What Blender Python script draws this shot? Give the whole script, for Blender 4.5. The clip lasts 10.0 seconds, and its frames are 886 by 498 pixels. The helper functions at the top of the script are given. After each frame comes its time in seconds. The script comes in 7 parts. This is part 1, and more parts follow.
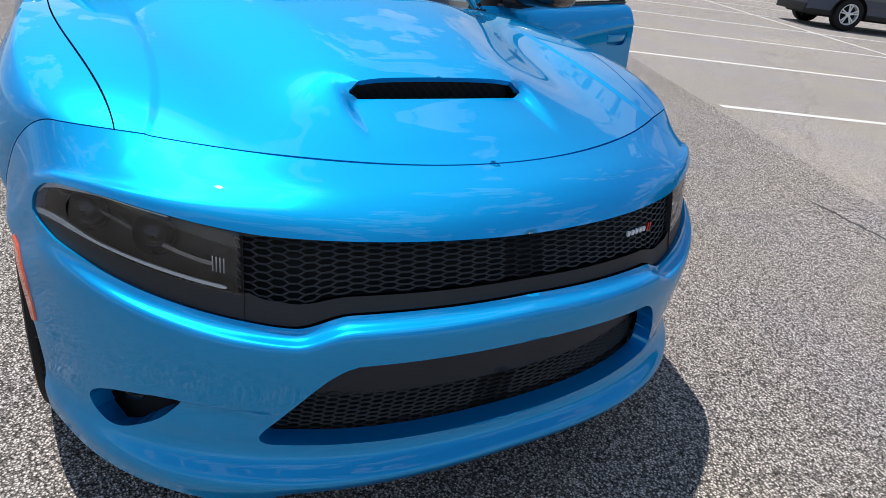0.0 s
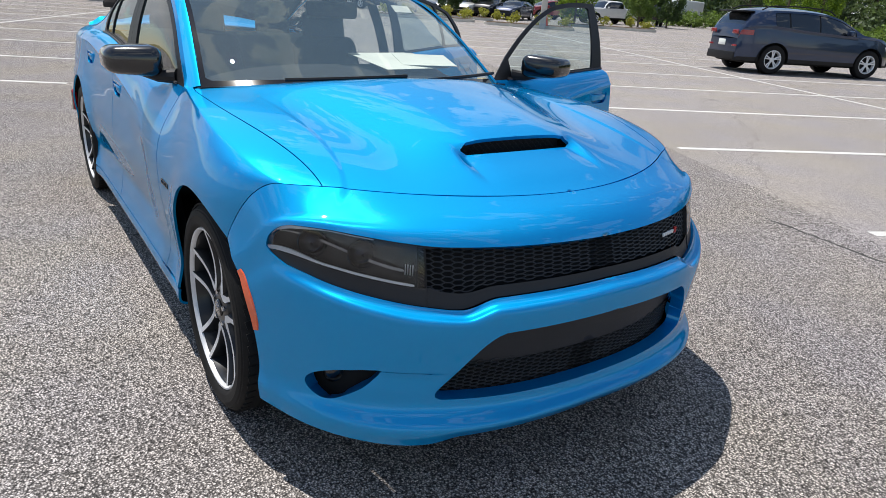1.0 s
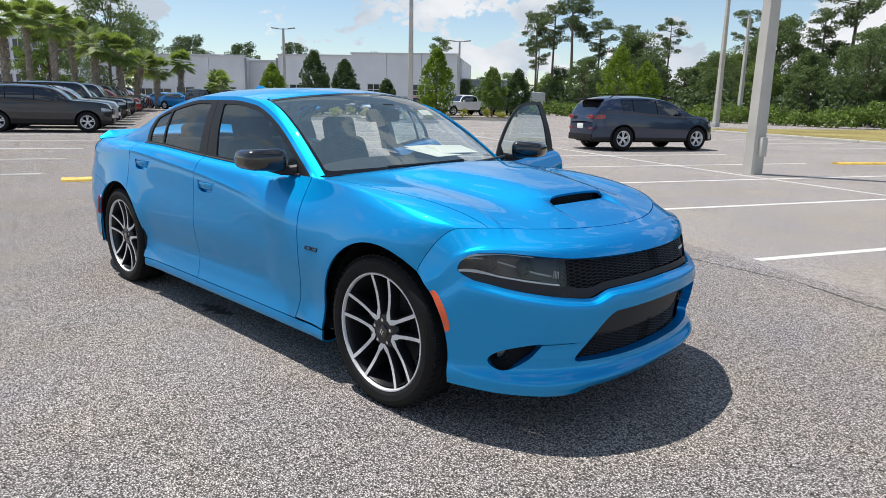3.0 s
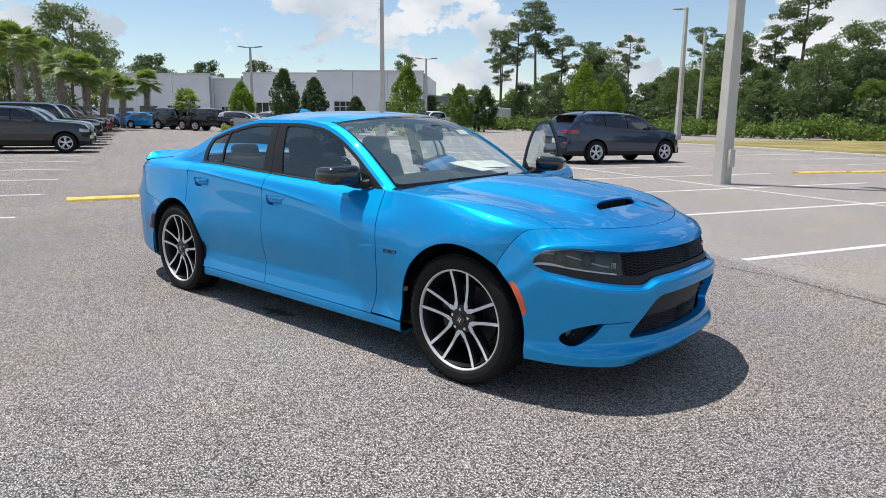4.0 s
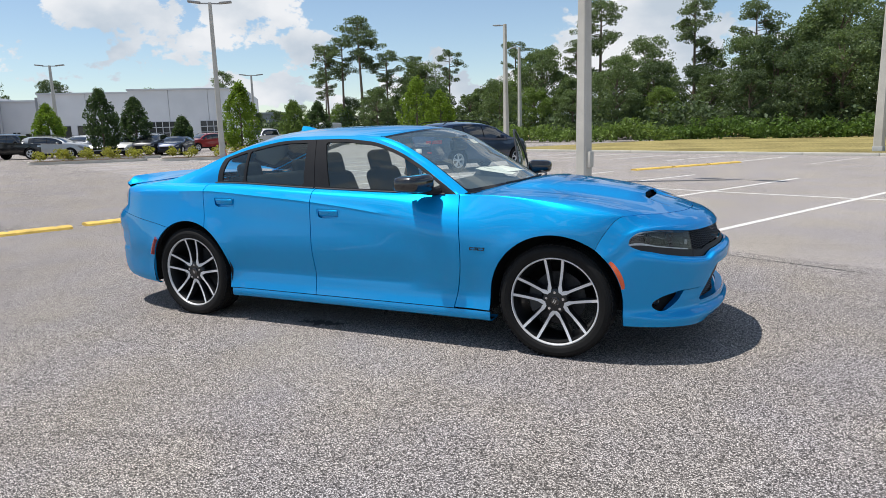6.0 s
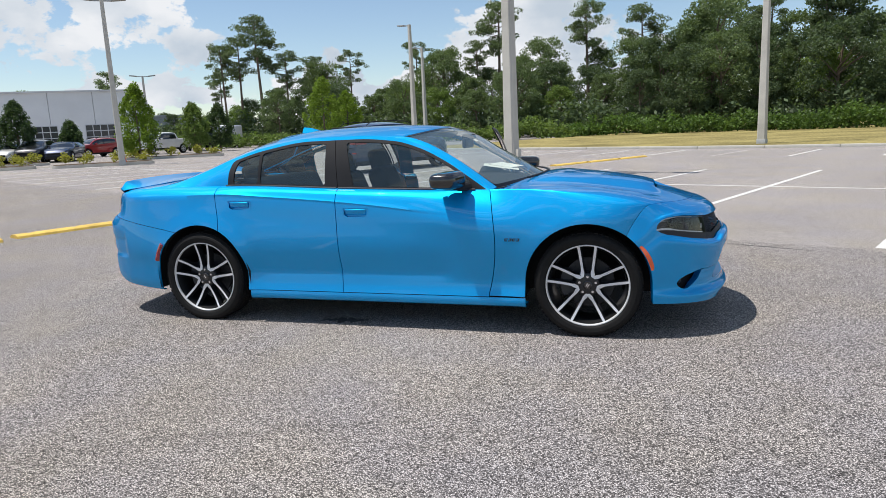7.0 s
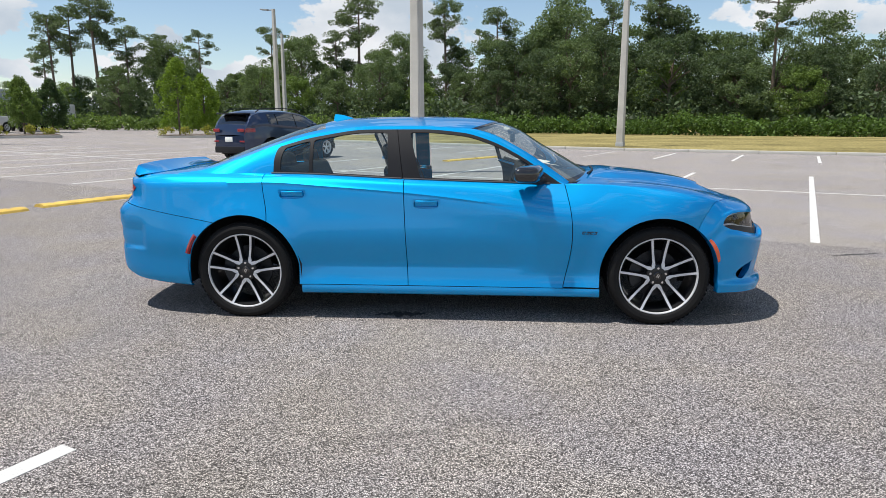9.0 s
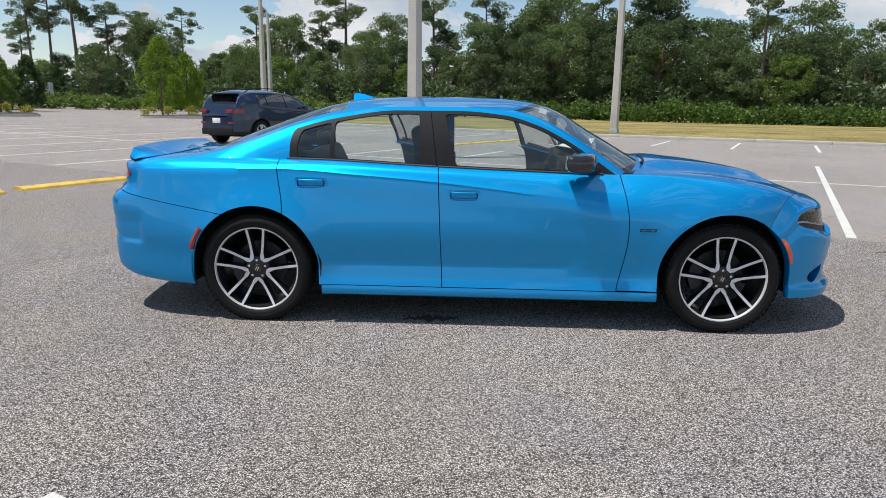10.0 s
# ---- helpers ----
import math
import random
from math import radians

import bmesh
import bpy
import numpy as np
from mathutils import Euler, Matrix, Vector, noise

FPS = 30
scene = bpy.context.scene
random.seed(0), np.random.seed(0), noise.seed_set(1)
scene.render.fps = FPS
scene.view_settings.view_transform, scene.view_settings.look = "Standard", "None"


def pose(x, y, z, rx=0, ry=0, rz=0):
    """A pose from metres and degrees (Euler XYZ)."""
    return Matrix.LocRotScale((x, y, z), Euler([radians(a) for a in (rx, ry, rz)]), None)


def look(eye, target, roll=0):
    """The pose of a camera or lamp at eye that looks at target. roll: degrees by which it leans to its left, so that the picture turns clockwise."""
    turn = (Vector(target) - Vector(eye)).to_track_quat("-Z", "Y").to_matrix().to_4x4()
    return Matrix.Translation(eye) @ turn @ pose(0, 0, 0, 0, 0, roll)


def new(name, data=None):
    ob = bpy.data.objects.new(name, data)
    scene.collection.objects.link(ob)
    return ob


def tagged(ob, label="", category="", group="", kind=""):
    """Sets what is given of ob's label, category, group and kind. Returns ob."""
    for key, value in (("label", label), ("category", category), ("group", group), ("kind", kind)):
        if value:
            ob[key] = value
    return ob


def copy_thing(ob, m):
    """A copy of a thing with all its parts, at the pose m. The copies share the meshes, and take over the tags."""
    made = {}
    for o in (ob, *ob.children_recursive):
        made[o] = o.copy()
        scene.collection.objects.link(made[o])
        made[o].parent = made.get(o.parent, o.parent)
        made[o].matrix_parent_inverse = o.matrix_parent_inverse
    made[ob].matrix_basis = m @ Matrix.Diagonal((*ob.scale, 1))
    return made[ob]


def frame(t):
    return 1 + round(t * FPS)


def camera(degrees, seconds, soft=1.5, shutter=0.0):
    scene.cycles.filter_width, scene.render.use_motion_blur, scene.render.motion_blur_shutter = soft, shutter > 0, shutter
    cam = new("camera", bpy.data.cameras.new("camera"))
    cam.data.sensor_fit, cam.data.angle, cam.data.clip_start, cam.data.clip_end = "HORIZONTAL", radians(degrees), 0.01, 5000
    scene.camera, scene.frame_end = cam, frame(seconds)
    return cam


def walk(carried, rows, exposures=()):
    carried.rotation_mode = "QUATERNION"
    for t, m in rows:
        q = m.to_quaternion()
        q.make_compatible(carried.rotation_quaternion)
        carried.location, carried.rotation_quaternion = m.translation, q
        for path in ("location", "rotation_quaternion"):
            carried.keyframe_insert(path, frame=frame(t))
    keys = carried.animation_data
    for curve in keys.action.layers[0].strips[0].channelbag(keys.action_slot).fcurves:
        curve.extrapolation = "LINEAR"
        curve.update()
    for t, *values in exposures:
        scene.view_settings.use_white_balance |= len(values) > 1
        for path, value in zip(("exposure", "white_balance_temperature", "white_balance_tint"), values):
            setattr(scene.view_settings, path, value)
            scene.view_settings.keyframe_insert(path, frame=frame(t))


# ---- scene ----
cam = camera(67.6, 10.0, soft=0.7)
PATH = [
    (0, (3.354, -0.797, 1.319), (1.83, 0.154, 0.44), 7.8),
    (0.5, (3.539, -1.115, 1.363), (1.982, -0.121, 0.597), 5.2),
    (1, (3.647, -1.447, 1.387), (2.108, -0.374, 0.692), 3.8),
    (1.5, (3.694, -1.79, 1.405), (2.187, -0.626, 0.793), 2.4),
    (2, (3.761, -2.113, 1.395), (2.271, -0.895, 0.851), 1.7),
    (2.5, (3.75, -2.468, 1.384), (2.347, -1.129, 0.898), 1.3),
    (3, (3.761, -2.821, 1.388), (2.405, -1.413, 0.967), 1.2),
    (3.2, (3.786, -2.96, 1.389), (2.432, -1.544, 0.984), 1.1),
    (4.3, (3.652, -3.79, 1.416), (2.412, -2.263, 1.058), -0.1),
    (4.5, (3.56, -3.896, 1.4), (2.358, -2.335, 1.055), -0.7),
    (5, (3.298, -4.218, 1.412), (2.231, -2.559, 1.082), -1.5),
    (5.2, (3.186, -4.375, 1.398), (2.17, -2.683, 1.073), -2.5),
    (6.3, (2.459, -4.994, 1.414), (1.68, -3.183, 1.077), -2.2),
    (6.5, (2.315, -5.132, 1.424), (1.608, -3.291, 1.091), -3.3),
    (7, (1.91, -5.358, 1.43), (1.321, -3.48, 1.08), -2.7),
    (7.5, (1.49, -5.506, 1.438), (1.024, -3.591, 1.102), -1.0),
    (8, (1.064, -5.657, 1.463), (0.726, -3.718, 1.109), -0.4),
    (8.5, (0.665, -5.669, 1.455), (0.424, -3.712, 1.115), -0.2),
    (9, (0.298, -5.657, 1.461), (0.162, -3.698, 1.081), -0.1),
    (9.5, (0.057, -5.538, 1.459), (0.003, -3.584, 1.036), 0.1),
    (10, (-0.1, -5.124, 1.436), (-0.186, -3.171, 1.011), 0.7),
]
walk(cam, [(t, look(eye, target, roll)) for t, eye, target, roll in PATH], ((0.0, 0.06), (0.5, 0.06), (1.5, 0.15), (2.5, 0.15), (4.5, 0.12), (7.0, 0.12), (9.0, 0.12), (9.5, 0.09), (10.0, -0.02)))

# ---- sky and sun ----
SUN = Vector((-0.36, -0.13, 1.0)).normalized()      # towards the sun
world = bpy.data.worlds.new("sky")
scene.world = world
world.use_nodes = True
wn, wl = world.node_tree.nodes, world.node_tree.links
wn.clear()
w_out = wn.new("ShaderNodeOutputWorld")
w_bg = wn.new("ShaderNodeBackground")
w_sky = wn.new("ShaderNodeTexSky")
w_sky.sky_type = "NISHITA"
w_sky.sun_disc = False
w_sky.sun_elevation = math.asin(SUN.z)
w_sky.sun_rotation = math.atan2(SUN.x, SUN.y)
w_sky.air_density, w_sky.dust_density, w_sky.ozone_density = 1.0, 0.15, 1.5
w_bg.inputs["Strength"].default_value = 0.118
# cumulus clouds: billowing noise in the sky's own direction, thinning out higher up
w_co = wn.new("ShaderNodeTexCoord")
w_sep = wn.new("ShaderNodeSeparateXYZ")
wl.new(w_co.outputs["Generated"], w_sep.inputs[0])
w_map = wn.new("ShaderNodeMapping")
w_map.inputs["Scale"].default_value = (1.0, 1.0, 1.55)
w_map.inputs["Location"].default_value = (0.35, 2.1, 0.0)
w_map.inputs["Rotation"].default_value = (0.0, 0.0, radians(13))
wl.new(w_co.outputs["Generated"], w_map.inputs[0])


def sky_noise(scale, detail, rough):
    t = wn.new("ShaderNodeTexNoise")
    t.inputs["Scale"].default_value, t.inputs["Detail"].default_value, t.inputs["Roughness"].default_value = scale, detail, rough
    wl.new(w_map.outputs[0], t.inputs["Vector"])
    return t.outputs["Fac"]


def sky_math(op, a, b):
    t = wn.new("ShaderNodeMath")
    t.operation = op
    for i, v in enumerate((a, b)):
        if isinstance(v, (int, float)):
            t.inputs[i].default_value = v
        else:
            wl.new(v, t.inputs[i])
    return t.outputs[0]


w_puff = sky_math("ADD", sky_math("MULTIPLY", sky_noise(3.2, 2, 0.5), 0.55), sky_math("MULTIPLY", sky_noise(11.0, 12, 0.60), 0.45))
w_height = wn.new("ShaderNodeValToRGB")
w_height.color_ramp.elements[0].position, w_height.color_ramp.elements[1].position = 0.02, 0.20
w_height.color_ramp.elements[0].color, w_height.color_ramp.elements[1].color = (0.0, 0.0, 0.0, 1), (0.055, 0.055, 0.055, 1)
w_top = w_height.color_ramp.elements.new(0.55)
w_top.color = (0.058, 0.058, 0.058, 1)
wl.new(w_sep.outputs[2], w_height.inputs[0])
w_puff = sky_math("SUBTRACT", w_puff, w_height.outputs[0])
w_r = wn.new("ShaderNodeValToRGB")
w_r.color_ramp.elements[0].position, w_r.color_ramp.elements[1].position = 0.480, 0.497
wl.new(w_puff, w_r.inputs[0])
w_shade = wn.new("ShaderNodeValToRGB")
w_shade.color_ramp.elements[0].position, w_shade.color_ramp.elements[1].position = 0.40, 0.60
w_shade.color_ramp.elements[0].color = (4.2, 4.8, 5.5, 1)
w_shade.color_ramp.elements[1].color = (6.7, 6.85, 7.1, 1)
wl.new(sky_noise(6.0, 6, 0.5), w_shade.inputs[0])
w_mix = wn.new("ShaderNodeMixRGB")
wl.new(w_r.outputs[0], w_mix.inputs["Fac"])
wl.new(w_sky.outputs[0], w_mix.inputs["Color1"])
wl.new(w_shade.outputs[0], w_mix.inputs["Color2"])
wl.new(w_mix.outputs[0], w_bg.inputs["Color"])
wl.new(w_bg.outputs[0], w_out.inputs["Surface"])

sun_data = bpy.data.lights.new("sun", "SUN")
sun_data.energy, sun_data.angle, sun_data.color = 4.7, radians(0.53), (1.0, 0.955, 0.89)
sun = new("sun", sun_data)
sun.matrix_world = look((0, 0, 40), Vector((0, 0, 40)) - SUN)

# ---- materials ----
def mat(name, color, rough=0.5, metal=0.0, coat=0.0, vary=0.0, scale=8.0, bump=0.0, bscale=60.0, grain=0.0, gscale=200.0,
        spec=0.5, trans=0.0, ior=1.45, alpha=1.0, emit=None, island=0.0, subs=0.0, coat_rough=0.03, rvary=0.0, objrand=0.0, dark=0.0):
    """A principled material: base colour varied at a large and a fine scale, with fine relief."""
    m = bpy.data.materials.new(name)
    m.use_nodes = True
    n, l = m.node_tree.nodes, m.node_tree.links
    b = n["Principled BSDF"]
    b.inputs["Base Color"].default_value = (*color, 1)
    b.inputs["Roughness"].default_value, b.inputs["Metallic"].default_value = rough, metal
    b.inputs["Coat Weight"].default_value, b.inputs["Coat Roughness"].default_value = coat, coat_rough
    b.inputs["Specular IOR Level"].default_value = spec
    b.inputs["IOR"].default_value = ior
    b.inputs["Transmission Weight"].default_value = trans
    b.inputs["Alpha"].default_value = alpha
    if emit:
        b.inputs["Emission Color"].default_value, b.inputs["Emission Strength"].default_value = (*emit[:3], 1), emit[3]
    co = n.new("ShaderNodeTexCoord").outputs["Object"]
    src = None
    def scaled(socket, prev, lo, hi):
        """Multiplies the colour by lo..hi where the socket runs from 0.3 to 0.7."""
        mr = n.new("ShaderNodeMapRange")
        mr.inputs[1].default_value, mr.inputs[2].default_value = 0.3, 0.7
        mr.inputs[3].default_value, mr.inputs[4].default_value = lo, hi
        l.new(socket, mr.inputs[0])
        mx = n.new("ShaderNodeMixRGB")
        mx.blend_type = "MULTIPLY"
        mx.inputs["Fac"].default_value = 1
        mx.inputs["Color1"].default_value = (*color, 1)
        if prev:
            l.new(prev, mx.inputs["Color1"])
        l.new(mr.outputs[0], mx.inputs["Color2"])
        return mx.outputs[0]
    def noise_tex(s, detail=5):
        t = n.new("ShaderNodeTexNoise")
        t.inputs["Scale"].default_value, t.inputs["Detail"].default_value = s, detail
        l.new(co, t.inputs["Vector"])
        return t.outputs["Fac"]
    if vary:
        src = scaled(noise_tex(scale), src, 1 - vary, 1 + vary)
    if grain:
        src = scaled(noise_tex(gscale, 3), src, 1 - grain, 1 + grain)
    if island:
        src = scaled(n.new("ShaderNodeNewGeometry").outputs["Random Per Island"], src, 1 - island, 1 + island)
    if objrand:
        src = scaled(n.new("ShaderNodeObjectInfo").outputs["Random"], src, 1 - objrand, 1 + objrand)
    if src:
        l.new(src, b.inputs["Base Color"])
    if rvary:
        mr = n.new("ShaderNodeMapRange")
        mr.inputs[1].default_value, mr.inputs[2].default_value = 0.3, 0.7
        mr.inputs[3].default_value, mr.inputs[4].default_value = max(0, rough - rvary), rough + rvary
        l.new(noise_tex(scale * 3), mr.inputs[0])
        l.new(mr.outputs[0], b.inputs["Roughness"])
    if bump:
        bp = n.new("ShaderNodeBump")
        bp.inputs["Strength"].default_value, bp.inputs["Distance"].default_value = 1.0, bump
        l.new(noise_tex(bscale, 4), bp.inputs["Height"])
        l.new(bp.outputs[0], b.inputs["Normal"])
    return m


def leaf_mat(name, color, island=0.35):
    """Leaves: a little light passes through them."""
    m = mat(name, color, rough=0.55, island=island, vary=0.25, scale=0.35, spec=0.3)
    n, l = m.node_tree.nodes, m.node_tree.links
    b, out = n["Principled BSDF"], n["Material Output"]
    tr = n.new("ShaderNodeBsdfTranslucent")
    tr.inputs["Color"].default_value = (color[0] * 1.5, color[1] * 1.6, color[2] * 0.9, 1)
    mx = n.new("ShaderNodeMixShader")
    mx.inputs[0].default_value = 0.32
    l.new(b.outputs[0], mx.inputs[1])
    l.new(tr.outputs[0], mx.inputs[2])
    l.new(mx.outputs[0], out.inputs["Surface"])
    return m


def glass_mat(name, tint, rough=0.0, mirror=0.10, dust_haze=0.015):
    """Thin automotive glass: tinted see-through with a clear reflection that rises at the edge, and a film of dust with
    sky haze painted in.
    """
    m = bpy.data.materials.new(name)
    m.use_nodes = True
    n, l = m.node_tree.nodes, m.node_tree.links
    n.clear()
    out = n.new("ShaderNodeOutputMaterial")
    tr, gl = n.new("ShaderNodeBsdfTransparent"), n.new("ShaderNodeBsdfGlossy")
    tr.inputs["Color"].default_value = (*tint, 1)
    gl.inputs["Roughness"].default_value = rough
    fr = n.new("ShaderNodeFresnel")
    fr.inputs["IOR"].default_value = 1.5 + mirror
    film = n.new("ShaderNodeBsdfDiffuse")
    # bluish film colour stands in for sunlit haze and reflected sky, besides dust
    film.inputs["Color"].default_value = (0.36, 0.55, 0.64, 1)
    see = n.new("ShaderNodeMixShader")
    see.inputs[0].default_value = dust_haze
    l.new(tr.outputs[0], see.inputs[1])
    l.new(film.outputs[0], see.inputs[2])
    mx = n.new("ShaderNodeMixShader")
    l.new(fr.outputs[0], mx.inputs[0])
    l.new(see.outputs[0], mx.inputs[1])
    l.new(gl.outputs[0], mx.inputs[2])
    l.new(mx.outputs[0], out.inputs["Surface"])
    return m


def paint_mat(name, color, metal=0.75, rough=0.34):
    """Metallic car paint under clear coat, with fine flakes and light road dust."""
    m = mat(name, color, rough=rough, metal=metal, coat=1.0, coat_rough=0.02, vary=0.04, scale=3.0, rvary=0.02)
    n, l = m.node_tree.nodes, m.node_tree.links
    b = n["Principled BSDF"]
    t = n.new("ShaderNodeTexVoronoi")
    t.inputs["Scale"].default_value = 900
    l.new(n.new("ShaderNodeTexCoord").outputs["Object"], t.inputs["Vector"])
    bp = n.new("ShaderNodeBump")
    bp.inputs["Strength"].default_value, bp.inputs["Distance"].default_value = 0.08, 0.0006
    l.new(t.outputs["Distance"], bp.inputs["Height"])
    l.new(bp.outputs[0], b.inputs["Normal"])
    return m


def flake_paint(name, color, tight, wide):
    """Strong metallic paint: flakes that lie flat and flakes that lie askew, above a tinted base and below a clear coat."""
    m = bpy.data.materials.new(name)
    m.use_nodes = True
    n, l = m.node_tree.nodes, m.node_tree.links
    n.clear()
    out = n.new("ShaderNodeOutputMaterial")
    co = n.new("ShaderNodeTexCoord").outputs["Object"]
    spots = n.new("ShaderNodeTexVoronoi")
    spots.inputs["Scale"].default_value = 700
    l.new(co, spots.inputs["Vector"])
    soft = n.new("ShaderNodeTexNoise")
    soft.inputs["Scale"].default_value = 2.5
    l.new(co, soft.inputs["Vector"])
    amt = n.new("ShaderNodeMapRange")
    amt.inputs[3].default_value, amt.inputs[4].default_value = 0.95, 1.05
    l.new(soft.outputs["Fac"], amt.inputs[0])
    tone = n.new("ShaderNodeMixRGB")
    tone.blend_type, tone.inputs["Fac"].default_value = "MULTIPLY", 1
    tone.inputs["Color1"].default_value = (*color, 1)
    l.new(amt.outputs[0], tone.inputs["Color2"])
    bp = n.new("ShaderNodeBump")
    bp.inputs["Strength"].default_value, bp.inputs["Distance"].default_value = 0.10, 0.0006
    l.new(spots.outputs["Distance"], bp.inputs["Height"])
    lobes = []
    for rough in (tight, wide):
        g = n.new("ShaderNodeBsdfGlossy")
        g.distribution = "BECKMANN"
        g.inputs["Roughness"].default_value = rough
        l.new(tone.outputs[0], g.inputs["Color"])
        l.new(bp.outputs[0], g.inputs["Normal"])
        lobes.append(g.outputs[0])
    deep_coat, clear = n.new("ShaderNodeBsdfDiffuse"), n.new("ShaderNodeBsdfGlossy")
    deep_coat.inputs["Color"].default_value = (0.0, color[1] * 0.58, color[2] * 0.90, 1)
    clear.inputs["Roughness"].default_value = 0.012
    fr = n.new("ShaderNodeFresnel")
    fr.inputs["IOR"].default_value = 1.53
    prev = lobes[0]
    for fac, shader in ((0.64, lobes[1]), (0.40, deep_coat.outputs[0]), (fr.outputs[0], clear.outputs[0])):
        mx = n.new("ShaderNodeMixShader")
        if isinstance(fac, float):
            mx.inputs[0].default_value = fac
        else:
            l.new(fac, mx.inputs[0])
        l.new(prev, mx.inputs[1])
        l.new(shader, mx.inputs[2])
        prev = mx.outputs[0]
    l.new(prev, out.inputs["Surface"])
    return m


def asphalt_mat(name, low, high, pit_dark, scale, relief):
    """Worn asphalt: pale stone chips in a dark binder, stained in large soft patches, with hairline cracks."""
    m = bpy.data.materials.new(name)
    m.use_nodes = True
    n, l = m.node_tree.nodes, m.node_tree.links
    b = n["Principled BSDF"]
    b.inputs["Roughness"].default_value = 0.95
    b.inputs["Specular IOR Level"].default_value = 0.12
    co = n.new("ShaderNodeTexCoord").outputs["Object"]
    chips = n.new("ShaderNodeTexVoronoi")
    chips.inputs["Scale"].default_value = scale
    l.new(co, chips.inputs["Vector"])
    r1 = n.new("ShaderNodeValToRGB")
    r1.color_ramp.elements[0].position, r1.color_ramp.elements[1].position = 0.0, 1.0
    r1.color_ramp.elements[0].color = (low, low * 0.94, low * 0.89, 1)
    r1.color_ramp.elements[1].color = (high, high * 0.93, high * 0.87, 1)
    sep = n.new("ShaderNodeSeparateColor")
    l.new(chips.outputs["Color"], sep.inputs[0])
    l.new(sep.outputs[0], r1.inputs[0])
    fine = n.new("ShaderNodeTexNoise")
    fine.inputs["Scale"].default_value, fine.inputs["Detail"].default_value = 230, 3
    l.new(co, fine.inputs["Vector"])
    big = n.new("ShaderNodeTexNoise")
    big.inputs["Scale"].default_value, big.inputs["Detail"].default_value, big.inputs["Roughness"].default_value = 0.32, 6, 0.6
    l.new(co, big.inputs["Vector"])
    mid = n.new("ShaderNodeTexNoise")
    mid.inputs["Scale"].default_value, mid.inputs["Detail"].default_value = 22, 4
    l.new(co, mid.inputs["Vector"])
    gaps = n.new("ShaderNodeValToRGB")
    gaps.color_ramp.elements[0].position, gaps.color_ramp.elements[1].position = 0.38, 0.60
    gaps.color_ramp.elements[0].color, gaps.color_ramp.elements[1].color = (1, 1, 1, 1), (pit_dark, pit_dark, pit_dark, 1)
    l.new(chips.outputs["Distance"], gaps.inputs[0])
    pit = n.new("ShaderNodeMixRGB")
    pit.blend_type, pit.inputs["Fac"].default_value = "MULTIPLY", 1
    l.new(r1.outputs[0], pit.inputs["Color1"])
    l.new(gaps.outputs[0], pit.inputs["Color2"])
    prev = pit.outputs[0]
    for sock, lo, hi in ((fine.outputs["Fac"], 0.70, 1.30), (mid.outputs["Fac"], 0.93, 1.07), (big.outputs["Fac"], 0.90, 1.10)):
        mr = n.new("ShaderNodeMapRange")
        mr.inputs[1].default_value, mr.inputs[2].default_value = 0.3, 0.7
        mr.inputs[3].default_value, mr.inputs[4].default_value = lo, hi
        l.new(sock, mr.inputs[0])
        mx = n.new("ShaderNodeMixRGB")
        mx.blend_type = "MULTIPLY"
        mx.inputs["Fac"].default_value = 1
        l.new(prev, mx.inputs["Color1"])
        l.new(mr.outputs[0], mx.inputs["Color2"])
        prev = mx.outputs[0]
    # hairline cracks, broken up by noise
    wob = n.new("ShaderNodeTexNoise")
    wob.inputs["Scale"].default_value = 1.3
    l.new(co, wob.inputs["Vector"])
    add = n.new("ShaderNodeMixRGB")
    add.blend_type, add.inputs["Fac"].default_value = "ADD", 0.6
    l.new(co, add.inputs["Color1"])
    l.new(wob.outputs["Color"], add.inputs["Color2"])
    cr = n.new("ShaderNodeTexVoronoi")
    cr.feature = "DISTANCE_TO_EDGE"
    cr.inputs["Scale"].default_value = 0.16
    l.new(add.outputs[0], cr.inputs["Vector"])
    ramp = n.new("ShaderNodeValToRGB")
    ramp.color_ramp.elements[0].position, ramp.color_ramp.elements[1].position = 0.0, 0.0016
    ramp.color_ramp.elements[0].color = (0.80, 0.80, 0.80, 1)
    ramp.color_ramp.elements[1].color = (1, 1, 1, 1)
    l.new(cr.outputs["Distance"], ramp.inputs[0])
    mx = n.new("ShaderNodeMixRGB")
    mx.blend_type, mx.inputs["Fac"].default_value = "MULTIPLY", 1
    l.new(prev, mx.inputs["Color1"])
    l.new(ramp.outputs[0], mx.inputs["Color2"])
    # faint violet and ochre blotches
    hue = n.new("ShaderNodeTexNoise")
    hue.inputs["Scale"].default_value, hue.inputs["Detail"].default_value = 0.9, 3
    l.new(co, hue.inputs["Vector"])
    tint = n.new("ShaderNodeValToRGB")
    tint.color_ramp.elements[0].position, tint.color_ramp.elements[1].position = 0.35, 0.65
    tint.color_ramp.elements[0].color, tint.color_ramp.elements[1].color = (1.03, 1.0, 0.95, 1), (0.97, 0.965, 1.02, 1)
    l.new(hue.outputs["Fac"], tint.inputs[0])
    mx2 = n.new("ShaderNodeMixRGB")
    mx2.blend_type, mx2.inputs["Fac"].default_value = "MULTIPLY", 1
    l.new(mx.outputs[0], mx2.inputs["Color1"])
    l.new(tint.outputs[0], mx2.inputs["Color2"])
    l.new(mx2.outputs[0], b.inputs["Base Color"])
    bp = n.new("ShaderNodeBump")
    bp.inputs["Strength"].default_value, bp.inputs["Distance"].default_value = 0.9, relief
    l.new(chips.outputs["Distance"], bp.inputs["Height"])
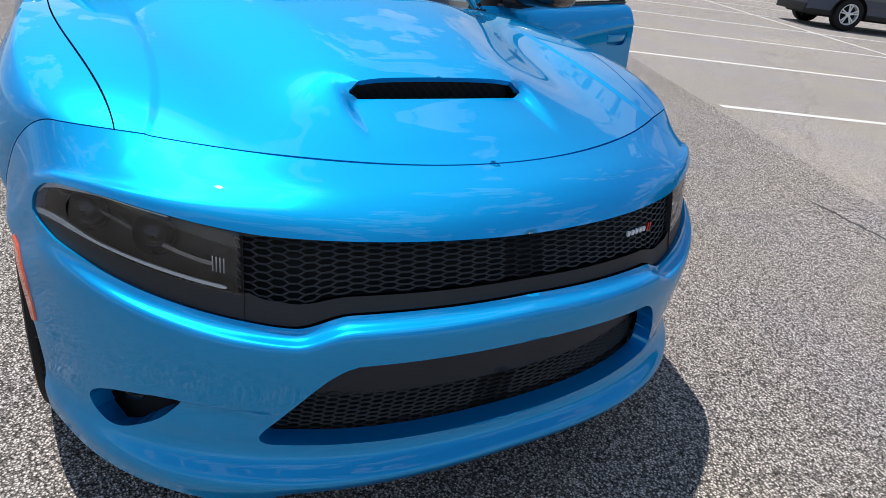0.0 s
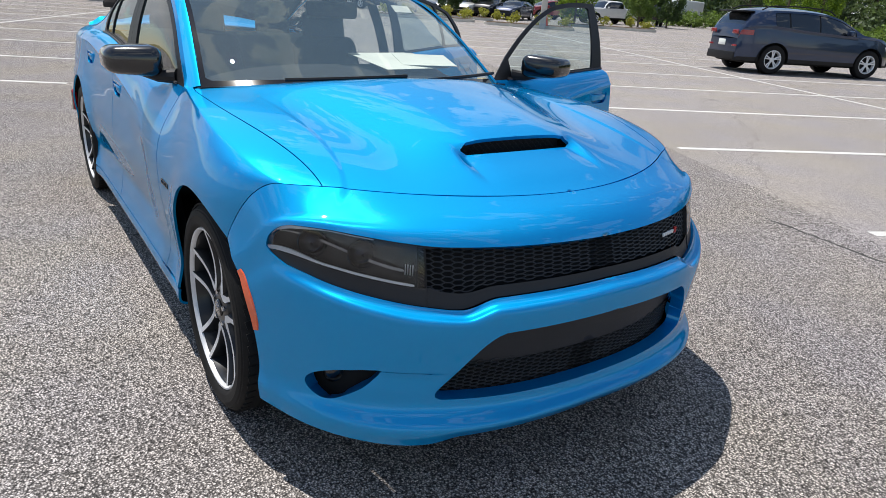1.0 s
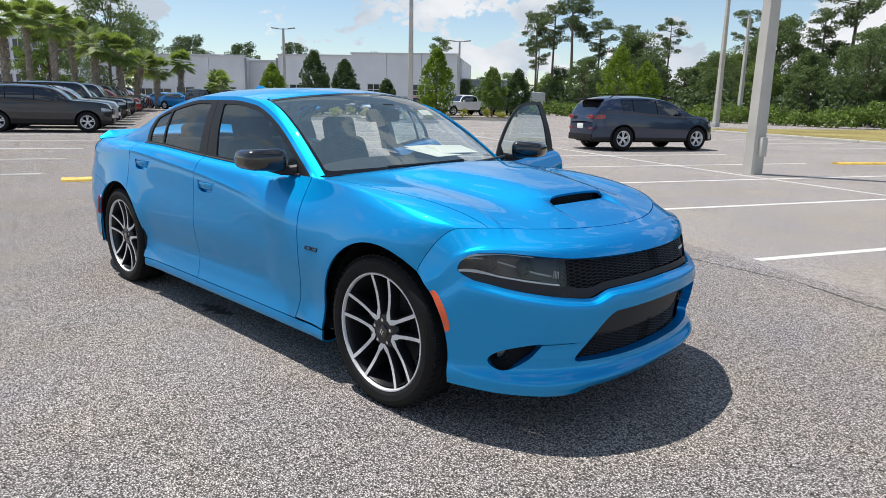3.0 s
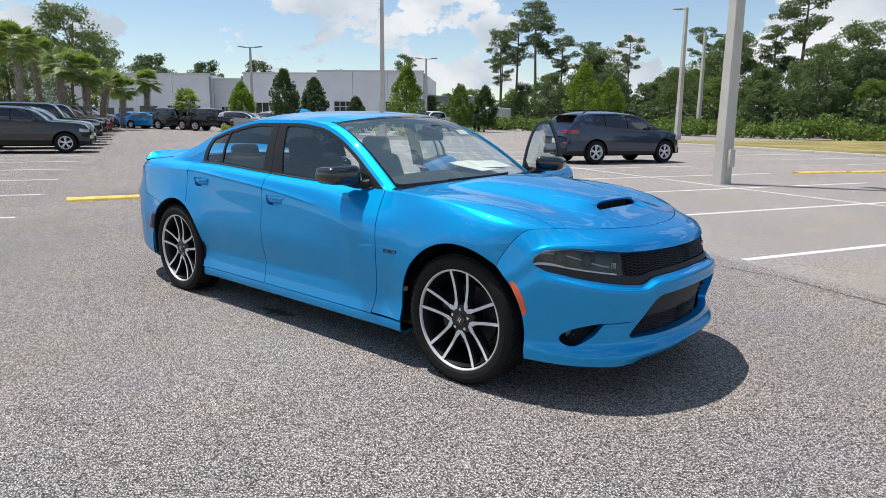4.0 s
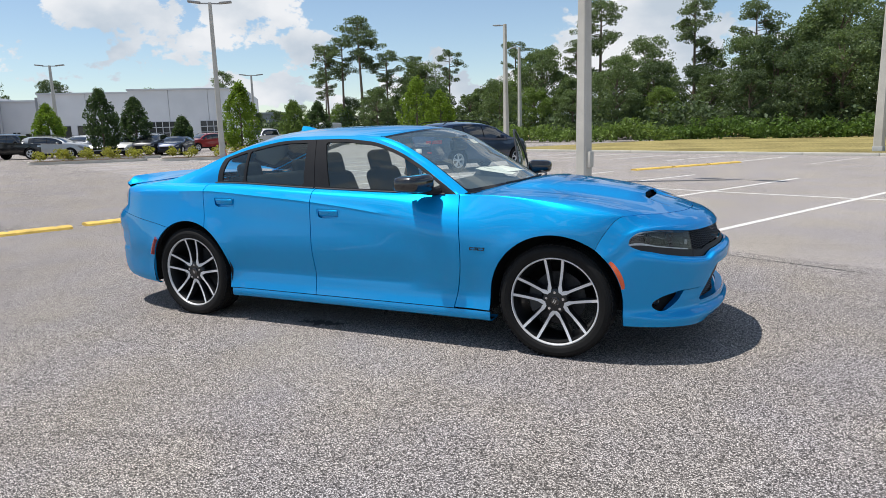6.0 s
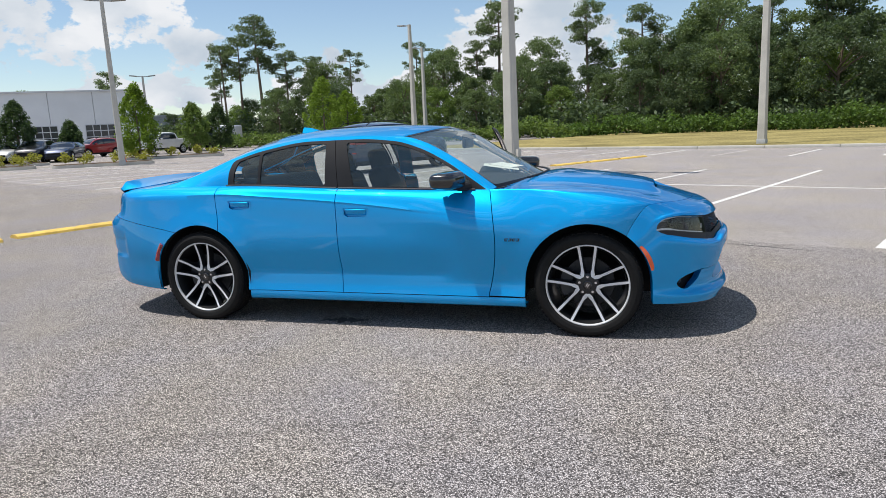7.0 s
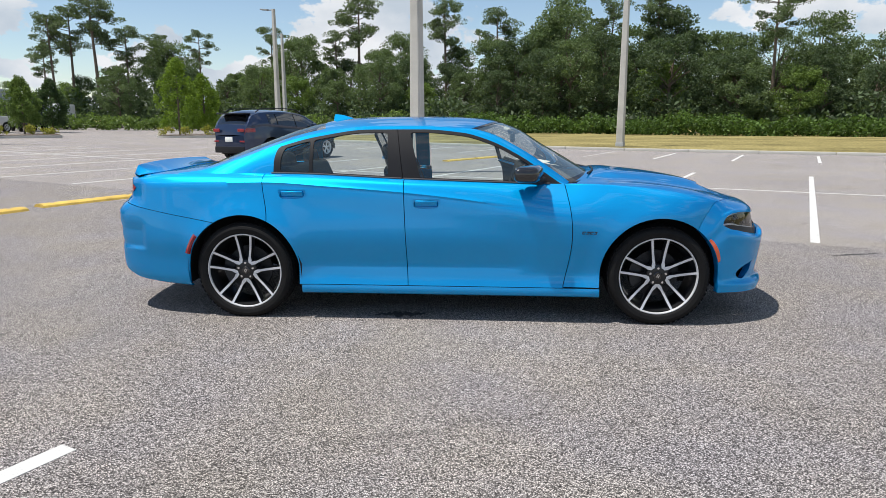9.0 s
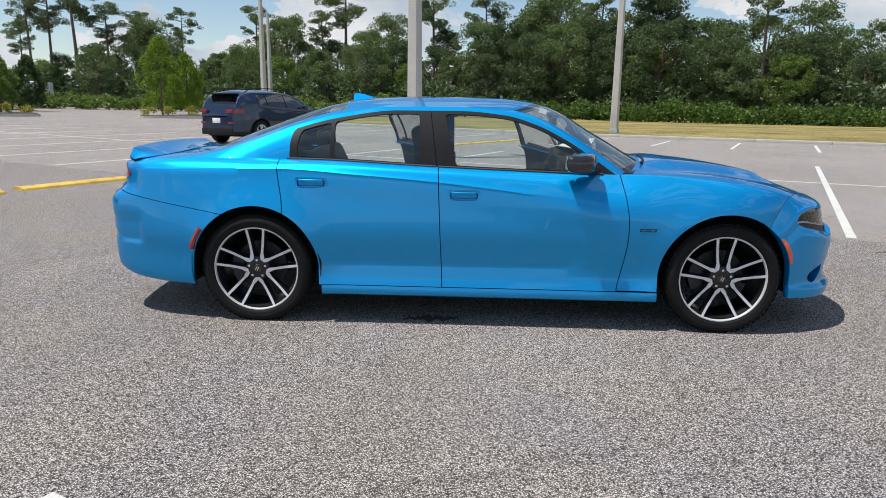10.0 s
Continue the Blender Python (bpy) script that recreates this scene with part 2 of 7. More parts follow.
    l.new(bp.outputs[0], b.inputs["Normal"])
    return m


M_ASPHALT = asphalt_mat("coarse_asphalt", 0.085, 0.80, 0.26, 150, 0.007)
M_ASPHALT2 = asphalt_mat("fine_asphalt", 0.15, 0.62, 0.55, 170, 0.003)
M_TAR = mat("tar_stain", (0.050, 0.048, 0.046), 0.7, vary=0.3, scale=4, grain=0.5, gscale=60, bump=0.002, bscale=120)
M_LINE = mat("line_paint", (0.60, 0.59, 0.56), 0.75, vary=0.10, scale=3, grain=0.18, gscale=120, bump=0.002, bscale=180)
M_YELLOW = mat("yellow_paint", (0.66, 0.44, 0.09), 0.6, vary=0.18, scale=4, grain=0.15, gscale=40)
M_CONCRETE = mat("pale_concrete", (0.50, 0.48, 0.43), 0.85, vary=0.10, scale=1.5, grain=0.08, gscale=60, bump=0.002, bscale=60)
M_GRASS = mat("dry_grass", (0.265, 0.222, 0.09), 0.9, vary=0.35, scale=0.25, grain=0.35, gscale=6, bump=0.03, bscale=25, spec=0.1)
M_SOIL = mat("mulch", (0.10, 0.065, 0.04), 0.95, vary=0.3, scale=4, grain=0.3, gscale=40, bump=0.01, bscale=30)
M_BLUE = flake_paint("blue_paint", (0.004, 0.382, 0.72), 0.33, 0.66)
M_MESHPL = mat("mesh_plastic", (0.022, 0.022, 0.023), 0.40, vary=0.12, scale=12)
M_BLACKPL = mat("black_plastic", (0.014, 0.014, 0.0155), 0.48, spec=0.3, vary=0.15, scale=6, bump=0.0004, bscale=400)
M_GLOSSBLACK = mat("gloss_black", (0.008, 0.008, 0.009), 0.18, coat=1.0, vary=0.1)
M_GREYPL = mat("grey_plastic", (0.055, 0.055, 0.058), 0.55, vary=0.08, scale=8, bump=0.0004, bscale=500)
M_RUBBER = mat("rubber", (0.010, 0.0098, 0.0098), 0.70, vary=0.25, scale=9, grain=0.12, gscale=90, bump=0.0005, bscale=250, spec=0.25)
M_UNDER = mat("underbody", (0.012, 0.012, 0.012), 0.9)
M_ALU = mat("machined_alloy", (0.74, 0.75, 0.765), 0.36, 0.35, vary=0.06, scale=30)
M_POCKET = mat("dark_grey_alloy", (0.014, 0.015, 0.017), 0.35, 0.2, coat=0.3, vary=0.1)
M_CHROME = mat("chrome", (0.72, 0.73, 0.75), 0.08, 1.0)
M_STEEL = mat("brake_steel", (0.34, 0.33, 0.32), 0.38, 1.0, vary=0.2, scale=30, grain=0.1)
M_GLASS = glass_mat("tinted_glass", (0.74, 0.84, 0.83), 0.0, 0.1, 0.035)
# heaviest film: the windscreen's pale sky veil is put in as colour
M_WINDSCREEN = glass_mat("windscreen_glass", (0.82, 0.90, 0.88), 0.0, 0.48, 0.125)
M_LENS = glass_mat("clear_lens", (0.88, 0.90, 0.92), 0.0, 0.10, 0.0)
M_FRIT = mat("printed_glass_edge", (0.008, 0.008, 0.009), 0.08, vary=0.1)
M_DARKGLASS = mat("dark_privacy_glass", (0.010, 0.012, 0.014), 0.05, coat=1.0, spec=0.7)
M_INTERIOR = mat("black_upholstery", (0.024, 0.025, 0.027), 0.85, spec=0.2, vary=0.2, scale=14, bump=0.001, bscale=200)
M_HEADLINER = mat("grey_headliner", (0.22, 0.22, 0.21), 0.95, vary=0.05)
M_AMBER = mat("amber_lens", (0.85, 0.12, 0.03), 0.15, coat=1.0, vary=0.08, scale=30)
M_RED = mat("red_lens", (0.26, 0.006, 0.012), 0.15, coat=1.0, vary=0.15, scale=30)
M_PAPER = mat("white_paper", (0.78, 0.80, 0.76), 0.8, vary=0.05)
M_WHITE = mat("white_plastic", (0.75, 0.75, 0.74), 0.45, vary=0.05)
M_REDTRIM = mat("red_trim", (0.55, 0.015, 0.02), 0.3, coat=0.5)

# ---- mesh helpers ----
def link(name, bm, material, parent=None, label="", smooth=True):
    """Links a bmesh as one mesh object, under a parent if given."""
    me = bpy.data.meshes.new(name)
    bm.to_mesh(me)
    bm.free()
    if smooth:
        me.polygons.foreach_set("use_smooth", [True] * len(me.polygons))
        me.set_sharp_from_angle(angle=radians(35))
    for m in (material if isinstance(material, (list, tuple)) else [material]):
        me.materials.append(m)
    ob = new(name, me)
    if parent:
        ob.parent = parent
    if label:
        ob["label"] = label
    return ob


def part(name, bm, material, parent, label="", smooth=True):
    return link(name, bm, material, parent, label, smooth)


def base(name, m, label, category, group="", kind=""):
    """An empty at the base of a thing."""
    ob = new(name)
    ob.empty_display_size = 0.2
    ob.matrix_world = m
    return tagged(ob, label, category, group, kind)


def box(bm, cx, cy, cz, sx, sy, sz, m=None, bevel=0.0, seg=2):
    r = bmesh.ops.create_cube(bm, size=1.0, matrix=Matrix.Translation((cx, cy, cz)) @ Matrix.Diagonal((sx, sy, sz, 1)))
    if bevel:
        edges = list({e for v in r["verts"] for e in v.link_edges})
        out = bmesh.ops.bevel(bm, geom=edges, offset=bevel, segments=seg, affect="EDGES", profile=0.5)
        vs = list({v for f in out["faces"] for v in f.verts} | {v for v in r["verts"] if v.is_valid})
    else:
        vs = r["verts"]
    if m is not None:
        bmesh.ops.transform(bm, matrix=m, verts=vs)
    return vs


def cyl(bm, p, q, r0, r1=None, seg=16, caps=True):
    """A tapered rod from p to q."""
    p, q = Vector(p), Vector(q)
    d = q - p
    m = Matrix.Translation((p + q) / 2) @ d.to_track_quat("Z", "Y").to_matrix().to_4x4()
    return bmesh.ops.create_cone(bm, cap_ends=caps, segments=seg, radius1=r0, radius2=r0 if r1 is None else r1, depth=d.length, matrix=m)["verts"]


def lathe(bm, prof, seg=48, m=Matrix.Identity(4), closed=False):
    """Turns a profile of (radius, height) about z."""
    rings = []
    for r, h in prof:
        rings.append([bm.verts.new(m @ Vector((r * math.cos(a), r * math.sin(a), h))) for a in (2 * math.pi * i / seg for i in range(seg))])
    pairs = list(zip(rings, rings[1:])) + ([(rings[-1], rings[0])] if closed else [])
    for a, b in pairs:
        for i in range(seg):
            j = (i + 1) % seg
            bm.faces.new((a[i], a[j], b[j], b[i]))


def prism(bm, pts, z0, z1, m=Matrix.Identity(4)):
    """A flat outline of (x, y) raised from z0 to z1."""
    lo = [bm.verts.new(m @ Vector((x, y, z0))) for x, y in pts]
    hi = [bm.verts.new(m @ Vector((x, y, z1))) for x, y in pts]
    k = len(pts)
    bm.faces.new(hi)
    bm.faces.new(lo[::-1])
    for i in range(k):
        bm.faces.new((lo[i], lo[(i + 1) % k], hi[(i + 1) % k], hi[i]))


def tube(bm, pts, r, seg=8):
    """A round rod through points."""
    pts = [Vector(p) for p in pts]
    rings = []
    for i, p in enumerate(pts):
        d = (pts[min(i + 1, len(pts) - 1)] - pts[max(i - 1, 0)]).normalized()
        q = d.to_track_quat("Z", "Y")
        rr = r[i] if isinstance(r, (list, tuple)) else r
        rings.append([bm.verts.new(p + q @ Vector((rr * math.cos(a), rr * math.sin(a), 0))) for a in (2 * math.pi * k / seg for k in range(seg))])
    for a, b in zip(rings, rings[1:]):
        for k in range(seg):
            bm.faces.new((a[k], a[(k + 1) % seg], b[(k + 1) % seg], b[k]))
    bm.faces.new(rings[0][::-1])
    bm.faces.new(rings[-1])


def key(xs, ys):
    """A smooth curve through a few keys (Hermite with limited slopes)."""
    xs, ys = list(xs), list(ys)
    d = [(ys[i + 1] - ys[i]) / (xs[i + 1] - xs[i]) for i in range(len(xs) - 1)]
    t = [d[0]] + [0.0 if d[i - 1] * d[i] <= 0 else 2 * d[i - 1] * d[i] / (d[i - 1] + d[i]) for i in range(1, len(d))] + [d[-1]]
    def f(x):
        if x <= xs[0]:
            return ys[0]
        if x >= xs[-1]:
            return ys[-1]
        i = 0
        while x > xs[i + 1]:
            i += 1
        h = xs[i + 1] - xs[i]
        u = (x - xs[i]) / h
        return ((1 + 2 * u) * (1 - u) ** 2 * ys[i] + u * (1 - u) ** 2 * h * t[i] + u * u * (3 - 2 * u) * ys[i + 1] + u * u * (u - 1) * h * t[i + 1])
    return f


def smooth01(a, b, x):
    t = min(1.0, max(0.0, (x - a) / (b - a)))
    return t * t * (3 - 2 * t)


# ---- the lot ----
# the stalls' frame: u along a row, v across it, from the near end of one stall line
LOT = Vector((4.28, 2.58, 0))
U, V = Vector((0.910, -0.414, 0)).normalized(), Vector((0.414, 0.910, 0)).normalized()


def gz(x, y):
    """The ground's height: level round the car, rising very gently towards the building."""
    s = -0.93 * x + 0.37 * y - 4
    return 0.012 * (s + math.sqrt(s * s + 16)) / 2 - 0.012 * 1.12 if s > -30 else 0.0


def lot(u, v, dz=0.0):
    p = LOT + u * U + v * V
    return Vector((p.x, p.y, gz(p.x, p.y) + dz))


def ground_sheet(name, u0, u1, v0, v1, nu, nv, material, dz, label, category):
    bm = bmesh.new()
    rows = [[bm.verts.new(lot(u0 + (u1 - u0) * i / nu, v0 + (v1 - v0) * j / nv, dz)) for i in range(nu + 1)] for j in range(nv + 1)]
    for j in range(nv):
        for i in range(nu):
            bm.faces.new((rows[j][i], rows[j][i + 1], rows[j + 1][i + 1], rows[j + 1][i]))
    return tagged(link(name, bm, material), label, category, kind="structure")


ground_sheet("ground", -1800, 1800, -1800, 1800, 120, 120, M_GRASS, -0.12, "sunburnt grassy ground reaching the horizon", "ground")
ground_sheet("parking_lot", -130, 420, -260, -0.12, 110, 60, M_ASPHALT, 0.0, "worn coarse grey asphalt with pale stone chips", "parking lot")
ground_sheet("parking_lot_smooth", -130, 420, -0.12, 24.0, 110, 20, M_ASPHALT2, 0.0, "paler fine-grained asphalt with stall lines", "parking lot")
ground_sheet("parking_lot_far", -130, -32, 24.0, 70, 40, 30, M_ASPHALT2, 0.0, "worn grey asphalt drive beside the building", "parking lot")
ground_sheet("lawn", -32, 75, 24.16, 62, 60, 24, M_GRASS, 0.10, "dry yellowish lawn strip behind the kerb", "lawn")


def strip(name, a, b, width, material, label, category, dz=0.004, thick=0.003, group=""):
    """A painted line from a to b, both (u, v)."""
    p, q = lot(*a), lot(*b)
    d = q - p
    n = Vector((-d.y, d.x, 0)).normalized() * width / 2
    bm = bmesh.new()
    k = max(1, int(d.length / 4))
    rows = []
    for i in range(k + 1):
        c = p + d * i / k
        c.z = gz(c.x, c.y)
        rows.append([bm.verts.new(c + s * n + Vector((0, 0, dz if h else 0.0005))) for s, h in ((-1, 0), (-1, 1), (1, 1), (1, 0))])
    for r, s in zip(rows, rows[1:]):
        for j in range(3):
            bm.faces.new((r[j], r[j + 1], s[j + 1], s[j]))
    bm.faces.new(rows[0][::-1])
    bm.faces.new(rows[-1])
    bmesh.ops.recalc_face_normals(bm, faces=bm.faces)
    return tagged(link(name, bm, material, smooth=False), label, category, group=group, kind="structure")


W_LINE = 0.105
for i in range(-14, 10):
    strip("stall_line", (i * 2.93, 0.0), (i * 2.93, 10.98), W_LINE, M_LINE, "worn white stall line painted on asphalt", "painted line", group="stall lines")
strip("stall_line", (-41, 6.45), (27, 6.45), W_LINE * 0.8, M_LINE, "long white line between two stall rows", "painted line", group="stall lines")
for i in range(-4, 18):
    strip("stall_line", (0.3 + (i - 4) * 2.83, 17.6), (0.3 + (i - 4) * 2.83, 22.5), W_LINE, M_LINE, "worn white stall line by the lawn kerb", "painted line", group="stall lines by the lawn")
for i in range(-14, 6):
    strip("stall_line", (-3.05 + i * 2.96, -7.50), (-3.05 + i * 2.96, -18.2), W_LINE, M_LINE, "worn white stall line painted on asphalt", "painted line", group="stall lines of the near row")
strip("stall_line", (-46, -12.75), (14, -12.75), W_LINE * 0.8, M_LINE, "long white line between two stall rows", "painted line", group="stall lines of the near row")


def bar_along(name, a, b, width, height, material, label, category, kind="", bevel=0.02, group=""):
    p, q = lot(*a), lot(*b)
    d = q - p
    bm = bmesh.new()
    box(bm, 0, 0, height / 2 - 0.02, d.length, width, height + 0.04, bevel=bevel)
    ob = link(name, bm, material)
    ob.matrix_world = Matrix.Translation((p + q) / 2) @ d.to_track_quat("X", "Z").to_matrix().to_4x4()
    return tagged(ob, label, category, group=group, kind=kind)


for i in range(36):
    bar_along("kerb", (-32 + i * 3.0, 24.08), (-32 + i * 3.0 + 2.985, 24.08), 0.16, 0.13, M_CONCRETE, "pale concrete kerb along the lawn", "kerb", "structure", group="lawn kerb")


def speed_bump(a, b):
    """A low yellow bar bolted across the aisle, with recessed bolt holes and dark worn spots."""
    p, q = lot(*a), lot(*b)
    d = q - p
    ob = base("speed_bump", Matrix.Translation(p) @ d.to_track_quat("X", "Z").to_matrix().to_4x4(), "low yellow speed bump strip bolted to asphalt, paint worn", "speed bump", "speed bumps")
    bm = bmesh.new()
    prof = [(-0.15, 0.0), (-0.13, 0.035), (-0.07, 0.058), (0.07, 0.058), (0.13, 0.035), (0.15, 0.0)]
    prism(bm, prof, 0, d.length, Matrix(((0, 0, 1, 0), (1, 0, 0, 0), (0, 1, 0, 0), (0, 0, 0, 1))))
    bmesh.ops.recalc_face_normals(bm, faces=bm.faces)
    part("strip", bm, M_YELLOW, ob, smooth=False)
    for t in (0.12, 0.5, 0.88):
        bm = bmesh.new()
        cyl(bm, (d.length * t, 0, 0.05), (d.length * t, 0, 0.062), 0.03, seg=12)
        part("bolt", bm, M_STEEL, ob)
    return ob


for a, b in (((-10.75, -7.0), (-10.92, -5.17)), ((-11.10, -4.92), (-11.27, -3.02)), ((-11.40, -2.68), (-11.40, -0.78)),
             ((-11.42, 11.75), (-11.22, 13.58)), ((-11.18, 13.75), (-10.96, 15.50)), ((-10.92, 15.65), (-10.70, 17.45))):
    speed_bump(a, b)


def light_pole(x, y, height, width, yaw, heads, box_side=True):
    """A square tapered concrete pole with a cabinet near its foot and flat lamp heads."""
    z = gz(x, y)
    ob = base("light_pole", pose(x, y, z, 0, 0, yaw), "tall pale concrete lamp pole with flat lamp heads", "lamp pole", "lamp poles")
    bm = bmesh.new()
    w0, w1 = width, width * 0.55
    prof = lambda w: [(-w / 2 + w * .12, -w / 2), (w / 2 - w * .12, -w / 2), (w / 2, -w / 2 + w * .12), (w / 2, w / 2 - w * .12), (w / 2 - w * .12, w / 2), (-w / 2 + w * .12, w / 2), (-w / 2, w / 2 - w * .12), (-w / 2, -w / 2 + w * .12)]
    lo = [bm.verts.new((a, b, -0.1)) for a, b in prof(w0)]
    hi = [bm.verts.new((a, b, height)) for a, b in prof(w1)]
    bm.faces.new(hi)
    for i in range(8):
        bm.faces.new((lo[i], lo[(i + 1) % 8], hi[(i + 1) % 8], hi[i]))
    part("pole", bm, M_CONCRETE, ob, smooth=False)
    if box_side:
        bm = bmesh.new()
        box(bm, w0 / 2 + 0.04, 0, 0.62, 0.12, 0.16, 0.42, bevel=0.012)
        part("cabinet", bm, M_CONCRETE, ob)
    if not box_side:
        bm = bmesh.new()
        box(bm, 0, 0, 0.16, w0 * 1.02, w0 * 1.02, 0.3, bevel=0.01)
        part("foot_cover", bm, M_FOOT, ob)
    for s in heads:
        bm = bmesh.new()
        box(bm, s * 0.35, 0, height - 0.05, 0.5, 0.07, 0.07, bevel=0.01)
        part("arm", bm, M_LAMPHEAD, ob)
        bm = bmesh.new()
        vs = box(bm, s * 0.86, 0, height - 0.02, 0.72, 0.36, 0.10, bevel=0.03)
        bmesh.ops.rotate(bm, verts=bm.verts, cent=(s * 0.5, 0, height), matrix=Matrix.Rotation(radians(-6 * s), 3, "Y"))
        part("lamp_head", bm, M_LAMPHEAD, ob, "flat grey lamp head")
    return ob


M_FOOT = mat("pole_foot", (0.42, 0.43, 0.43), 0.8, vary=0.12, scale=3)
M_LAMPHEAD = mat("lamp_head_grey", (0.33, 0.33, 0.32), 0.5, 0.3, vary=0.08)
light_pole(-1.70, 12.95, 10.5, 0.34, -24, (-1, 1))
light_pole(7.25, 30.6, 10.5, 0.40, -24, (-1, 1), False)
light_pole(-16.4, 46.8, 9.6, 0.40, -24, (-1,), False)
light_pole(-20.5, 62.0, 9.6, 0.40, -24, (-1,), False)
light_pole(-26.65, 25.6, 9.0, 0.34, 40, (-1, 1), False)
light_pole(-56.5, 35.9, 8.0, 0.34, 40, (-1, 1), False)
light_pole(-46.8, 51.6, 7.6, 0.34, 40, (-1, 1), False)
light_pole(-38.0, 78.0, 8.6, 0.34, 10, (-1,), False)
light_pole(-45.0, 84.0, 8.0, 0.34, 10, (-1,), False)
light_pole(-28.7, 3.5, 10.0, 0.38, -24, (-1, 1))


def stain(a, b, width, seed):
    """A thin uneven streak of old tar or oil from a to b, both (u, v)."""
    r = random.Random(seed)
    p, q = lot(*a), lot(*b)
    d = q - p
    n = Vector((-d.y, d.x, 0)).normalized()
    bm = bmesh.new()
    k = 22
    rows = []
    for i in range(k + 1):
        t = i / k
        w = width * math.sin(math.pi * (0.03 + 0.94 * t)) ** 0.6 * r.uniform(0.45, 1.0)
        c = p + d * t + n * r.uniform(-0.25, 0.25) * width
        c.z = gz(c.x, c.y) + 0.0025
        rows.append((bm.verts.new(c - n * w / 2), bm.verts.new(c + n * w / 2)))
    for x, y in zip(rows, rows[1:]):
        bm.faces.new((x[0], y[0], y[1], x[1]))
    bm.normal_update()
    return tagged(link("stain", bm, M_TAR, smooth=False), "dark streak of old tar on asphalt", "stain", kind="structure")


stain((0.15, -0.80), (0.62, -0.42), 0.075, 1)
stain((-7.05, 6.60), (-6.45, 7.30), 0.42, 2)
stain((-6.98, 8.40), (-6.22, 9.50), 0.46, 3)
stain((-7.5, 11.0), (-7.0, 11.7), 0.10, 4)
stain((3.4, 21.6), (6.2, 21.0), 0.16, 5)
stain((0.75, 9.4), (0.95, 9.5), 0.05, 6)
stain((-3.35, -0.64), (-2.20, -0.36), 0.045, 8)
stain((-2.25, -0.33), (-1.45, -0.41), 0.040, 9)
stain((-1.50, -0.39), (-0.55, -0.43), 0.050, 10)
stain((-3.02, -5.06), (-2.68, -4.88), 0.15, 7)
M_ROTOR = mat("brake_disc", (0.045, 0.046, 0.05), 0.5, 0.5, vary=0.3, scale=40)
M_LAMPDARK = mat("lamp_housing", (0.026, 0.028, 0.030), 0.28, 0.7, vary=0.3, scale=30)
M_SURROUND = mat("matt_surround", (0.020, 0.020, 0.022), 0.55, vary=0.08, scale=8, bump=0.0004, bscale=500)
M_PANEL = mat("matt_panel", (0.024, 0.024, 0.026), 0.6, vary=0.1, scale=8, bump=0.0004, bscale=500)
M_GUIDE = mat("light_guide", (0.92, 0.94, 0.96), 0.22, 0.0, coat=1.0, vary=0.06, scale=40)
M_BEZEL = mat("lamp_bezel", (0.22, 0.225, 0.235), 0.22, 0.8, vary=0.1)
M_PROJ = mat("projector_lens", (0.018, 0.02, 0.026), 0.15, 0.3, coat=0.4)

# ---- the blue saloon: surfaces ----
# x runs to the nose, y to its left, z up; the axles stand at x = 1.526 and -1.526
AX, TYRE_R = 1.526, 0.364
ARCH_F, ARCH_R = 0.422, 0.420


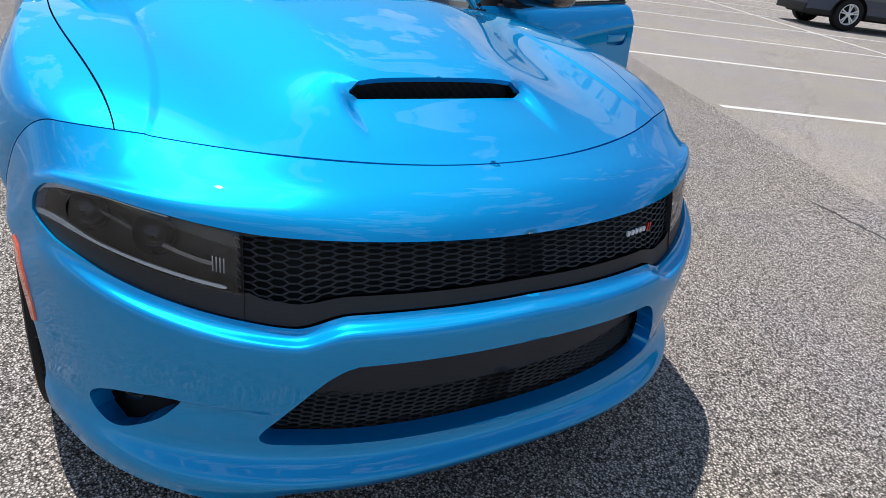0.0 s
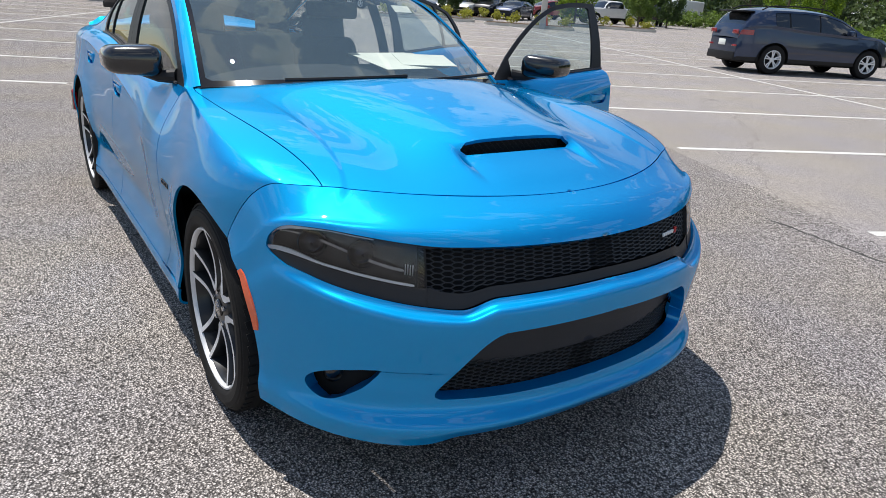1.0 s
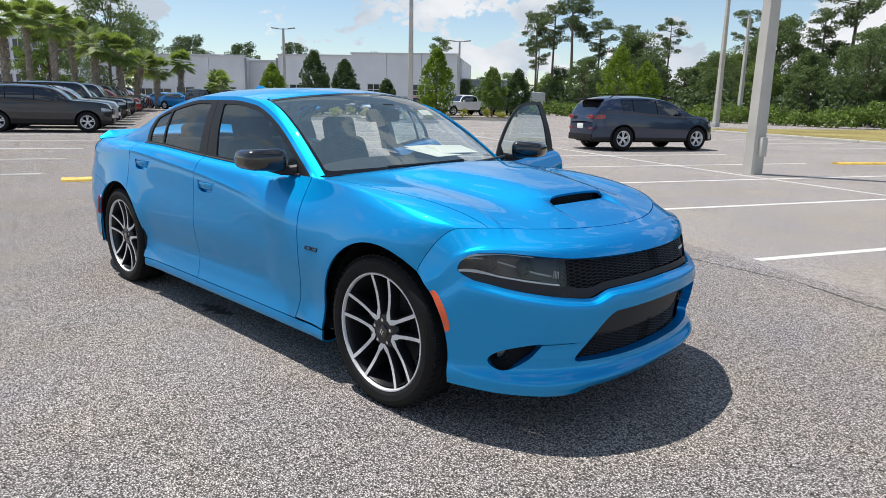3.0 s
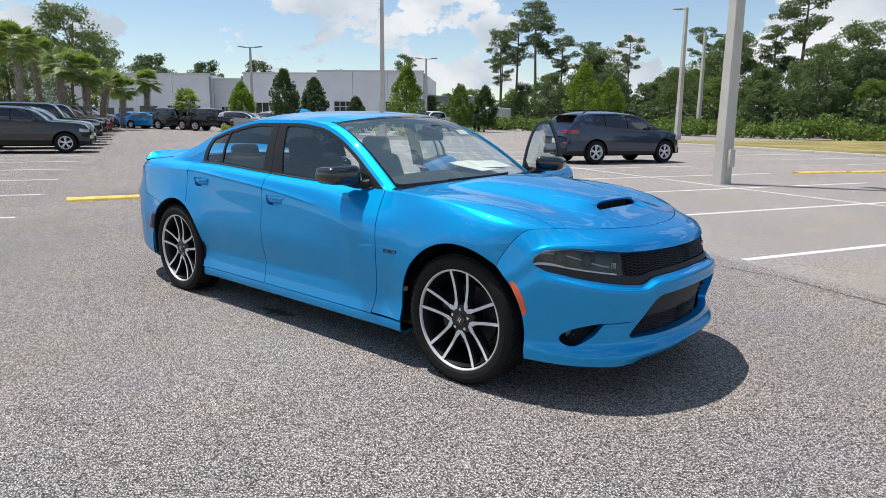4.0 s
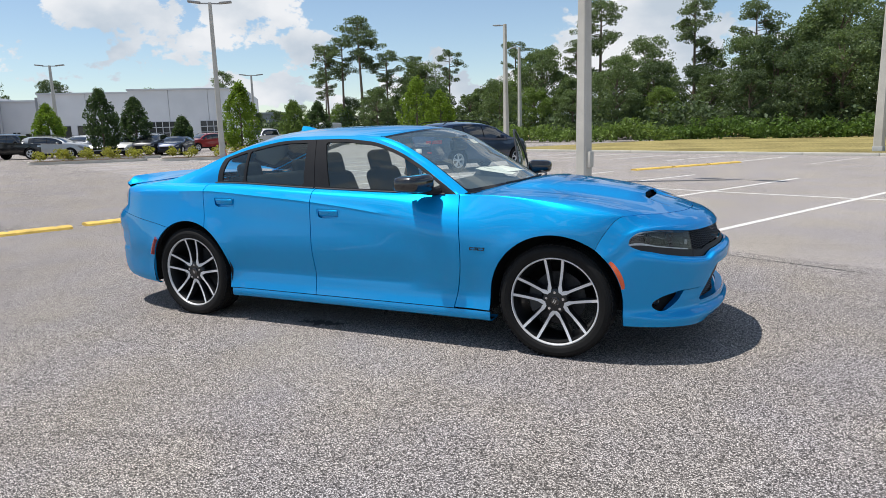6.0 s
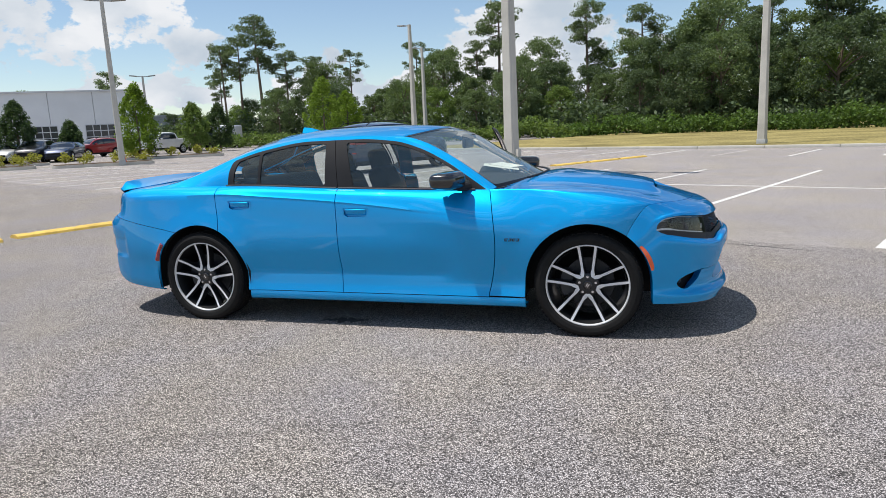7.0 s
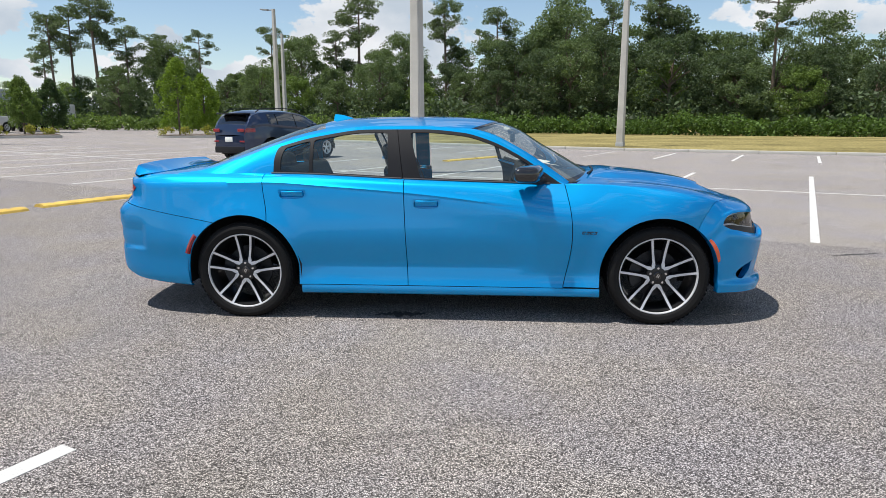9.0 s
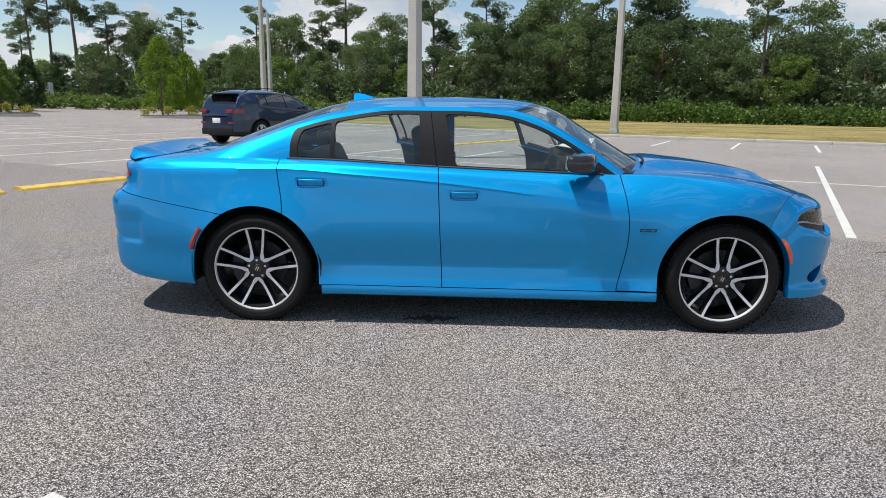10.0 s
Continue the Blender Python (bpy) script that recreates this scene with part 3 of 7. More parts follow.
def patch(f, us, vs, keeps=(), sign=1, fold=0.010, out=None):
    """Meshes f(u, v) over a grid and cuts it exactly along each g(u, v, p) = 0, keeping g > 0. Edges are folded inwards."""
    bm = out or bmesh.new()
    seen = {}

    def vert(p):
        k = (round(p.x, 5), round(p.y, 5), round(p.z, 5))
        if k not in seen:
            seen[k] = bm.verts.new((p.x, p.y * sign, p.z))
        return seen[k]
    grid = []
    for v in vs:
        row = []
        for u in us:
            p = f(u, v)
            row.append((u, v, p, [g(u, v, p) for g in keeps]))
        grid.append(row)
    made = []
    for j in range(len(vs) - 1):
        for i in range(len(us) - 1):
            poly = [grid[j][i], grid[j][i + 1], grid[j + 1][i + 1], grid[j + 1][i]]
            for k in range(len(keeps)):
                if not poly:
                    break
                if all(c[3][k] > 0 for c in poly):
                    continue
                res = []
                for a, b in zip(poly, poly[1:] + poly[:1]):
                    ga, gb = a[3][k], b[3][k]
                    if ga > 0:
                        res.append(a)
                    if (ga > 0) != (gb > 0):
                        first, last = (a, b) if (a[0], a[1]) <= (b[0], b[1]) else (b, a)
                        t = first[3][k] / (first[3][k] - last[3][k])
                        u, v = first[0] + (last[0] - first[0]) * t, first[1] + (last[1] - first[1]) * t
                        res.append((u, v, f(u, v), [x + (y - x) * t for x, y in zip(first[3], last[3])]))
                poly = res
            if len(poly) < 3:
                continue
            loop = []
            for c in poly:
                q = vert(c[2])
                if not loop or loop[-1] is not q:
                    loop.append(q)
            if len(loop) > 1 and loop[0] is loop[-1]:
                loop.pop()
            if len(set(loop)) < 3 or len(set(loop)) != len(loop):
                continue
            try:
                made.append(bm.faces.new(loop if sign > 0 else loop[::-1]))
            except ValueError:
                pass
    bm.normal_update()
    out_dot = 0.0
    for fc in made:
        c = fc.calc_center_median()
        out_dot += fc.normal.dot(c - Vector((max(-1.6, min(1.3, c.x)), 0, 0.55))) * fc.calc_area()
    if out_dot < 0:
        bmesh.ops.reverse_faces(bm, faces=made)
        bm.normal_update()
    if fold:
        edge = [e for fc in made for e in fc.edges if len(e.link_faces) == 1 and not all(abs(q.co.y) < 1e-4 for q in e.verts)]
        low, high = {}, {}
        for e in edge:
            for q in e.verts:
                if q not in low:
                    n = q.normal.copy()
                    low[q] = bm.verts.new(q.co - n * fold)
                    high[q] = bm.verts.new(q.co)
        for e in edge:
            a, b = e.verts
            lp = e.link_loops[0]
            if lp.vert is not a:
                a, b = b, a
            bm.faces.new((high[b], high[a], low[a], low[b]))
    return bm


def lin(a, b, n):
    return [a + (b - a) * i / n for i in range(n + 1)]


def catmull(p0, p1, p2, p3, t):
    return 0.5 * (2 * p1 + (p2 - p0) * t + (2 * p0 - 5 * p1 + 4 * p2 - p3) * t * t + (3 * p1 - p0 - 3 * p2 + p3) * t ** 3)


# half sections of the body, s = 0 under the sill, 3 widest, 4 shoulder crease, 5 belt or wing crest, 7 middle
Y3 = key((-2.62, -2.56, -2.45, -2.30, -2.05, -1.526, -0.8, 0.2, 0.85, 1.526), (0.64, 0.73, 0.80, 0.86, 0.915, 0.945, 0.930, 0.930, 0.934, 0.936))
Y4D = key((-2.6, -2.2, -1.5, -0.8, 0.0, 0.85, 1.6), (0.03, 0.05, 0.068, 0.050, 0.034, 0.016, 0.026))
Y5 = key((-2.62, -2.4, -2.1, -1.8, -1.3, -0.3, 0.4, 0.85, 1.0, 1.3, 1.6), (0.55, 0.70, 0.775, 0.785, 0.768, 0.792, 0.797, 0.800, 0.822, 0.866, 0.872))
Z4 = key((-2.6, -1.8, -1.35, -0.9, -0.4, 0.0, 0.4, 0.85, 1.0, 1.3, 1.6), (0.985, 1.012, 1.020, 0.993, 0.957, 0.918, 0.868, 0.822, 0.815, 0.832, 0.825))
Z5 = key((-2.62, -2.4, -1.9, -1.3, -0.3, 0.4, 0.85, 1.0, 1.3, 1.6), (1.035, 1.055, 1.075, 1.077, 1.040, 1.018, 1.010, 1.012, 0.985, 0.935))
Z6 = key((-2.62, -2.0, -1.9, 0.9, 1.3, 1.6), (1.06, 1.10, 1.105, 1.042, 1.050, 1.018))
Z7 = key((-2.62, -2.0, -1.9, 0.9, 1.3, 1.6), (1.07, 1.115, 1.12, 1.052, 1.068, 1.040))
ZSILL = key((-2.62, -2.4, -1.93, -1.1, 1.1, 1.6), (0.345, 0.275, 0.245, 0.208, 0.206, 0.215))


def section(x):
    y3, zs = Y3(x), ZSILL(x)
    skirt = smooth01(-1.30, -1.05, x) * smooth01(1.25, 1.05, x)
    tuck = 0.03 - 0.022 * skirt
    return [Vector((x, y3 - 0.14, zs - 0.01)), Vector((x, y3 - tuck, zs)), Vector((x, y3 - 0.012 - 0.020 * skirt, zs + 0.19 - 0.02 * skirt)), Vector((x, y3, 0.63)),
            Vector((x, y3 - Y4D(x), Z4(x))), Vector((x, Y5(x), Z5(x))), Vector((x, 0.42, Z6(x))), Vector((x, 0, Z7(x)))]


def flare(p):
    """The soft lip round each wheel arch."""
    for cx, r0 in ((AX, ARCH_F), (-AX, ARCH_R)):
        r = math.hypot(p.x - cx, p.z - 0.362)
        p.y += 0.011 * math.exp(-((r - r0) / 0.075) ** 2) * smooth01(0.80, 0.93, p.y)
    return p


def body(x, s):
    c = section(x)
    i = min(int(s), 6)
    pts = [c[i - 1] if i else 2 * c[0] - c[1], c[i], c[i + 1], c[i + 2] if i < 6 else Vector((x, -0.42, c[6].z))]
    # the wing's and the quarter's crest is a crisp edge, the shoulder a softer one
    crest = 0.97 * smooth01(0.3, 0.8, x) + 0.55 * smooth01(-1.2, -1.6, x)
    shoulder = 0.75 * smooth01(0.55, 0.15, x) * smooth01(-2.5, -2.2, x)
    for at, w in ((4, shoulder), (5, crest)):
        if i == at - 1:
            pts[3] = pts[3].lerp(2 * c[at] - c[at - 1], w)
        if i == at:
            pts[0] = pts[0].lerp(2 * c[at] - c[at + 1], w)
    p = catmull(*pts, s - i)
    if 3.1 < s < 4.0:
        p.y -= 0.004 * ((s - 3.1) / 0.9) ** 2.2 * smooth01(0.80, 0.1, x) * smooth01(-2.55, -2.2, x)
    if -1.4 < x < 0.8 and 0.3 < p.z < 1.0:
        # the shallow scallop pressed into both doors, ending in a round sweep ahead of the front handle
        ahead = 0.44 + 0.24 * math.sqrt(max(0.0, 1 - ((p.z - 0.60) / 0.27) ** 2)) - x
        p.y -= 0.012 * smooth01(0.365, 0.42, p.z) * smooth01(0.0, 0.20, Z4(x) - p.z) * smooth01(-0.02, 0.13, ahead) * smooth01(-1.35, -0.95, x)
    if x < -2.2:
        # pressed pocket in the bumper's corner
        p.y -= 0.018 * smooth01(-2.30, -2.345, x) * smooth01(0.70, 0.665, p.z) * smooth01(0.495, 0.52, p.z)
        p.x += 0.11 * smooth01(0.79, 0.89, p.z) * smooth01(-2.2, -2.6, x)
    return flare(p)


# the nose: nine stacked outlines, k = 0 under the lip to k = 8 along the bonnet's front edge
XN = (2.458, 2.474, 2.440, 2.466, 2.482, 2.442, 2.398, 2.332)
WN = (0.915, 0.918, 0.920, 0.924, 0.925, 0.926, 0.932, 0.934)
PN = (2.52, 2.48, 2.34, 2.27, 2.24, 2.15, 2.07, 2.03)
ZN = (key((0, .2, .4, .56, .62, .70, 1), (.248, .234, .222, .214, .218, .238, .246)),
      key((0, .2, .5, .6, 1), (.300, .284, .268, .270, .280)),
      key((0, .2, .5, 1), (.350, .342, .330, .322)),
      key((0, .2, 1), (.42, .455, .47)),
      key((0, .12, .2, .28, .36, .46, .58, .66, .74, 1), (.50, .585, .632, .630, .620, .605, .590, .588, .614, .622)),
      key((0, .12, .2, .28, .36, .46, .58, .66, .74, 1), (.54, .640, .698, .686, .666, .645, .624, .615, .647, .660)),
      key((0, .12, .2, .24, .28, .36, .45, .54, .63, 1), (.57, .690, .776, .796, .807, .810, .802, .790, .781, .776)),
      key((0, .12, .2, .28, .36, .6, 1), (.59, .712, .802, .826, .833, .836, .837)))
S_OF_A = key((0, .06, .14, .26, .40, .60, 1), (2.2, 3, 4, 5, 5.5, 6, 7))
A_OF_S = key((2.2, 3, 4, 5, 5.5, 6, 7), (0, .06, .14, .26, .40, .60, 1))
X8 = key((1.0, 2.2, 3, 4, 5, 5.5, 6, 7), (1.70, 1.75, 1.772, 1.828, 1.935, 2.030, 2.145, 2.235))
Y8 = key((1.0, 2.2, 3, 4, 5, 5.5, 6, 7), (0.885, 0.915, 0.914, 0.900, 0.814, 0.665, 0.45, 0))
Z8 = key((1.0, 2.2, 3, 4, 5, 5.5, 6, 7), (0.30, 0.60, 0.674, 0.790, 0.894, 0.891, 0.877, 0.868))


def rim8(s):
    """The bonnet's front edge, rounded across the middle."""
    y = Y8(s)
    if s >= 5.5:
        q = (y / 0.665) ** 2
        return Vector((2.235 - 0.205 * q, y, 0.868 + 0.021 * q))
    return Vector((X8(s), y, Z8(s)))


def ring(k, a):
    if k >= 8:
        return rim8(S_OF_A(a))
    ph = radians(5 + 85 * a)
    e = 2 / PN[k]
    return Vector((1.70 + (XN[k] - 1.70) * max(0, math.sin(ph)) ** e, WN[k] * max(0.0, math.cos(ph)) ** e if a < 1 else 0.0, ZN[k](a)))


def nose(a, k):
    i = min(int(k), 7)
    p1, p2 = ring(i, a), ring(i + 1, a)
    p0 = ring(i - 1, a) if i else 2 * p1 - p2
    p3 = ring(i + 2, a) if i < 7 else 2 * p2 - p1
    p = catmull(p0, p1, p2, p3, k - i)
    if 2 < k < 3.2:
        # small overhang that runs inwards from the fog lamp
        p.x -= 0.011 * smooth01(0.437, 0.428, p.z) * smooth01(0.36, 0.42, p.z) * smooth01(0.50, 0.58, p.y) * smooth01(0.73, 0.68, p.y)
    return flare(p) if a < 0.3 else p


def bonnet_shape(p):
    """Raised middle that draws in towards the scoop, a shallow valley on each side, and the ramp up to the scoop's lip."""
    ay = abs(p.y)
    if p.x > 0.8:
        yb = 0.46 - 0.18 * smooth01(1.05, 1.97, p.x)
        p.z += 0.040 * smooth01(yb + 0.24, yb - 0.14, ay) * smooth01(2.24, 1.85, p.x) * smooth01(0.95, 1.3, p.x)
        valley = 0.56 - 0.14 * (p.x - 1.1) / 0.8
        p.z -= 0.007 * math.exp(-((ay - valley) / (0.07 if ay < valley else 0.12)) ** 2) * smooth01(1.02, 1.2, p.x) * smooth01(2.0, 1.65, p.x)
        soft = 0.003 + 0.10 * smooth01(0.20, 0.29, ay)
        f = smooth01(1.964 - soft, 1.964 + soft, p.x)
        p.z += 0.015 * smooth01(0.46, 0.20, ay) * smooth01(1.25, 1.95, p.x) * (1 - f) - 0.016 * smooth01(0.262, 0.236, ay) * smooth01(2.16, 1.97, p.x) * f
    return p


def front(t, s):
    """Wings and bonnet from x = 0.85 (t = -0.15) to the nose's edge (t = 1)."""
    if t <= 0:
        return bonnet_shape(body(1.0 + t, s)) if s > 5 else body(1.0 + t, s)
    p0, p1 = body(1.0, s), ring(8, A_OF_S(s)) if s >= 2.2 else rim8(s)
    d = (p1 - p0).length
    t0 = (body(1.0, s) - body(0.97, s)).normalized() * d * 0.9
    a = A_OF_S(s)
    along = ring(7, min(1, a + 0.02)) - ring(7, a)
    along = Vector((along.x, along.y, -0.16 * math.hypot(along.x, along.y))).normalized()
    over = ((ring(7, a) - ring(8, a)).normalized() * 0.6 + (p1 - p0).normalized() * 0.4).normalized()
    b = smooth01(4.7, 5.6, s)
    t1 = (along * (1 - b) + over * b).normalized() * d * 0.8 if s >= 2.2 else Vector((d, 0, 0))
    p = (2 * t ** 3 - 3 * t * t + 1) * p0 + (t ** 3 - 2 * t * t + t) * t0 + (3 * t * t - 2 * t ** 3) * p1 + (t ** 3 - t * t) * t1
    p = flare(p)
    return bonnet_shape(p) if s > 5 else p


# the cabin: rail above the side windows, roof middle line
RY = key((-2.05, -1.9, -1.6, -1.3, -1.0, -0.6, -0.2, 0.1, 0.3, 0.513, 0.7, 0.86), (.770, .735, .690, .664, .648, .643, .648, .668, .692, .724, .757, .785))
RZ = key((-2.05, -1.9, -1.6, -1.3, -1.0, -0.6, -0.2, 0.1, 0.3, 0.513, 0.7, 0.86), (1.076, 1.095, 1.182, 1.290, 1.370, 1.423, 1.424, 1.400, 1.344, 1.240, 1.118, 1.004))
ROOF_R = (0.86, 0.513, 0.14, -0.35, -0.95, -1.45, -1.95)
ROOF_CX = (1.13, 0.76, 0.37, -0.35, -1.05, -1.60, -2.02)
ROOF_CZ = (1.048, 1.262, 1.458, 1.498, 1.458, 1.284, 1.119)


def roof(tau, w):
    i = min(int(tau), 5)
    def c(seq):
        q = [seq[max(i - 1, 0)], seq[i], seq[i + 1], seq[min(i + 2, 6)]]
        if i == 0:
            q[0] = 2 * q[1] - q[2]
        return catmull(*q, tau - i)
    xr, xc, zc = c(ROOF_R), c(ROOF_CX), c(ROOF_CZ)
    f = 1 - (1 - w) ** 2.1
    return Vector((xr + (xc - xr) * f, RY(xr) * (1 - w), RZ(xr) + (zc - RZ(xr)) * f))


def flank(x, h):
    """The side of the cabin from the belt (h = 0) to the rail (h = 1)."""
    y0, z0, y1, z1 = Y5(x) - 0.004, Z5(x), RY(x), RZ(x)
    return Vector((x, y0 + (y1 - y0) * h + 0.016 * math.sin(math.pi * h) * smooth01(0.02, 0.2, z1 - z0), z0 + (z1 - z0) * h))


def flank_len(x):
    return math.hypot(Y5(x) - RY(x), RZ(x) - Z5(x))


# ---- cut lines ----
def arch(u, v, p):
    g = []
    for cx, r0 in ((AX, ARCH_F), (-AX, ARCH_R)):
        g.append(math.hypot(p.x - cx, p.z - 0.362) - r0 if p.z > 0.362 else abs(p.x - cx) - r0 - 0.03 * (0.362 - p.z))
    return min(g)


def gap_f(z):
    return 0.845 + 0.055 * math.sin(math.pi * min(1, max(0, (z - 0.28) / 0.74)))


def gap_b(z):
    return -0.292 - 0.034 * (z - 0.3) / 0.75


def gap_r(z):
    return -1.335 - 0.04 * smooth01(0.75, 1.05, z)


G = 0.0028
S_DOOR = 1.42          # lower edge of the doors


def s_hood(t):
    """The bonnet's side edge: close to the wing's crest at the cowl, a little further in at the nose."""
    return 5.075 + 0.275 * min(1.0, max(0.0, t)) ** 1.15


def dlo(x, h, edge=0.026):
    """Distance in from the rail and the belt of the window area."""
    n = flank_len(x)
    return min((1 - h) * n - edge, h * n + 0.02, (x + 1.318) * 0.9 - 1.6 * max(0.0, h * n - 0.09) ** 2)


def glass_g(lo, hi, lean_lo=0.0, lean_hi=0.0, top=0.050):
    def g(x, h, p):
        n = flank_len(x)
        return min((1 - h) * n - top, h * n - 0.016, x - lo - lean_lo * h, hi + lean_hi * h - x, (x + 1.268) * 0.9 - 1.6 * max(0.0, h * n - 0.08) ** 2)
    return g


SIDE_NET = [nose(a, k) for a in lin(0.0, 0.24, 110) for k in lin(2, 6, 110)]

# ---- assembling the saloon ----
car = base("car", pose(0, 0, 0), "glossy metallic blue four-door saloon with both driver-side doors open", "car")
X_FRONT = lin(-0.17, 0, 6)[:-1] + lin(0, 1, 64)


def band_tip(a):
    return 0.5 * min(1.0, max(0.0, (a - 0.188) / 0.050)) ** 0.34


def band(a, k, p):
    """Outside the dark strip that holds headlights and grille."""
    return abs(k - 5.5) - band_tip(a)


def fog(a, k, p):
    y, z = abs(p.y), p.z
    s = (0.80 - y) / 0.14
    zt = 0.410 + 0.20 * (0.772 - y)
    sides = (zt + 0.006 - z, z - (0.314 + 0.045 * s + 0.070 * s ** 2 if s > 0 else 0.314), 0.814 - 10 * (z - 0.362) ** 2 - y)
    e = 0.006 - 0.018 * math.log(sum(math.exp(min(60, -d / 0.018)) for d in sides))
    slit = 0.003 - abs(z - 0.432) if 0.545 < y < 0.68 else -1
    return -max(e, slit) if p.x > 1.95 else 1


def intake(a, k, p):
    y, z = abs(p.y), p.z
    zt = 0.570 - 0.02 * (y / 0.5) ** 2
    zb = 0.338 + 0.006 * (y / 0.5) ** 2
    side = 0.40 + 0.155 * min(1, max(0, (0.545 - z) / 0.21)) ** 0.85
    d = min(zt - z, z - zb, (side - y) * 0.8)
    # soften the corners
    d1, d2, d3 = zt - z, z - zb, (side - y) * 0.8
    r = 0.03
    if d1 < r and d3 < r:
        d = r - math.hypot(r - d1, r - d3)
    if d2 < r and d3 < r:
        d = r - math.hypot(r - d2, r - d3)
    return -d if p.x > 2.0 else 1


A_GRID = lin(0, 0.16, 12)[:-1] + lin(0.16, 0.30, 18)[:-1] + lin(0.30, 0.74, 46)[:-1] + lin(0.74, 1, 18)
K_GRID = lin(0, 2, 12)[:-1] + lin(2, 2.6, 8)[:-1] + lin(2.6, 2.9, 13)[:-1] + lin(2.9, 4, 12)[:-1] + lin(4, 6.2, 22)[:-1] + lin(6.2, 7.985, 14)


def inset(f, d):
    """f moved inwards by d along its normal."""
    def g(u, v):
        p = f(u, v)
        e = 1e-3
        n = (f(u + e if u + e < 1 else u, v) - f(u if u + e < 1 else u - e, v)).cross(f(u, v + e) - p)
        if n.length < 1e-12:
            return p
        n.normalize()
        if n.x < 0:
            n = -n
        return p - n * d
    return g


def both(name, f, us, vs, keeps, material, parent, fold=0.010, label=""):
    """One part that spans the middle: both halves in one mesh."""
    bm = bmesh.new()
    patch(f, us, vs, keeps, 1, fold, bm)
    patch(f, us, vs, keeps, -1, fold, bm)
    bmesh.ops.remove_doubles(bm, verts=[v for v in bm.verts if abs(v.co.y) < 1e-4], dist=1e-4)
    return part(name, bm, material, parent, label)


cover = both("front_bumper", nose, A_GRID, K_GRID, (arch, band, fog, intake), M_BLUE, car, 0.045)
SH = lin(5.0, 5.8, 44)[:-1] + lin(5.8, 6.4, 16)[:-1] + lin(6.4, 6.66, 20)[:-1] + lin(6.66, 7, 12)


def scoop_hole(t, s, p):
    return (((p.x - 1.966) / 0.017) ** 2 + abs(p.y / 0.236) ** 2.8 - 1) * 0.01


def hood_edge(t, s, p):
    return min(p.x - (0.915 + 0.17 * (1 - (min(abs(p.y), 0.74) / 0.74) ** 2)), (1 - t) * 1.1 - G)


TH = lin(-0.17, 0, 8)[:-1] + lin(0, 0.70, 62)[:-1] + lin(0.70, 0.86, 34)[:-1] + lin(0.86, 1, 10)
hood = both("bonnet", front, TH, SH, (scoop_hole, hood_edge, lambda t, s, p: (s - s_hood(t)) * 0.36 - G * 0.5), M_BLUE, car, 0.012)
T_LIP = min(lin(0.6, 1, 400), key=lambda t: abs(front(t, 7).x - 1.945))
Z_LIP = front(T_LIP, 7).z
bm = bmesh.new()
for i in range(20):
    for j in range(4):
        y0, y1 = -0.25 + 0.025 * i, -0.25 + 0.025 * (i + 1)
        off = 0.0125 * (j % 2)
        zc = Z_LIP - 0.052 + 0.011 * j
        for q in ((y0 + off, y0 + off + 0.0125, 0.010), (y0 + off + 0.0125, y1 + off, -0.010)):
            if max(abs(q[0]), abs(q[1])) < 0.22 - 0.02 * j:
                cyl(bm, (1.936, q[0], zc - q[2] / 2), (1.936, q[1], zc + q[2] / 2), 0.0016, seg=5)
part("scoop_mesh", bm, M_BLACKPL, hood, "black mesh in the bonnet scoop")
bm = bmesh.new()
box(bm, 1.915, 0, Z_LIP - 0.045, 0.012, 0.45, 0.060)
box(bm, 1.950, 0, Z_LIP - 0.074, 0.08, 0.47, 0.010)
part("scoop_duct", bm, M_BLACKPL, hood)

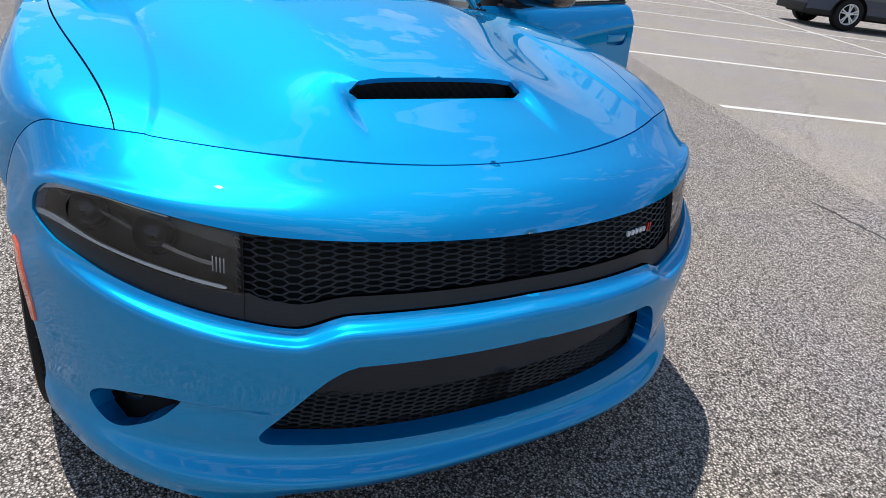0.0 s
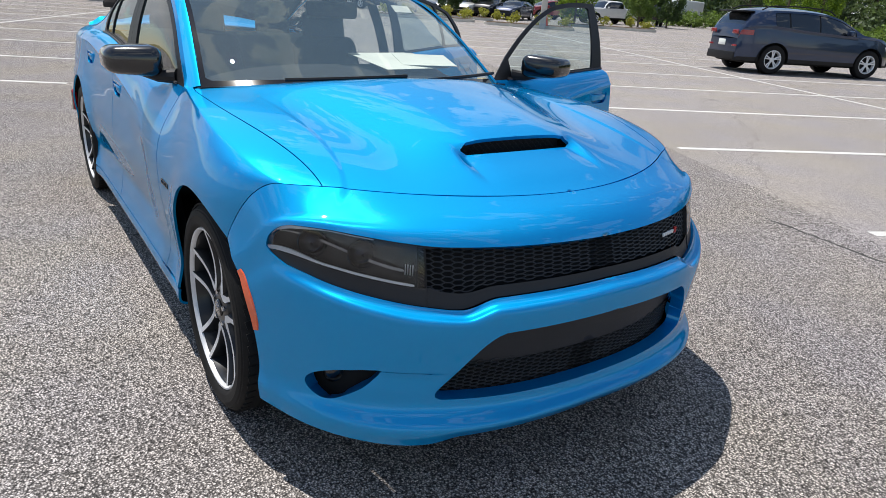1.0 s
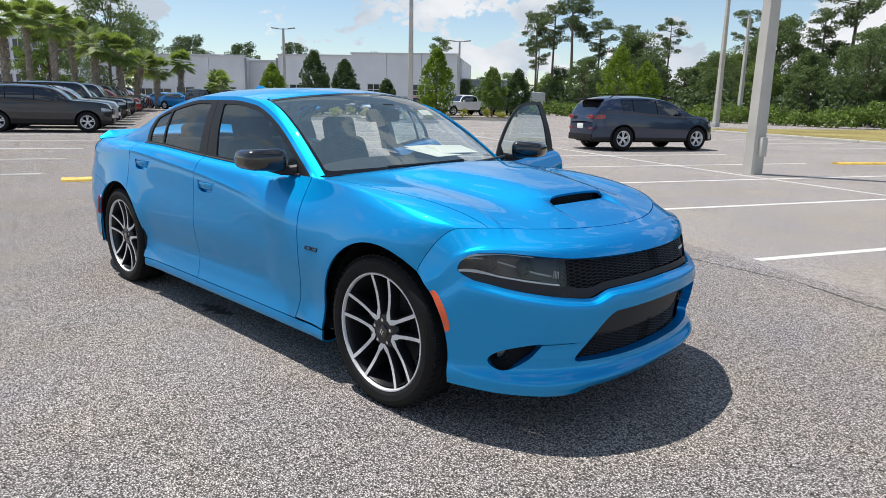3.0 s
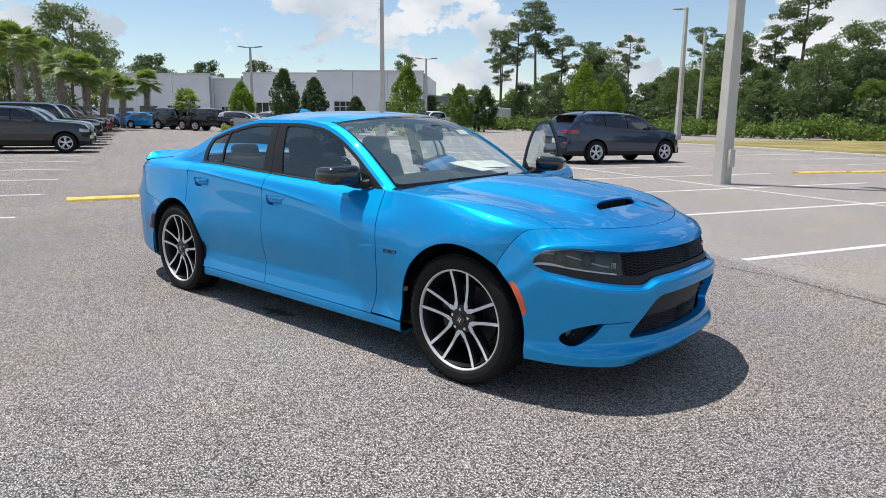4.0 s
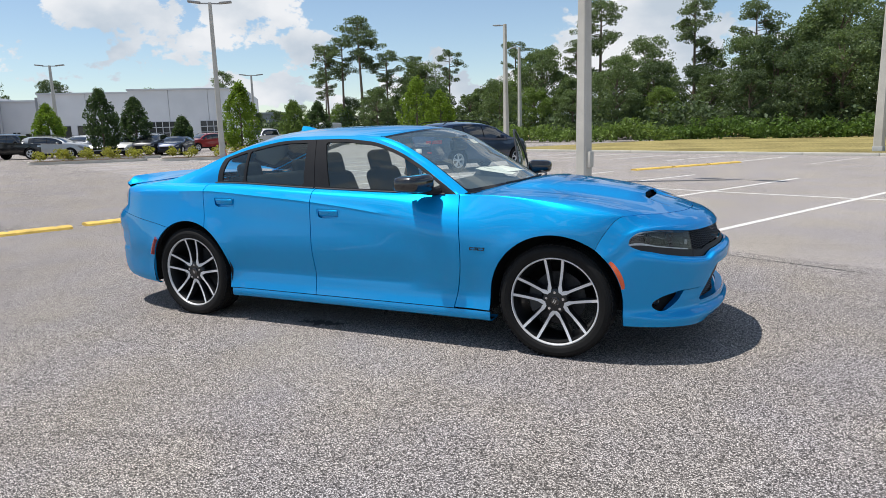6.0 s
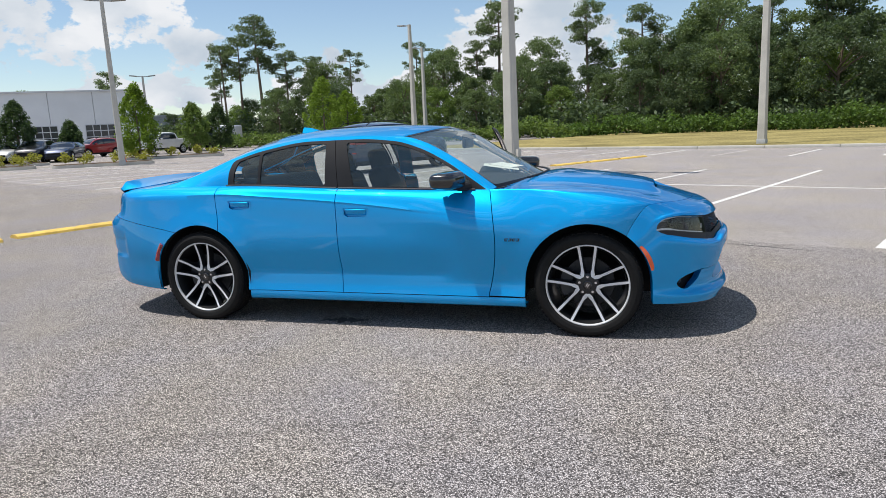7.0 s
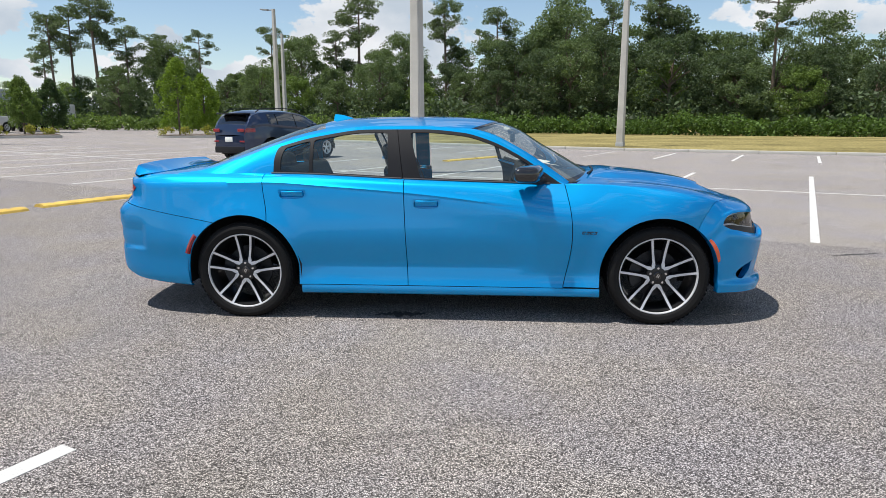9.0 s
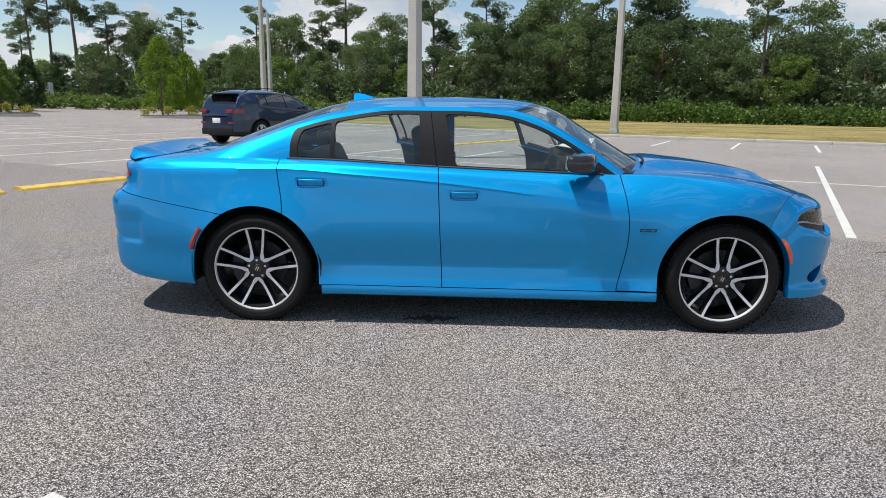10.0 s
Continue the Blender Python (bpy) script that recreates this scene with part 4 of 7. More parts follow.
for sgn, side in ((-1, "right"), (1, "left")):
    bm = patch(front, X_FRONT, lin(1.0, 4.7, 40)[:-1] + lin(4.7, 5.46, 30), (arch, lambda t, s, p: p.x - gap_f(p.z) - G if s < 5.05 else 1, lambda t, s, p: (1 - t) * 1.1 - G, lambda t, s, p: (s_hood(t) - s) * 0.36 - G * 0.5, lambda t, s, p: p.z - 0.270 if p.x < 1.15 else 1), sgn)
    part("front_wing", bm, M_BLUE, car)
    XB = lin(-1.10, 1.12, 60)
    bm = patch(body, XB, lin(0, S_DOOR, 12), (lambda x, s, p: min(p.x + 1.085, 1.105 - p.x), lambda x, s, p: (S_DOOR - s) * 0.2 - G), sgn)
    part("sill", bm, M_BLUE, car)
    # doors
    for which, lo, hi in (("front_door", gap_b, gap_f), ("rear_door", gap_r, gap_b)):
        xs = lin(-0.36, 0.93, 44) if which == "front_door" else lin(-1.42, -0.27, 40)
        hx, hz = (-0.155, 0.866) if which == "front_door" else (-1.15, 0.930)
        hy = Y3(hx) - 0.020
        grip = lambda x, s, p: ((p.x - hx) / 0.091) ** 4 + ((p.z - hz) / 0.031) ** 4 - 1
        bm = patch(body, lin(xs[0], hx - 0.13, 18)[:-1] + lin(hx - 0.13, hx + 0.13, 22)[:-1] + lin(hx + 0.13, xs[-1], 24), lin(S_DOOR, 3.4, 16)[:-1] + lin(3.4, 4, 16)[:-1] + lin(4, 5, 12), (grip, lambda x, s, p: p.x - lo(p.z) - G, lambda x, s, p: hi(p.z) - p.x - G, arch, lambda x, s, p: (s - S_DOOR) * 0.2 - G), sgn, 0.03)
        door = part(which, bm, M_BLUE, car, "open blue door" if sgn > 0 else "")
        # recess and pull handle
        bm = bmesh.new()
        wall = body(hx, 3.75).y
        box(bm, hx, sgn * (wall - 0.010), hz, 0.20, 0.034, 0.080, bevel=0.012, seg=3)
        bmesh.ops.delete(bm, geom=[f for f in bm.faces if f.normal.y * sgn > 0.5], context="FACES")
        bmesh.ops.reverse_faces(bm, faces=bm.faces)
        part("handle_recess", bm, M_BLUE, door)
        bm = bmesh.new()
        box(bm, 0, 0, 0, 0.172, 0.022, 0.045, bevel=0.010, seg=4)
        for v in bm.verts:
            v.co.y = (v.co.y - 0.016 * (v.co.x / 0.085) ** 2 + 0.18 * v.co.z * (v.co.y > 0)) * sgn
        if sgn < 0:
            bmesh.ops.reverse_faces(bm, faces=bm.faces)
        bmesh.ops.translate(bm, verts=bm.verts, vec=(hx, sgn * (wall + 0.003), hz + 0.006))
        part("handle", bm, M_BLUE, door)
        # window surround and glass; the open doors show all of the surround that the rail covers when shut
        top = 0.050 if sgn < 0 else 0.004
        bm = patch(flank, lin(-0.46, 0.84, 56) if which == "front_door" else lin(-1.40, -0.27, 46), lin(-0.02, 1, 20) + ([1.06, 1.12, 1.2] if sgn > 0 else []),
                   (lambda x, h, p: dlo(x, h, 0.026 if sgn < 0 else -0.022), lambda x, h, p: x - (-0.334 - 0.055 * h if which == "front_door" else -1.6), lambda x, h, p: (1.0 if which == "front_door" else -0.338 - 0.055 * h) - x,
                    (lambda x, h, p: -glass_g(-0.205, 0.70, -0.10, 0.0, top)(x, h, p)) if which == "front_door" else (lambda x, h, p: -max(glass_g(-1.022, -0.445, 0.0, -0.02, top)(x, h, p), glass_g(-1.268, -1.050, 0.0, 0.0, top)(x, h, p)))), sgn, 0.012)
        for v in bm.verts:
            v.co.y += 0.003 * sgn
        part("window_frame", bm, M_BLACKPL, door, "black window surround")
        for g0, g1, e0, e1 in (((-0.205, 0.70, -0.10, 0.0),) if which == "front_door" else ((-1.022, -0.445, 0.0, -0.02), (-1.268, -1.050, 0.0, 0.0))):
            bm = patch(lambda x, h: flank(x, h) - Vector((0, 0.004, 0)), lin(g0 + e0 - 0.02, g1 + 0.02, 34), lin(0, 1, 16) + ([1.06, 1.12, 1.2] if sgn > 0 else []), (glass_g(g0 - 0.006, g1 + 0.006, e0, e1, top - 0.004),), sgn, 0)
            part("window_glass", bm, M_GLASS, door, "tinted window glass")
        # bright strip along the belt
        bm = bmesh.new()
        ends = (-0.33, 0.74) if which == "front_door" else (-1.33, -0.345)
        tube(bm, [(x, sgn * (Y5(x) + 0.004), Z5(x) + 0.004) for x in lin(*ends, 20)], 0.006, 6)
        part("belt_strip", bm, M_GREYPL, door)
        # inner trim card
        bm = patch(lambda x, s: body(x, s) - Vector((0, 0.075, 0)), lin(lo(0.6) + 0.03, hi(0.6) - 0.03, 14), lin(1.7, 5, 12), (arch,), sgn, 0)
        bmesh.ops.reverse_faces(bm, faces=bm.faces)
        part("door_card", bm, M_INTERIOR, door, "black inner door card")
        if which == "front_door":
            mir = bmesh.new()
            box(mir, 0, 0, 0, 0.175, 0.215, 0.132, bevel=0.046, seg=4)
            for v in mir.verts:
                v.co.z *= 1 - 0.22 * (v.co.y + 0.12) / 0.24
                v.co.x += -0.035 * (v.co.y / 0.12)
            bmesh.ops.transform(mir, matrix=Matrix.Translation((0.580, sgn * 0.940, 1.090)) @ Matrix.Diagonal((1, sgn, 1, 1)), verts=mir.verts)
            bmesh.ops.recalc_face_normals(mir, faces=mir.faces)
            part("mirror", mir, M_GLOSSBLACK, door, "gloss black wing mirror")
            bm = bmesh.new()
            tube(bm, [(0.60, sgn * 0.90, 1.050), (0.64, sgn * 0.85, 1.030), (0.69, sgn * 0.785, 1.035)], [0.026, 0.024, 0.032], 10)
            part("mirror_arm", bm, M_BLACKPL, door)
            bm = bmesh.new()
            box(bm, 0.489, sgn * 0.945, 1.090, 0.006, 0.165, 0.088, bevel=0.002)
            part("mirror_glass", bm, M_CHROME, door, "mirror glass")
        if sgn > 0:
            hinge, turn = ((0.83, 0.915), -75) if which == "front_door" else ((-0.30, 0.915), -64)
            door.matrix_basis = pose(*hinge, 0, 0, 0, turn) @ pose(-hinge[0], -hinge[1], 0)
    # rear quarter, bumper side
    xs = lin(-2.62, -2.2, 20)[:-1] + lin(-2.2, -1.05, 44)
    ss = lin(0.6, 4, 30)[:-1] + lin(4, 5, 10)
    seam = lambda x, s, p: p.z - (0.845 - 0.16 * (p.x + 2.5))
    bm = patch(body, xs, ss, (arch, lambda x, s, p: gap_r(p.z) - p.x - G, lambda x, s, p: seam(x, s, p) - 0.002 if p.x < -1.6 else 1), sgn)
    quarter = part("rear_quarter", bm, M_BLUE, car)
    bm = patch(body, xs, ss, (arch, lambda x, s, p: -seam(x, s, p) - 0.002, lambda x, s, p: -1.6 - p.x), sgn)
    part("rear_bumper_side", bm, M_BLUE, car)
    bm = patch(lambda x, s: body(x, s) + Vector((0, 0.005, 0)), lin(-2.62, -2.49, 8), lin(3.2, 4.6, 16), (lambda x, s, p: 0.060 - abs(p.z - 0.958) - 0.5 * max(0, p.x + 2.515),), sgn, 0)
    part("tail_lamp_end", bm, M_RED, car, "dark red end of the tail lamp")
    # roof rail, windscreen pillar, rear pillar
    bm = patch(flank, lin(-2.05, 0.86, 90), lin(0, 1, 16), (lambda x, h, p: -dlo(x, h),), sgn, 0)
    def rail(t, w):
        p = roof(t, w)
        p.z += 0.013 * math.sin(math.pi / 2 * min(1.0, w / 0.05)) * smooth01(2.4, 1.6, t)
        return p
    patch(rail, lin(0, 2, 24)[:-1] + lin(2, 5.9, 44), lin(0, 0.14, 21), (lambda t, w, p: (0.05 if t < 2.03 else (0.13 if t > 3.8 else 0.09)) - w,), sgn, 0.010, bm)
    part("roof_rail", bm, M_BLUE, car)
    # amber and red side markers
    bm = bmesh.new()
    ptsA = []
    for i in range(11):
        an = radians(14 + 24 * i / 10)
        w = 0.016 + 0.012 * math.sin(math.pi * i / 10) ** 0.6
        for r in (ARCH_F + 0.004, ARCH_F + 0.004 + w):
            x, z = AX + r * math.cos(an), 0.362 + r * math.sin(an)
            ptsA.append((x, z))
    ya = [min((abs(q.x - x) + abs(q.z - z), q.y) for q in SIDE_NET)[1] for x, z in ptsA]
    vs = [bm.verts.new((x, sgn * (y + 0.004), z)) for (x, z), y in zip(ptsA, ya)]
    vi = [bm.verts.new((x, sgn * (y - 0.03), z)) for (x, z), y in zip(ptsA, ya)]
    for i in range(10):
        a, b, c, d = 2 * i, 2 * i + 1, 2 * i + 3, 2 * i + 2
        bm.faces.new((vs[a], vs[b], vs[c], vs[d]))
        bm.faces.new((vs[b], vi[b], vi[c], vs[c]))
        bm.faces.new((vs[a], vs[d], vi[d], vi[a]))
    bm.faces.new((vs[0], vi[0], vi[1], vs[1]))
    bm.faces.new((vs[20], vs[21], vi[21], vi[20]))
    bmesh.ops.recalc_face_normals(bm, faces=bm.faces)
    part("side_marker", bm, M_AMBER, car, "amber side marker")
    bm = bmesh.new()
    pts = []
    for i in range(9):
        an = radians(143 + 20 * i / 8)
        pts.append((-AX + (ARCH_R + 0.022) * math.cos(an), 0.362 + (ARCH_R + 0.022) * math.sin(an)))
    tube(bm, [(x, sgn * (Y3(x) + 0.004), z) for x, z in pts], 0.021, 8)
    part("side_marker", bm, M_RED, car, "red side marker")

# roof, boot lid, rear panel
both("roof", roof, lin(2.03, 3.97, 40), lin(0.085, 1, 24), (), M_BLUE, car, 0.006)
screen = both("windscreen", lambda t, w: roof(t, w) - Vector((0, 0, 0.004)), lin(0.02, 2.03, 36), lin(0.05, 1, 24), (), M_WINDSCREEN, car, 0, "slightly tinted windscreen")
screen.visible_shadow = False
both("windscreen_edge", lambda t, w: roof(t, w) - Vector((0, 0, 0.0015)), lin(0.0, 2.035, 40), lin(0.048, 1, 34), (lambda t, w, p: max(0.11 - t, t - 1.975, 0.078 - w),), M_FRIT, car, 0, "black printed edge of the windscreen")
both("rear_window", lambda t, w: roof(t, w) - Vector((0, 0, 0.004)), lin(3.97, 5.75, 30), lin(0.12, 1, 20), (), M_GLASS, car, 0, "tinted rear window")
both("boot_lid", body, lin(-2.60, -1.98, 24), lin(5, 7, 24), (), M_BLUE, car, 0.01)
both("deck_panel", body, lin(-1.98, -1.70, 10), lin(5, 7, 20), (lambda x, s, p: 0.03 + (roof(5.75, 0.5).x - x),), M_BLUE, car, 0.0)


def tail(w, s):
    p = body(-2.62, s)
    return Vector((p.x - 0.06 * (1 - w * w), p.y * w, p.z))


both("rear_panel", tail, lin(0, 1, 16), lin(0.6, 6.9, 40), (lambda w, s, p: min(abs(p.z - 0.960) - 0.062, 1) if p.z > 0.7 else 1,), M_BLUE, car, 0.01)
both("tail_lamp", lambda w, s: tail(w, s) + Vector((0.012, 0, 0)), lin(0, 1, 16), lin(2.5, 5, 30), (lambda w, s, p: 0.065 - abs(p.z - 0.960),), M_RED, car, 0.005, "dark red full-width tail lamp")
# spoiler
def spoiler(w, q):
    """A lip across the boot lid: q = 0 leading edge, 0.7 trailing edge, 1 foot of the rear face."""
    y = 0.72 * w
    def deck(x):
        return Z7(x) - (Z7(x) - Z5(x)) * (y / 0.75) ** 2
    xl, xt = -2.17 - 0.20 * w ** 5, -2.475 + 0.055 * w ** 3
    zt = 1.142 - 0.020 * w * w - 0.045 * smooth01(0.86, 1.0, w)
    if q <= 0.7:
        t = q / 0.7
        x = xl + (xt - xl) * t
        return Vector((x, y, (deck(xl) + 0.003) * (1 - t) + zt * t - 0.012 * math.sin(math.pi * t)))
    t = (q - 0.7) / 0.3
    return Vector((xt + 0.03 * t - 0.012 * math.sin(math.pi * t), y, zt + (deck(xt) - 0.02 - zt) * t))


both("spoiler", spoiler, lin(0, 1, 40), lin(0, 1, 20), (), M_BLUE, car, 0.004)
# antenna fin
bm = bmesh.new()
prof = ((-0.985, 1.452, 0.034), (-0.982, 1.495, 0.022), (-0.975, 1.508, 0.012), (-0.91, 1.500, 0.014), (-0.84, 1.480, 0.020), (-0.80, 1.464, 0.014))
top = [(x, z) for x, z, w in prof]
vl = [bm.verts.new((x, -w * 0.4, z)) for x, z, w in prof[1:]] + [bm.verts.new((-0.79, -0.02, 1.45)), bm.verts.new((-0.985, -0.036, 1.44))]
vr = [bm.verts.new((x, w * 0.4, z)) for x, z, w in prof[1:]] + [bm.verts.new((-0.79, 0.02, 1.45)), bm.verts.new((-0.985, 0.036, 1.44))]
bm.faces.new(vl)
bm.faces.new(vr[::-1])
for i in range(len(vl)):
    j = (i + 1) % len(vl)
    bm.faces.new((vl[j], vl[i], vr[i], vr[j]))
bmesh.ops.recalc_face_normals(bm, faces=bm.faces)
for v in bm.verts:
    v.co = Vector((-0.93 + (v.co.x + 0.90), v.co.y, 1.455 + (v.co.z - 1.440) * 0.95))
part("antenna_fin", bm, M_BLUE, car)

# ---- grille, lamps, intake ----
def deep(f, d):
    return lambda a, k: f(a, k) - Vector((d, 0, 0))


A_LAMP = 0.585          # inner end of the headlight
both("grille_surround", deep(nose, 0.012), lin(0.17, 1, 70), lin(4.98, 6.02, 20), (lambda a, k, p: 0.02 - band(a, k, p), lambda a, k, p: max(5.30 - 0.05 * smooth01(0.6, 0.75, a) - k, k - 5.95, 0.003 - abs(a - A_LAMP - 0.008) if a < 0.62 else -1)), M_SURROUND, car, 0.0, "matt black grille surround")
both("grille_back", deep(nose, 0.075), lin(A_LAMP, 1, 30), lin(5.0, 6.0, 8), (), M_UNDER, car, 0.0)


def honeycomb(f, a0, a1, k0, k1, cols, rows, r, depth, parent, name, label, beyond=None):
    """A mesh of stretched hexagons laid on a surface, each bar a small prism."""
    bm = bmesh.new()
    def pt(c, q):
        a, k = a0 + (a1 - a0) * c / cols, k0 + (k1 - k0) * q / rows
        p = f(a if a <= 1 else 2 - a, k) - Vector((depth, 0, 0))
        if a > 1:
            p.y = -p.y
        return p if a < 1.03 else None
    def bar(c0, q0, c1, q1):
        if not (0 <= q0 <= rows and 0 <= q1 <= rows):
            return
        p, q = pt(c0, q0), pt(c1, q1)
        if p is None or q is None or (beyond and (beyond(p) or beyond(q))):
            return
        for sg in (-1, 1):
            x, y = Vector((p.x, p.y * sg, p.z)), Vector((q.x, q.y * sg, q.z))
            cyl(bm, x, y, r, seg=4, caps=False)
    for j in range(rows + 1):
        for i in range(cols + 1):
            c = i + (0.5 if j % 2 else 0)
            bar(c - 0.14, j, c + 0.14, j)
            bar(c + 0.14, j, c + 0.5 - 0.14, j + 1)
            bar(c - 0.14, j, c - 0.5 + 0.14, j + 1)
    return part(name, bm, M_MESHPL, parent, label)


honeycomb(nose, A_LAMP + 0.012, 1.0, 5.25, 5.98, 9, 18, 0.0024, 0.026, car, "grille", "black honeycomb grille")

for sgn in (-1, 1):
    # headlight: clear lens, dark housing, projectors, light guide
    lens_keep = (lambda a, k, p: -band(a, k, p) - 0.030, lambda a, k, p: k - 5.30, lambda a, k, p: 5.955 - k, lambda a, k, p: A_LAMP - a)
    bm = patch(deep(nose, 0.010), lin(0.18, A_LAMP + 0.02, 44), lin(5.2, 6, 14), lens_keep, sgn, 0)
    lamp = part("headlight", bm, M_LENS, car, "clear headlight lens over a dark housing")
    lamp.visible_shadow = False
    bm = patch(deep(nose, 0.055), lin(0.19, A_LAMP + 0.01, 40), lin(5.2, 6.0, 14), (lambda a, k, p: -band(a, k, p) - 0.005,), sgn, 0)
    part("housing", bm, M_LAMPDARK, lamp, "dark lamp housing")
    bm = patch(lambda q, k: nose(A_LAMP + 0.004, k) - Vector((0.009 + 0.075 * q, 0, 0)), lin(0, 1, 3), lin(4.98, 6.0, 8), (), sgn, 0)
    part("end_wall", bm, M_GREYPL, lamp)
    # light guide along the lower and outer edge
    def guide(a, k, p):
        edge = min(-band(a, k, p) - 0.030, k - 5.30, 5.955 - k)
        wide = 0.050 + 0.075 * smooth01(0.36, 0.23, a) - (0.012 * smooth01(0.30, 0.40, a) if k > 5.6 else 0.0)
        return min(edge - 0.012, wide - edge, 0.48 - a if k > 5.6 else 1, A_LAMP - 0.02 - a)
    bm = patch(deep(nose, 0.016), lin(0.19, A_LAMP, 70), lin(5.2, 6, 40), (guide,), sgn, 0.004)
    def bezel(a, k, p):
        return min(0.022 - abs(k - 5.50 - 0.25 * smooth01(0.56, 0.26, a)), a - 0.25, 0.55 - a)
    strip = patch(deep(nose, 0.034), lin(0.24, 0.56, 50), lin(5.4, 5.85, 36), (bezel,), sgn, 0.006)
    part("bezel", strip, M_BEZEL, lamp, "gunmetal trim inside the lamp")
    part("light_guide", bm, M_GUIDE, lamp, "clear light guide along the lamp's edge")
    for a in (0.34, 0.46):
        c = nose(a, 5.62) - Vector((0.040, 0, 0))
        bm = bmesh.new()
        m = Matrix.Translation((c.x, c.y * sgn, c.z)) @ Vector((1, sgn * (0.65 if a < .4 else 0.4), 0.05)).to_track_quat("Z", "Y").to_matrix().to_4x4()
        lathe(bm, [(0.004, 0.016), (0.020, 0.012), (0.031, 0.002), (0.034, -0.01), (0.040, -0.01), (0.041, 0.004), (0.037, 0.010)], 24, m)
        part("projector", bm, M_PROJ, lamp, "projector lens")
    bm = bmesh.new()
    for i in range(4):
        p = nose(A_LAMP - 0.040 + 0.0055 * i, 5.55) - Vector((0.014, 0, 0))
        box(bm, p.x, p.y * sgn, p.z, 0.003, 0.0022, 0.030, bevel=0.0006)
    part("lamp_bars", bm, M_WHITE, lamp)
    # fog lamp hollow
    bm = bmesh.new()
    patch(inset(nose, 0.075), lin(0.26, 0.66, 24), lin(1.2, 3.3, 14), (), sgn, 0, bm)
    part("fog_hollow", bm, M_UNDER, car, "black hollow in the bumper")
    bm = bmesh.new()
    m = Matrix.Translation((2.112, sgn * 0.735, 0.368)) @ Vector((1, sgn * 0.5, 0)).to_track_quat("Z", "Y").to_matrix().to_4x4()
    lathe(bm, [(0.001, 0.004), (0.02, 0.003), (0.024, 0.0), (0.028, 0.006), (0.032, -0.02)], 20, m)
    part("fog_lamp", bm, M_GLOSSBLACK, car)

both("intake_back", deep(nose, 0.14), lin(0.36, 1, 30), lin(1.3, 4.5, 16), (), M_UNDER, car, 0.0)
# matt panel that slopes into the intake, mesh below it
def plate(y, q):
    yy = 0.55 * y
    z = 0.585 - 0.020 * y * y - 0.155 * q
    x = 1.70 + 0.755 * (max(0, 1 - (yy / 0.945) ** 2.05)) ** (1 / 2.05) - 0.012 - 0.045 * q
    return Vector((x, yy, z))


both("plate_panel", plate, lin(0, 1, 18), lin(0, 1, 6), (lambda y, q, p: 0.43 + 0.10 * q - abs(p.y),), M_PANEL, car, 0.004, "matt dark grey panel above the lower mesh")
honeycomb(nose, 0.57, 1.0, 2.12, 2.78, 12, 14, 0.0024, 0.070, car, "lower_grille", "black lower mesh grille", lambda p: abs(p.y) > 0.53)
both("intake_floor", lambda a, q: nose(a, 2.09 + 0.04 * q) - Vector((0.002 + 0.12 * q, 0, 0)), lin(0.50, 1, 24), lin(0, 1, 4), (), M_BLUE, car, 0.0, "blue shelf below the lower mesh")
# maker's plate in the grille as plain bars, and red slashes
bm = bmesh.new()
for i in range(5):
    p = nose(0.725 + 0.013 * i, 5.58) - Vector((0.014, 0, 0))
    box(bm, p.x, p.y, p.z, 0.006, 0.0095, 0.013, bevel=0.002)
part("grille_badge", bm, M_WHITE, car, "white bar-shaped badge on the grille")
bm = bmesh.new()
for i in range(2):
    p = nose(0.709 - 0.009 * i, 5.60) - Vector((0.014, 0, 0))
    box(bm, p.x, p.y, p.z, 0.006, 0.004, 0.022, bevel=0.001)
part("red_slash", bm, M_REDTRIM, car, "red slashes beside the badge")
# wing badge as plain bars
for sgn in (-1, 1):
    bm = bmesh.new()
    for i in range(4):
        x = 0.978 + 0.027 * i
        for z in (0.666, 0.680):
            box(bm, x + (0.006 if z > 0.67 else 0), sgn * (body(x, 3.2).y + 0.002), z, 0.021, 0.005, 0.006, bevel=0.0015)
        box(bm, x + (0.010 if i % 2 else -0.006), sgn * (body(x, 3.2).y + 0.002), 0.673, 0.006, 0.005, 0.018, bevel=0.0015)
    part("wing_badge", bm, M_POCKET, car, "small dark badge")

# ---- underside, wheel wells ----
bm = bmesh.new()
box(bm, 0.0, 0, 0.265, 2.1, 1.70, 0.07, bevel=0.02)
part("underbody", bm, M_UNDER, car)
for nm, dims in (("crash_beam", (2.00, 0, 0.40, 0.4, 0.9, 0.36)), ("front_undertray", (1.99, 0, 0.275, 0.50, 1.10, 0.03)), ("boot_floor", (-2.2, 0, 0.50, 0.65, 1.30, 0.5)), ("engine", (1.45, 0, 0.55, 1.0, 1.0, 0.55))):
    bm = bmesh.new()
    box(bm, *dims, bevel=0.05)
    part(nm, bm, M_UNDER, car)
for cx, r0 in ((AX, ARCH_F), (-AX, ARCH_R)):
    for sgn in (-1, 1):
        bm = bmesh.new()
        rows = []
        for j, (y, r) in enumerate(((0.925 if cx < 0 else 0.868, r0 + 0.012), (0.90 if cx < 0 else 0.850, r0 + 0.025), (0.60, r0 + 0.035), (0.55, 0.06))):
            rows.append([bm.verts.new((cx + r * math.cos(t), sgn * y, 0.362 + r * math.sin(t))) for t in lin(radians(-14), radians(194), 30)])
        for a, b in zip(rows, rows[1:]):
            for i in range(30):
                bm.faces.new((a[i], a[i + 1], b[i + 1], b[i]))
        part("wheel_liner", bm, M_UNDER, car)

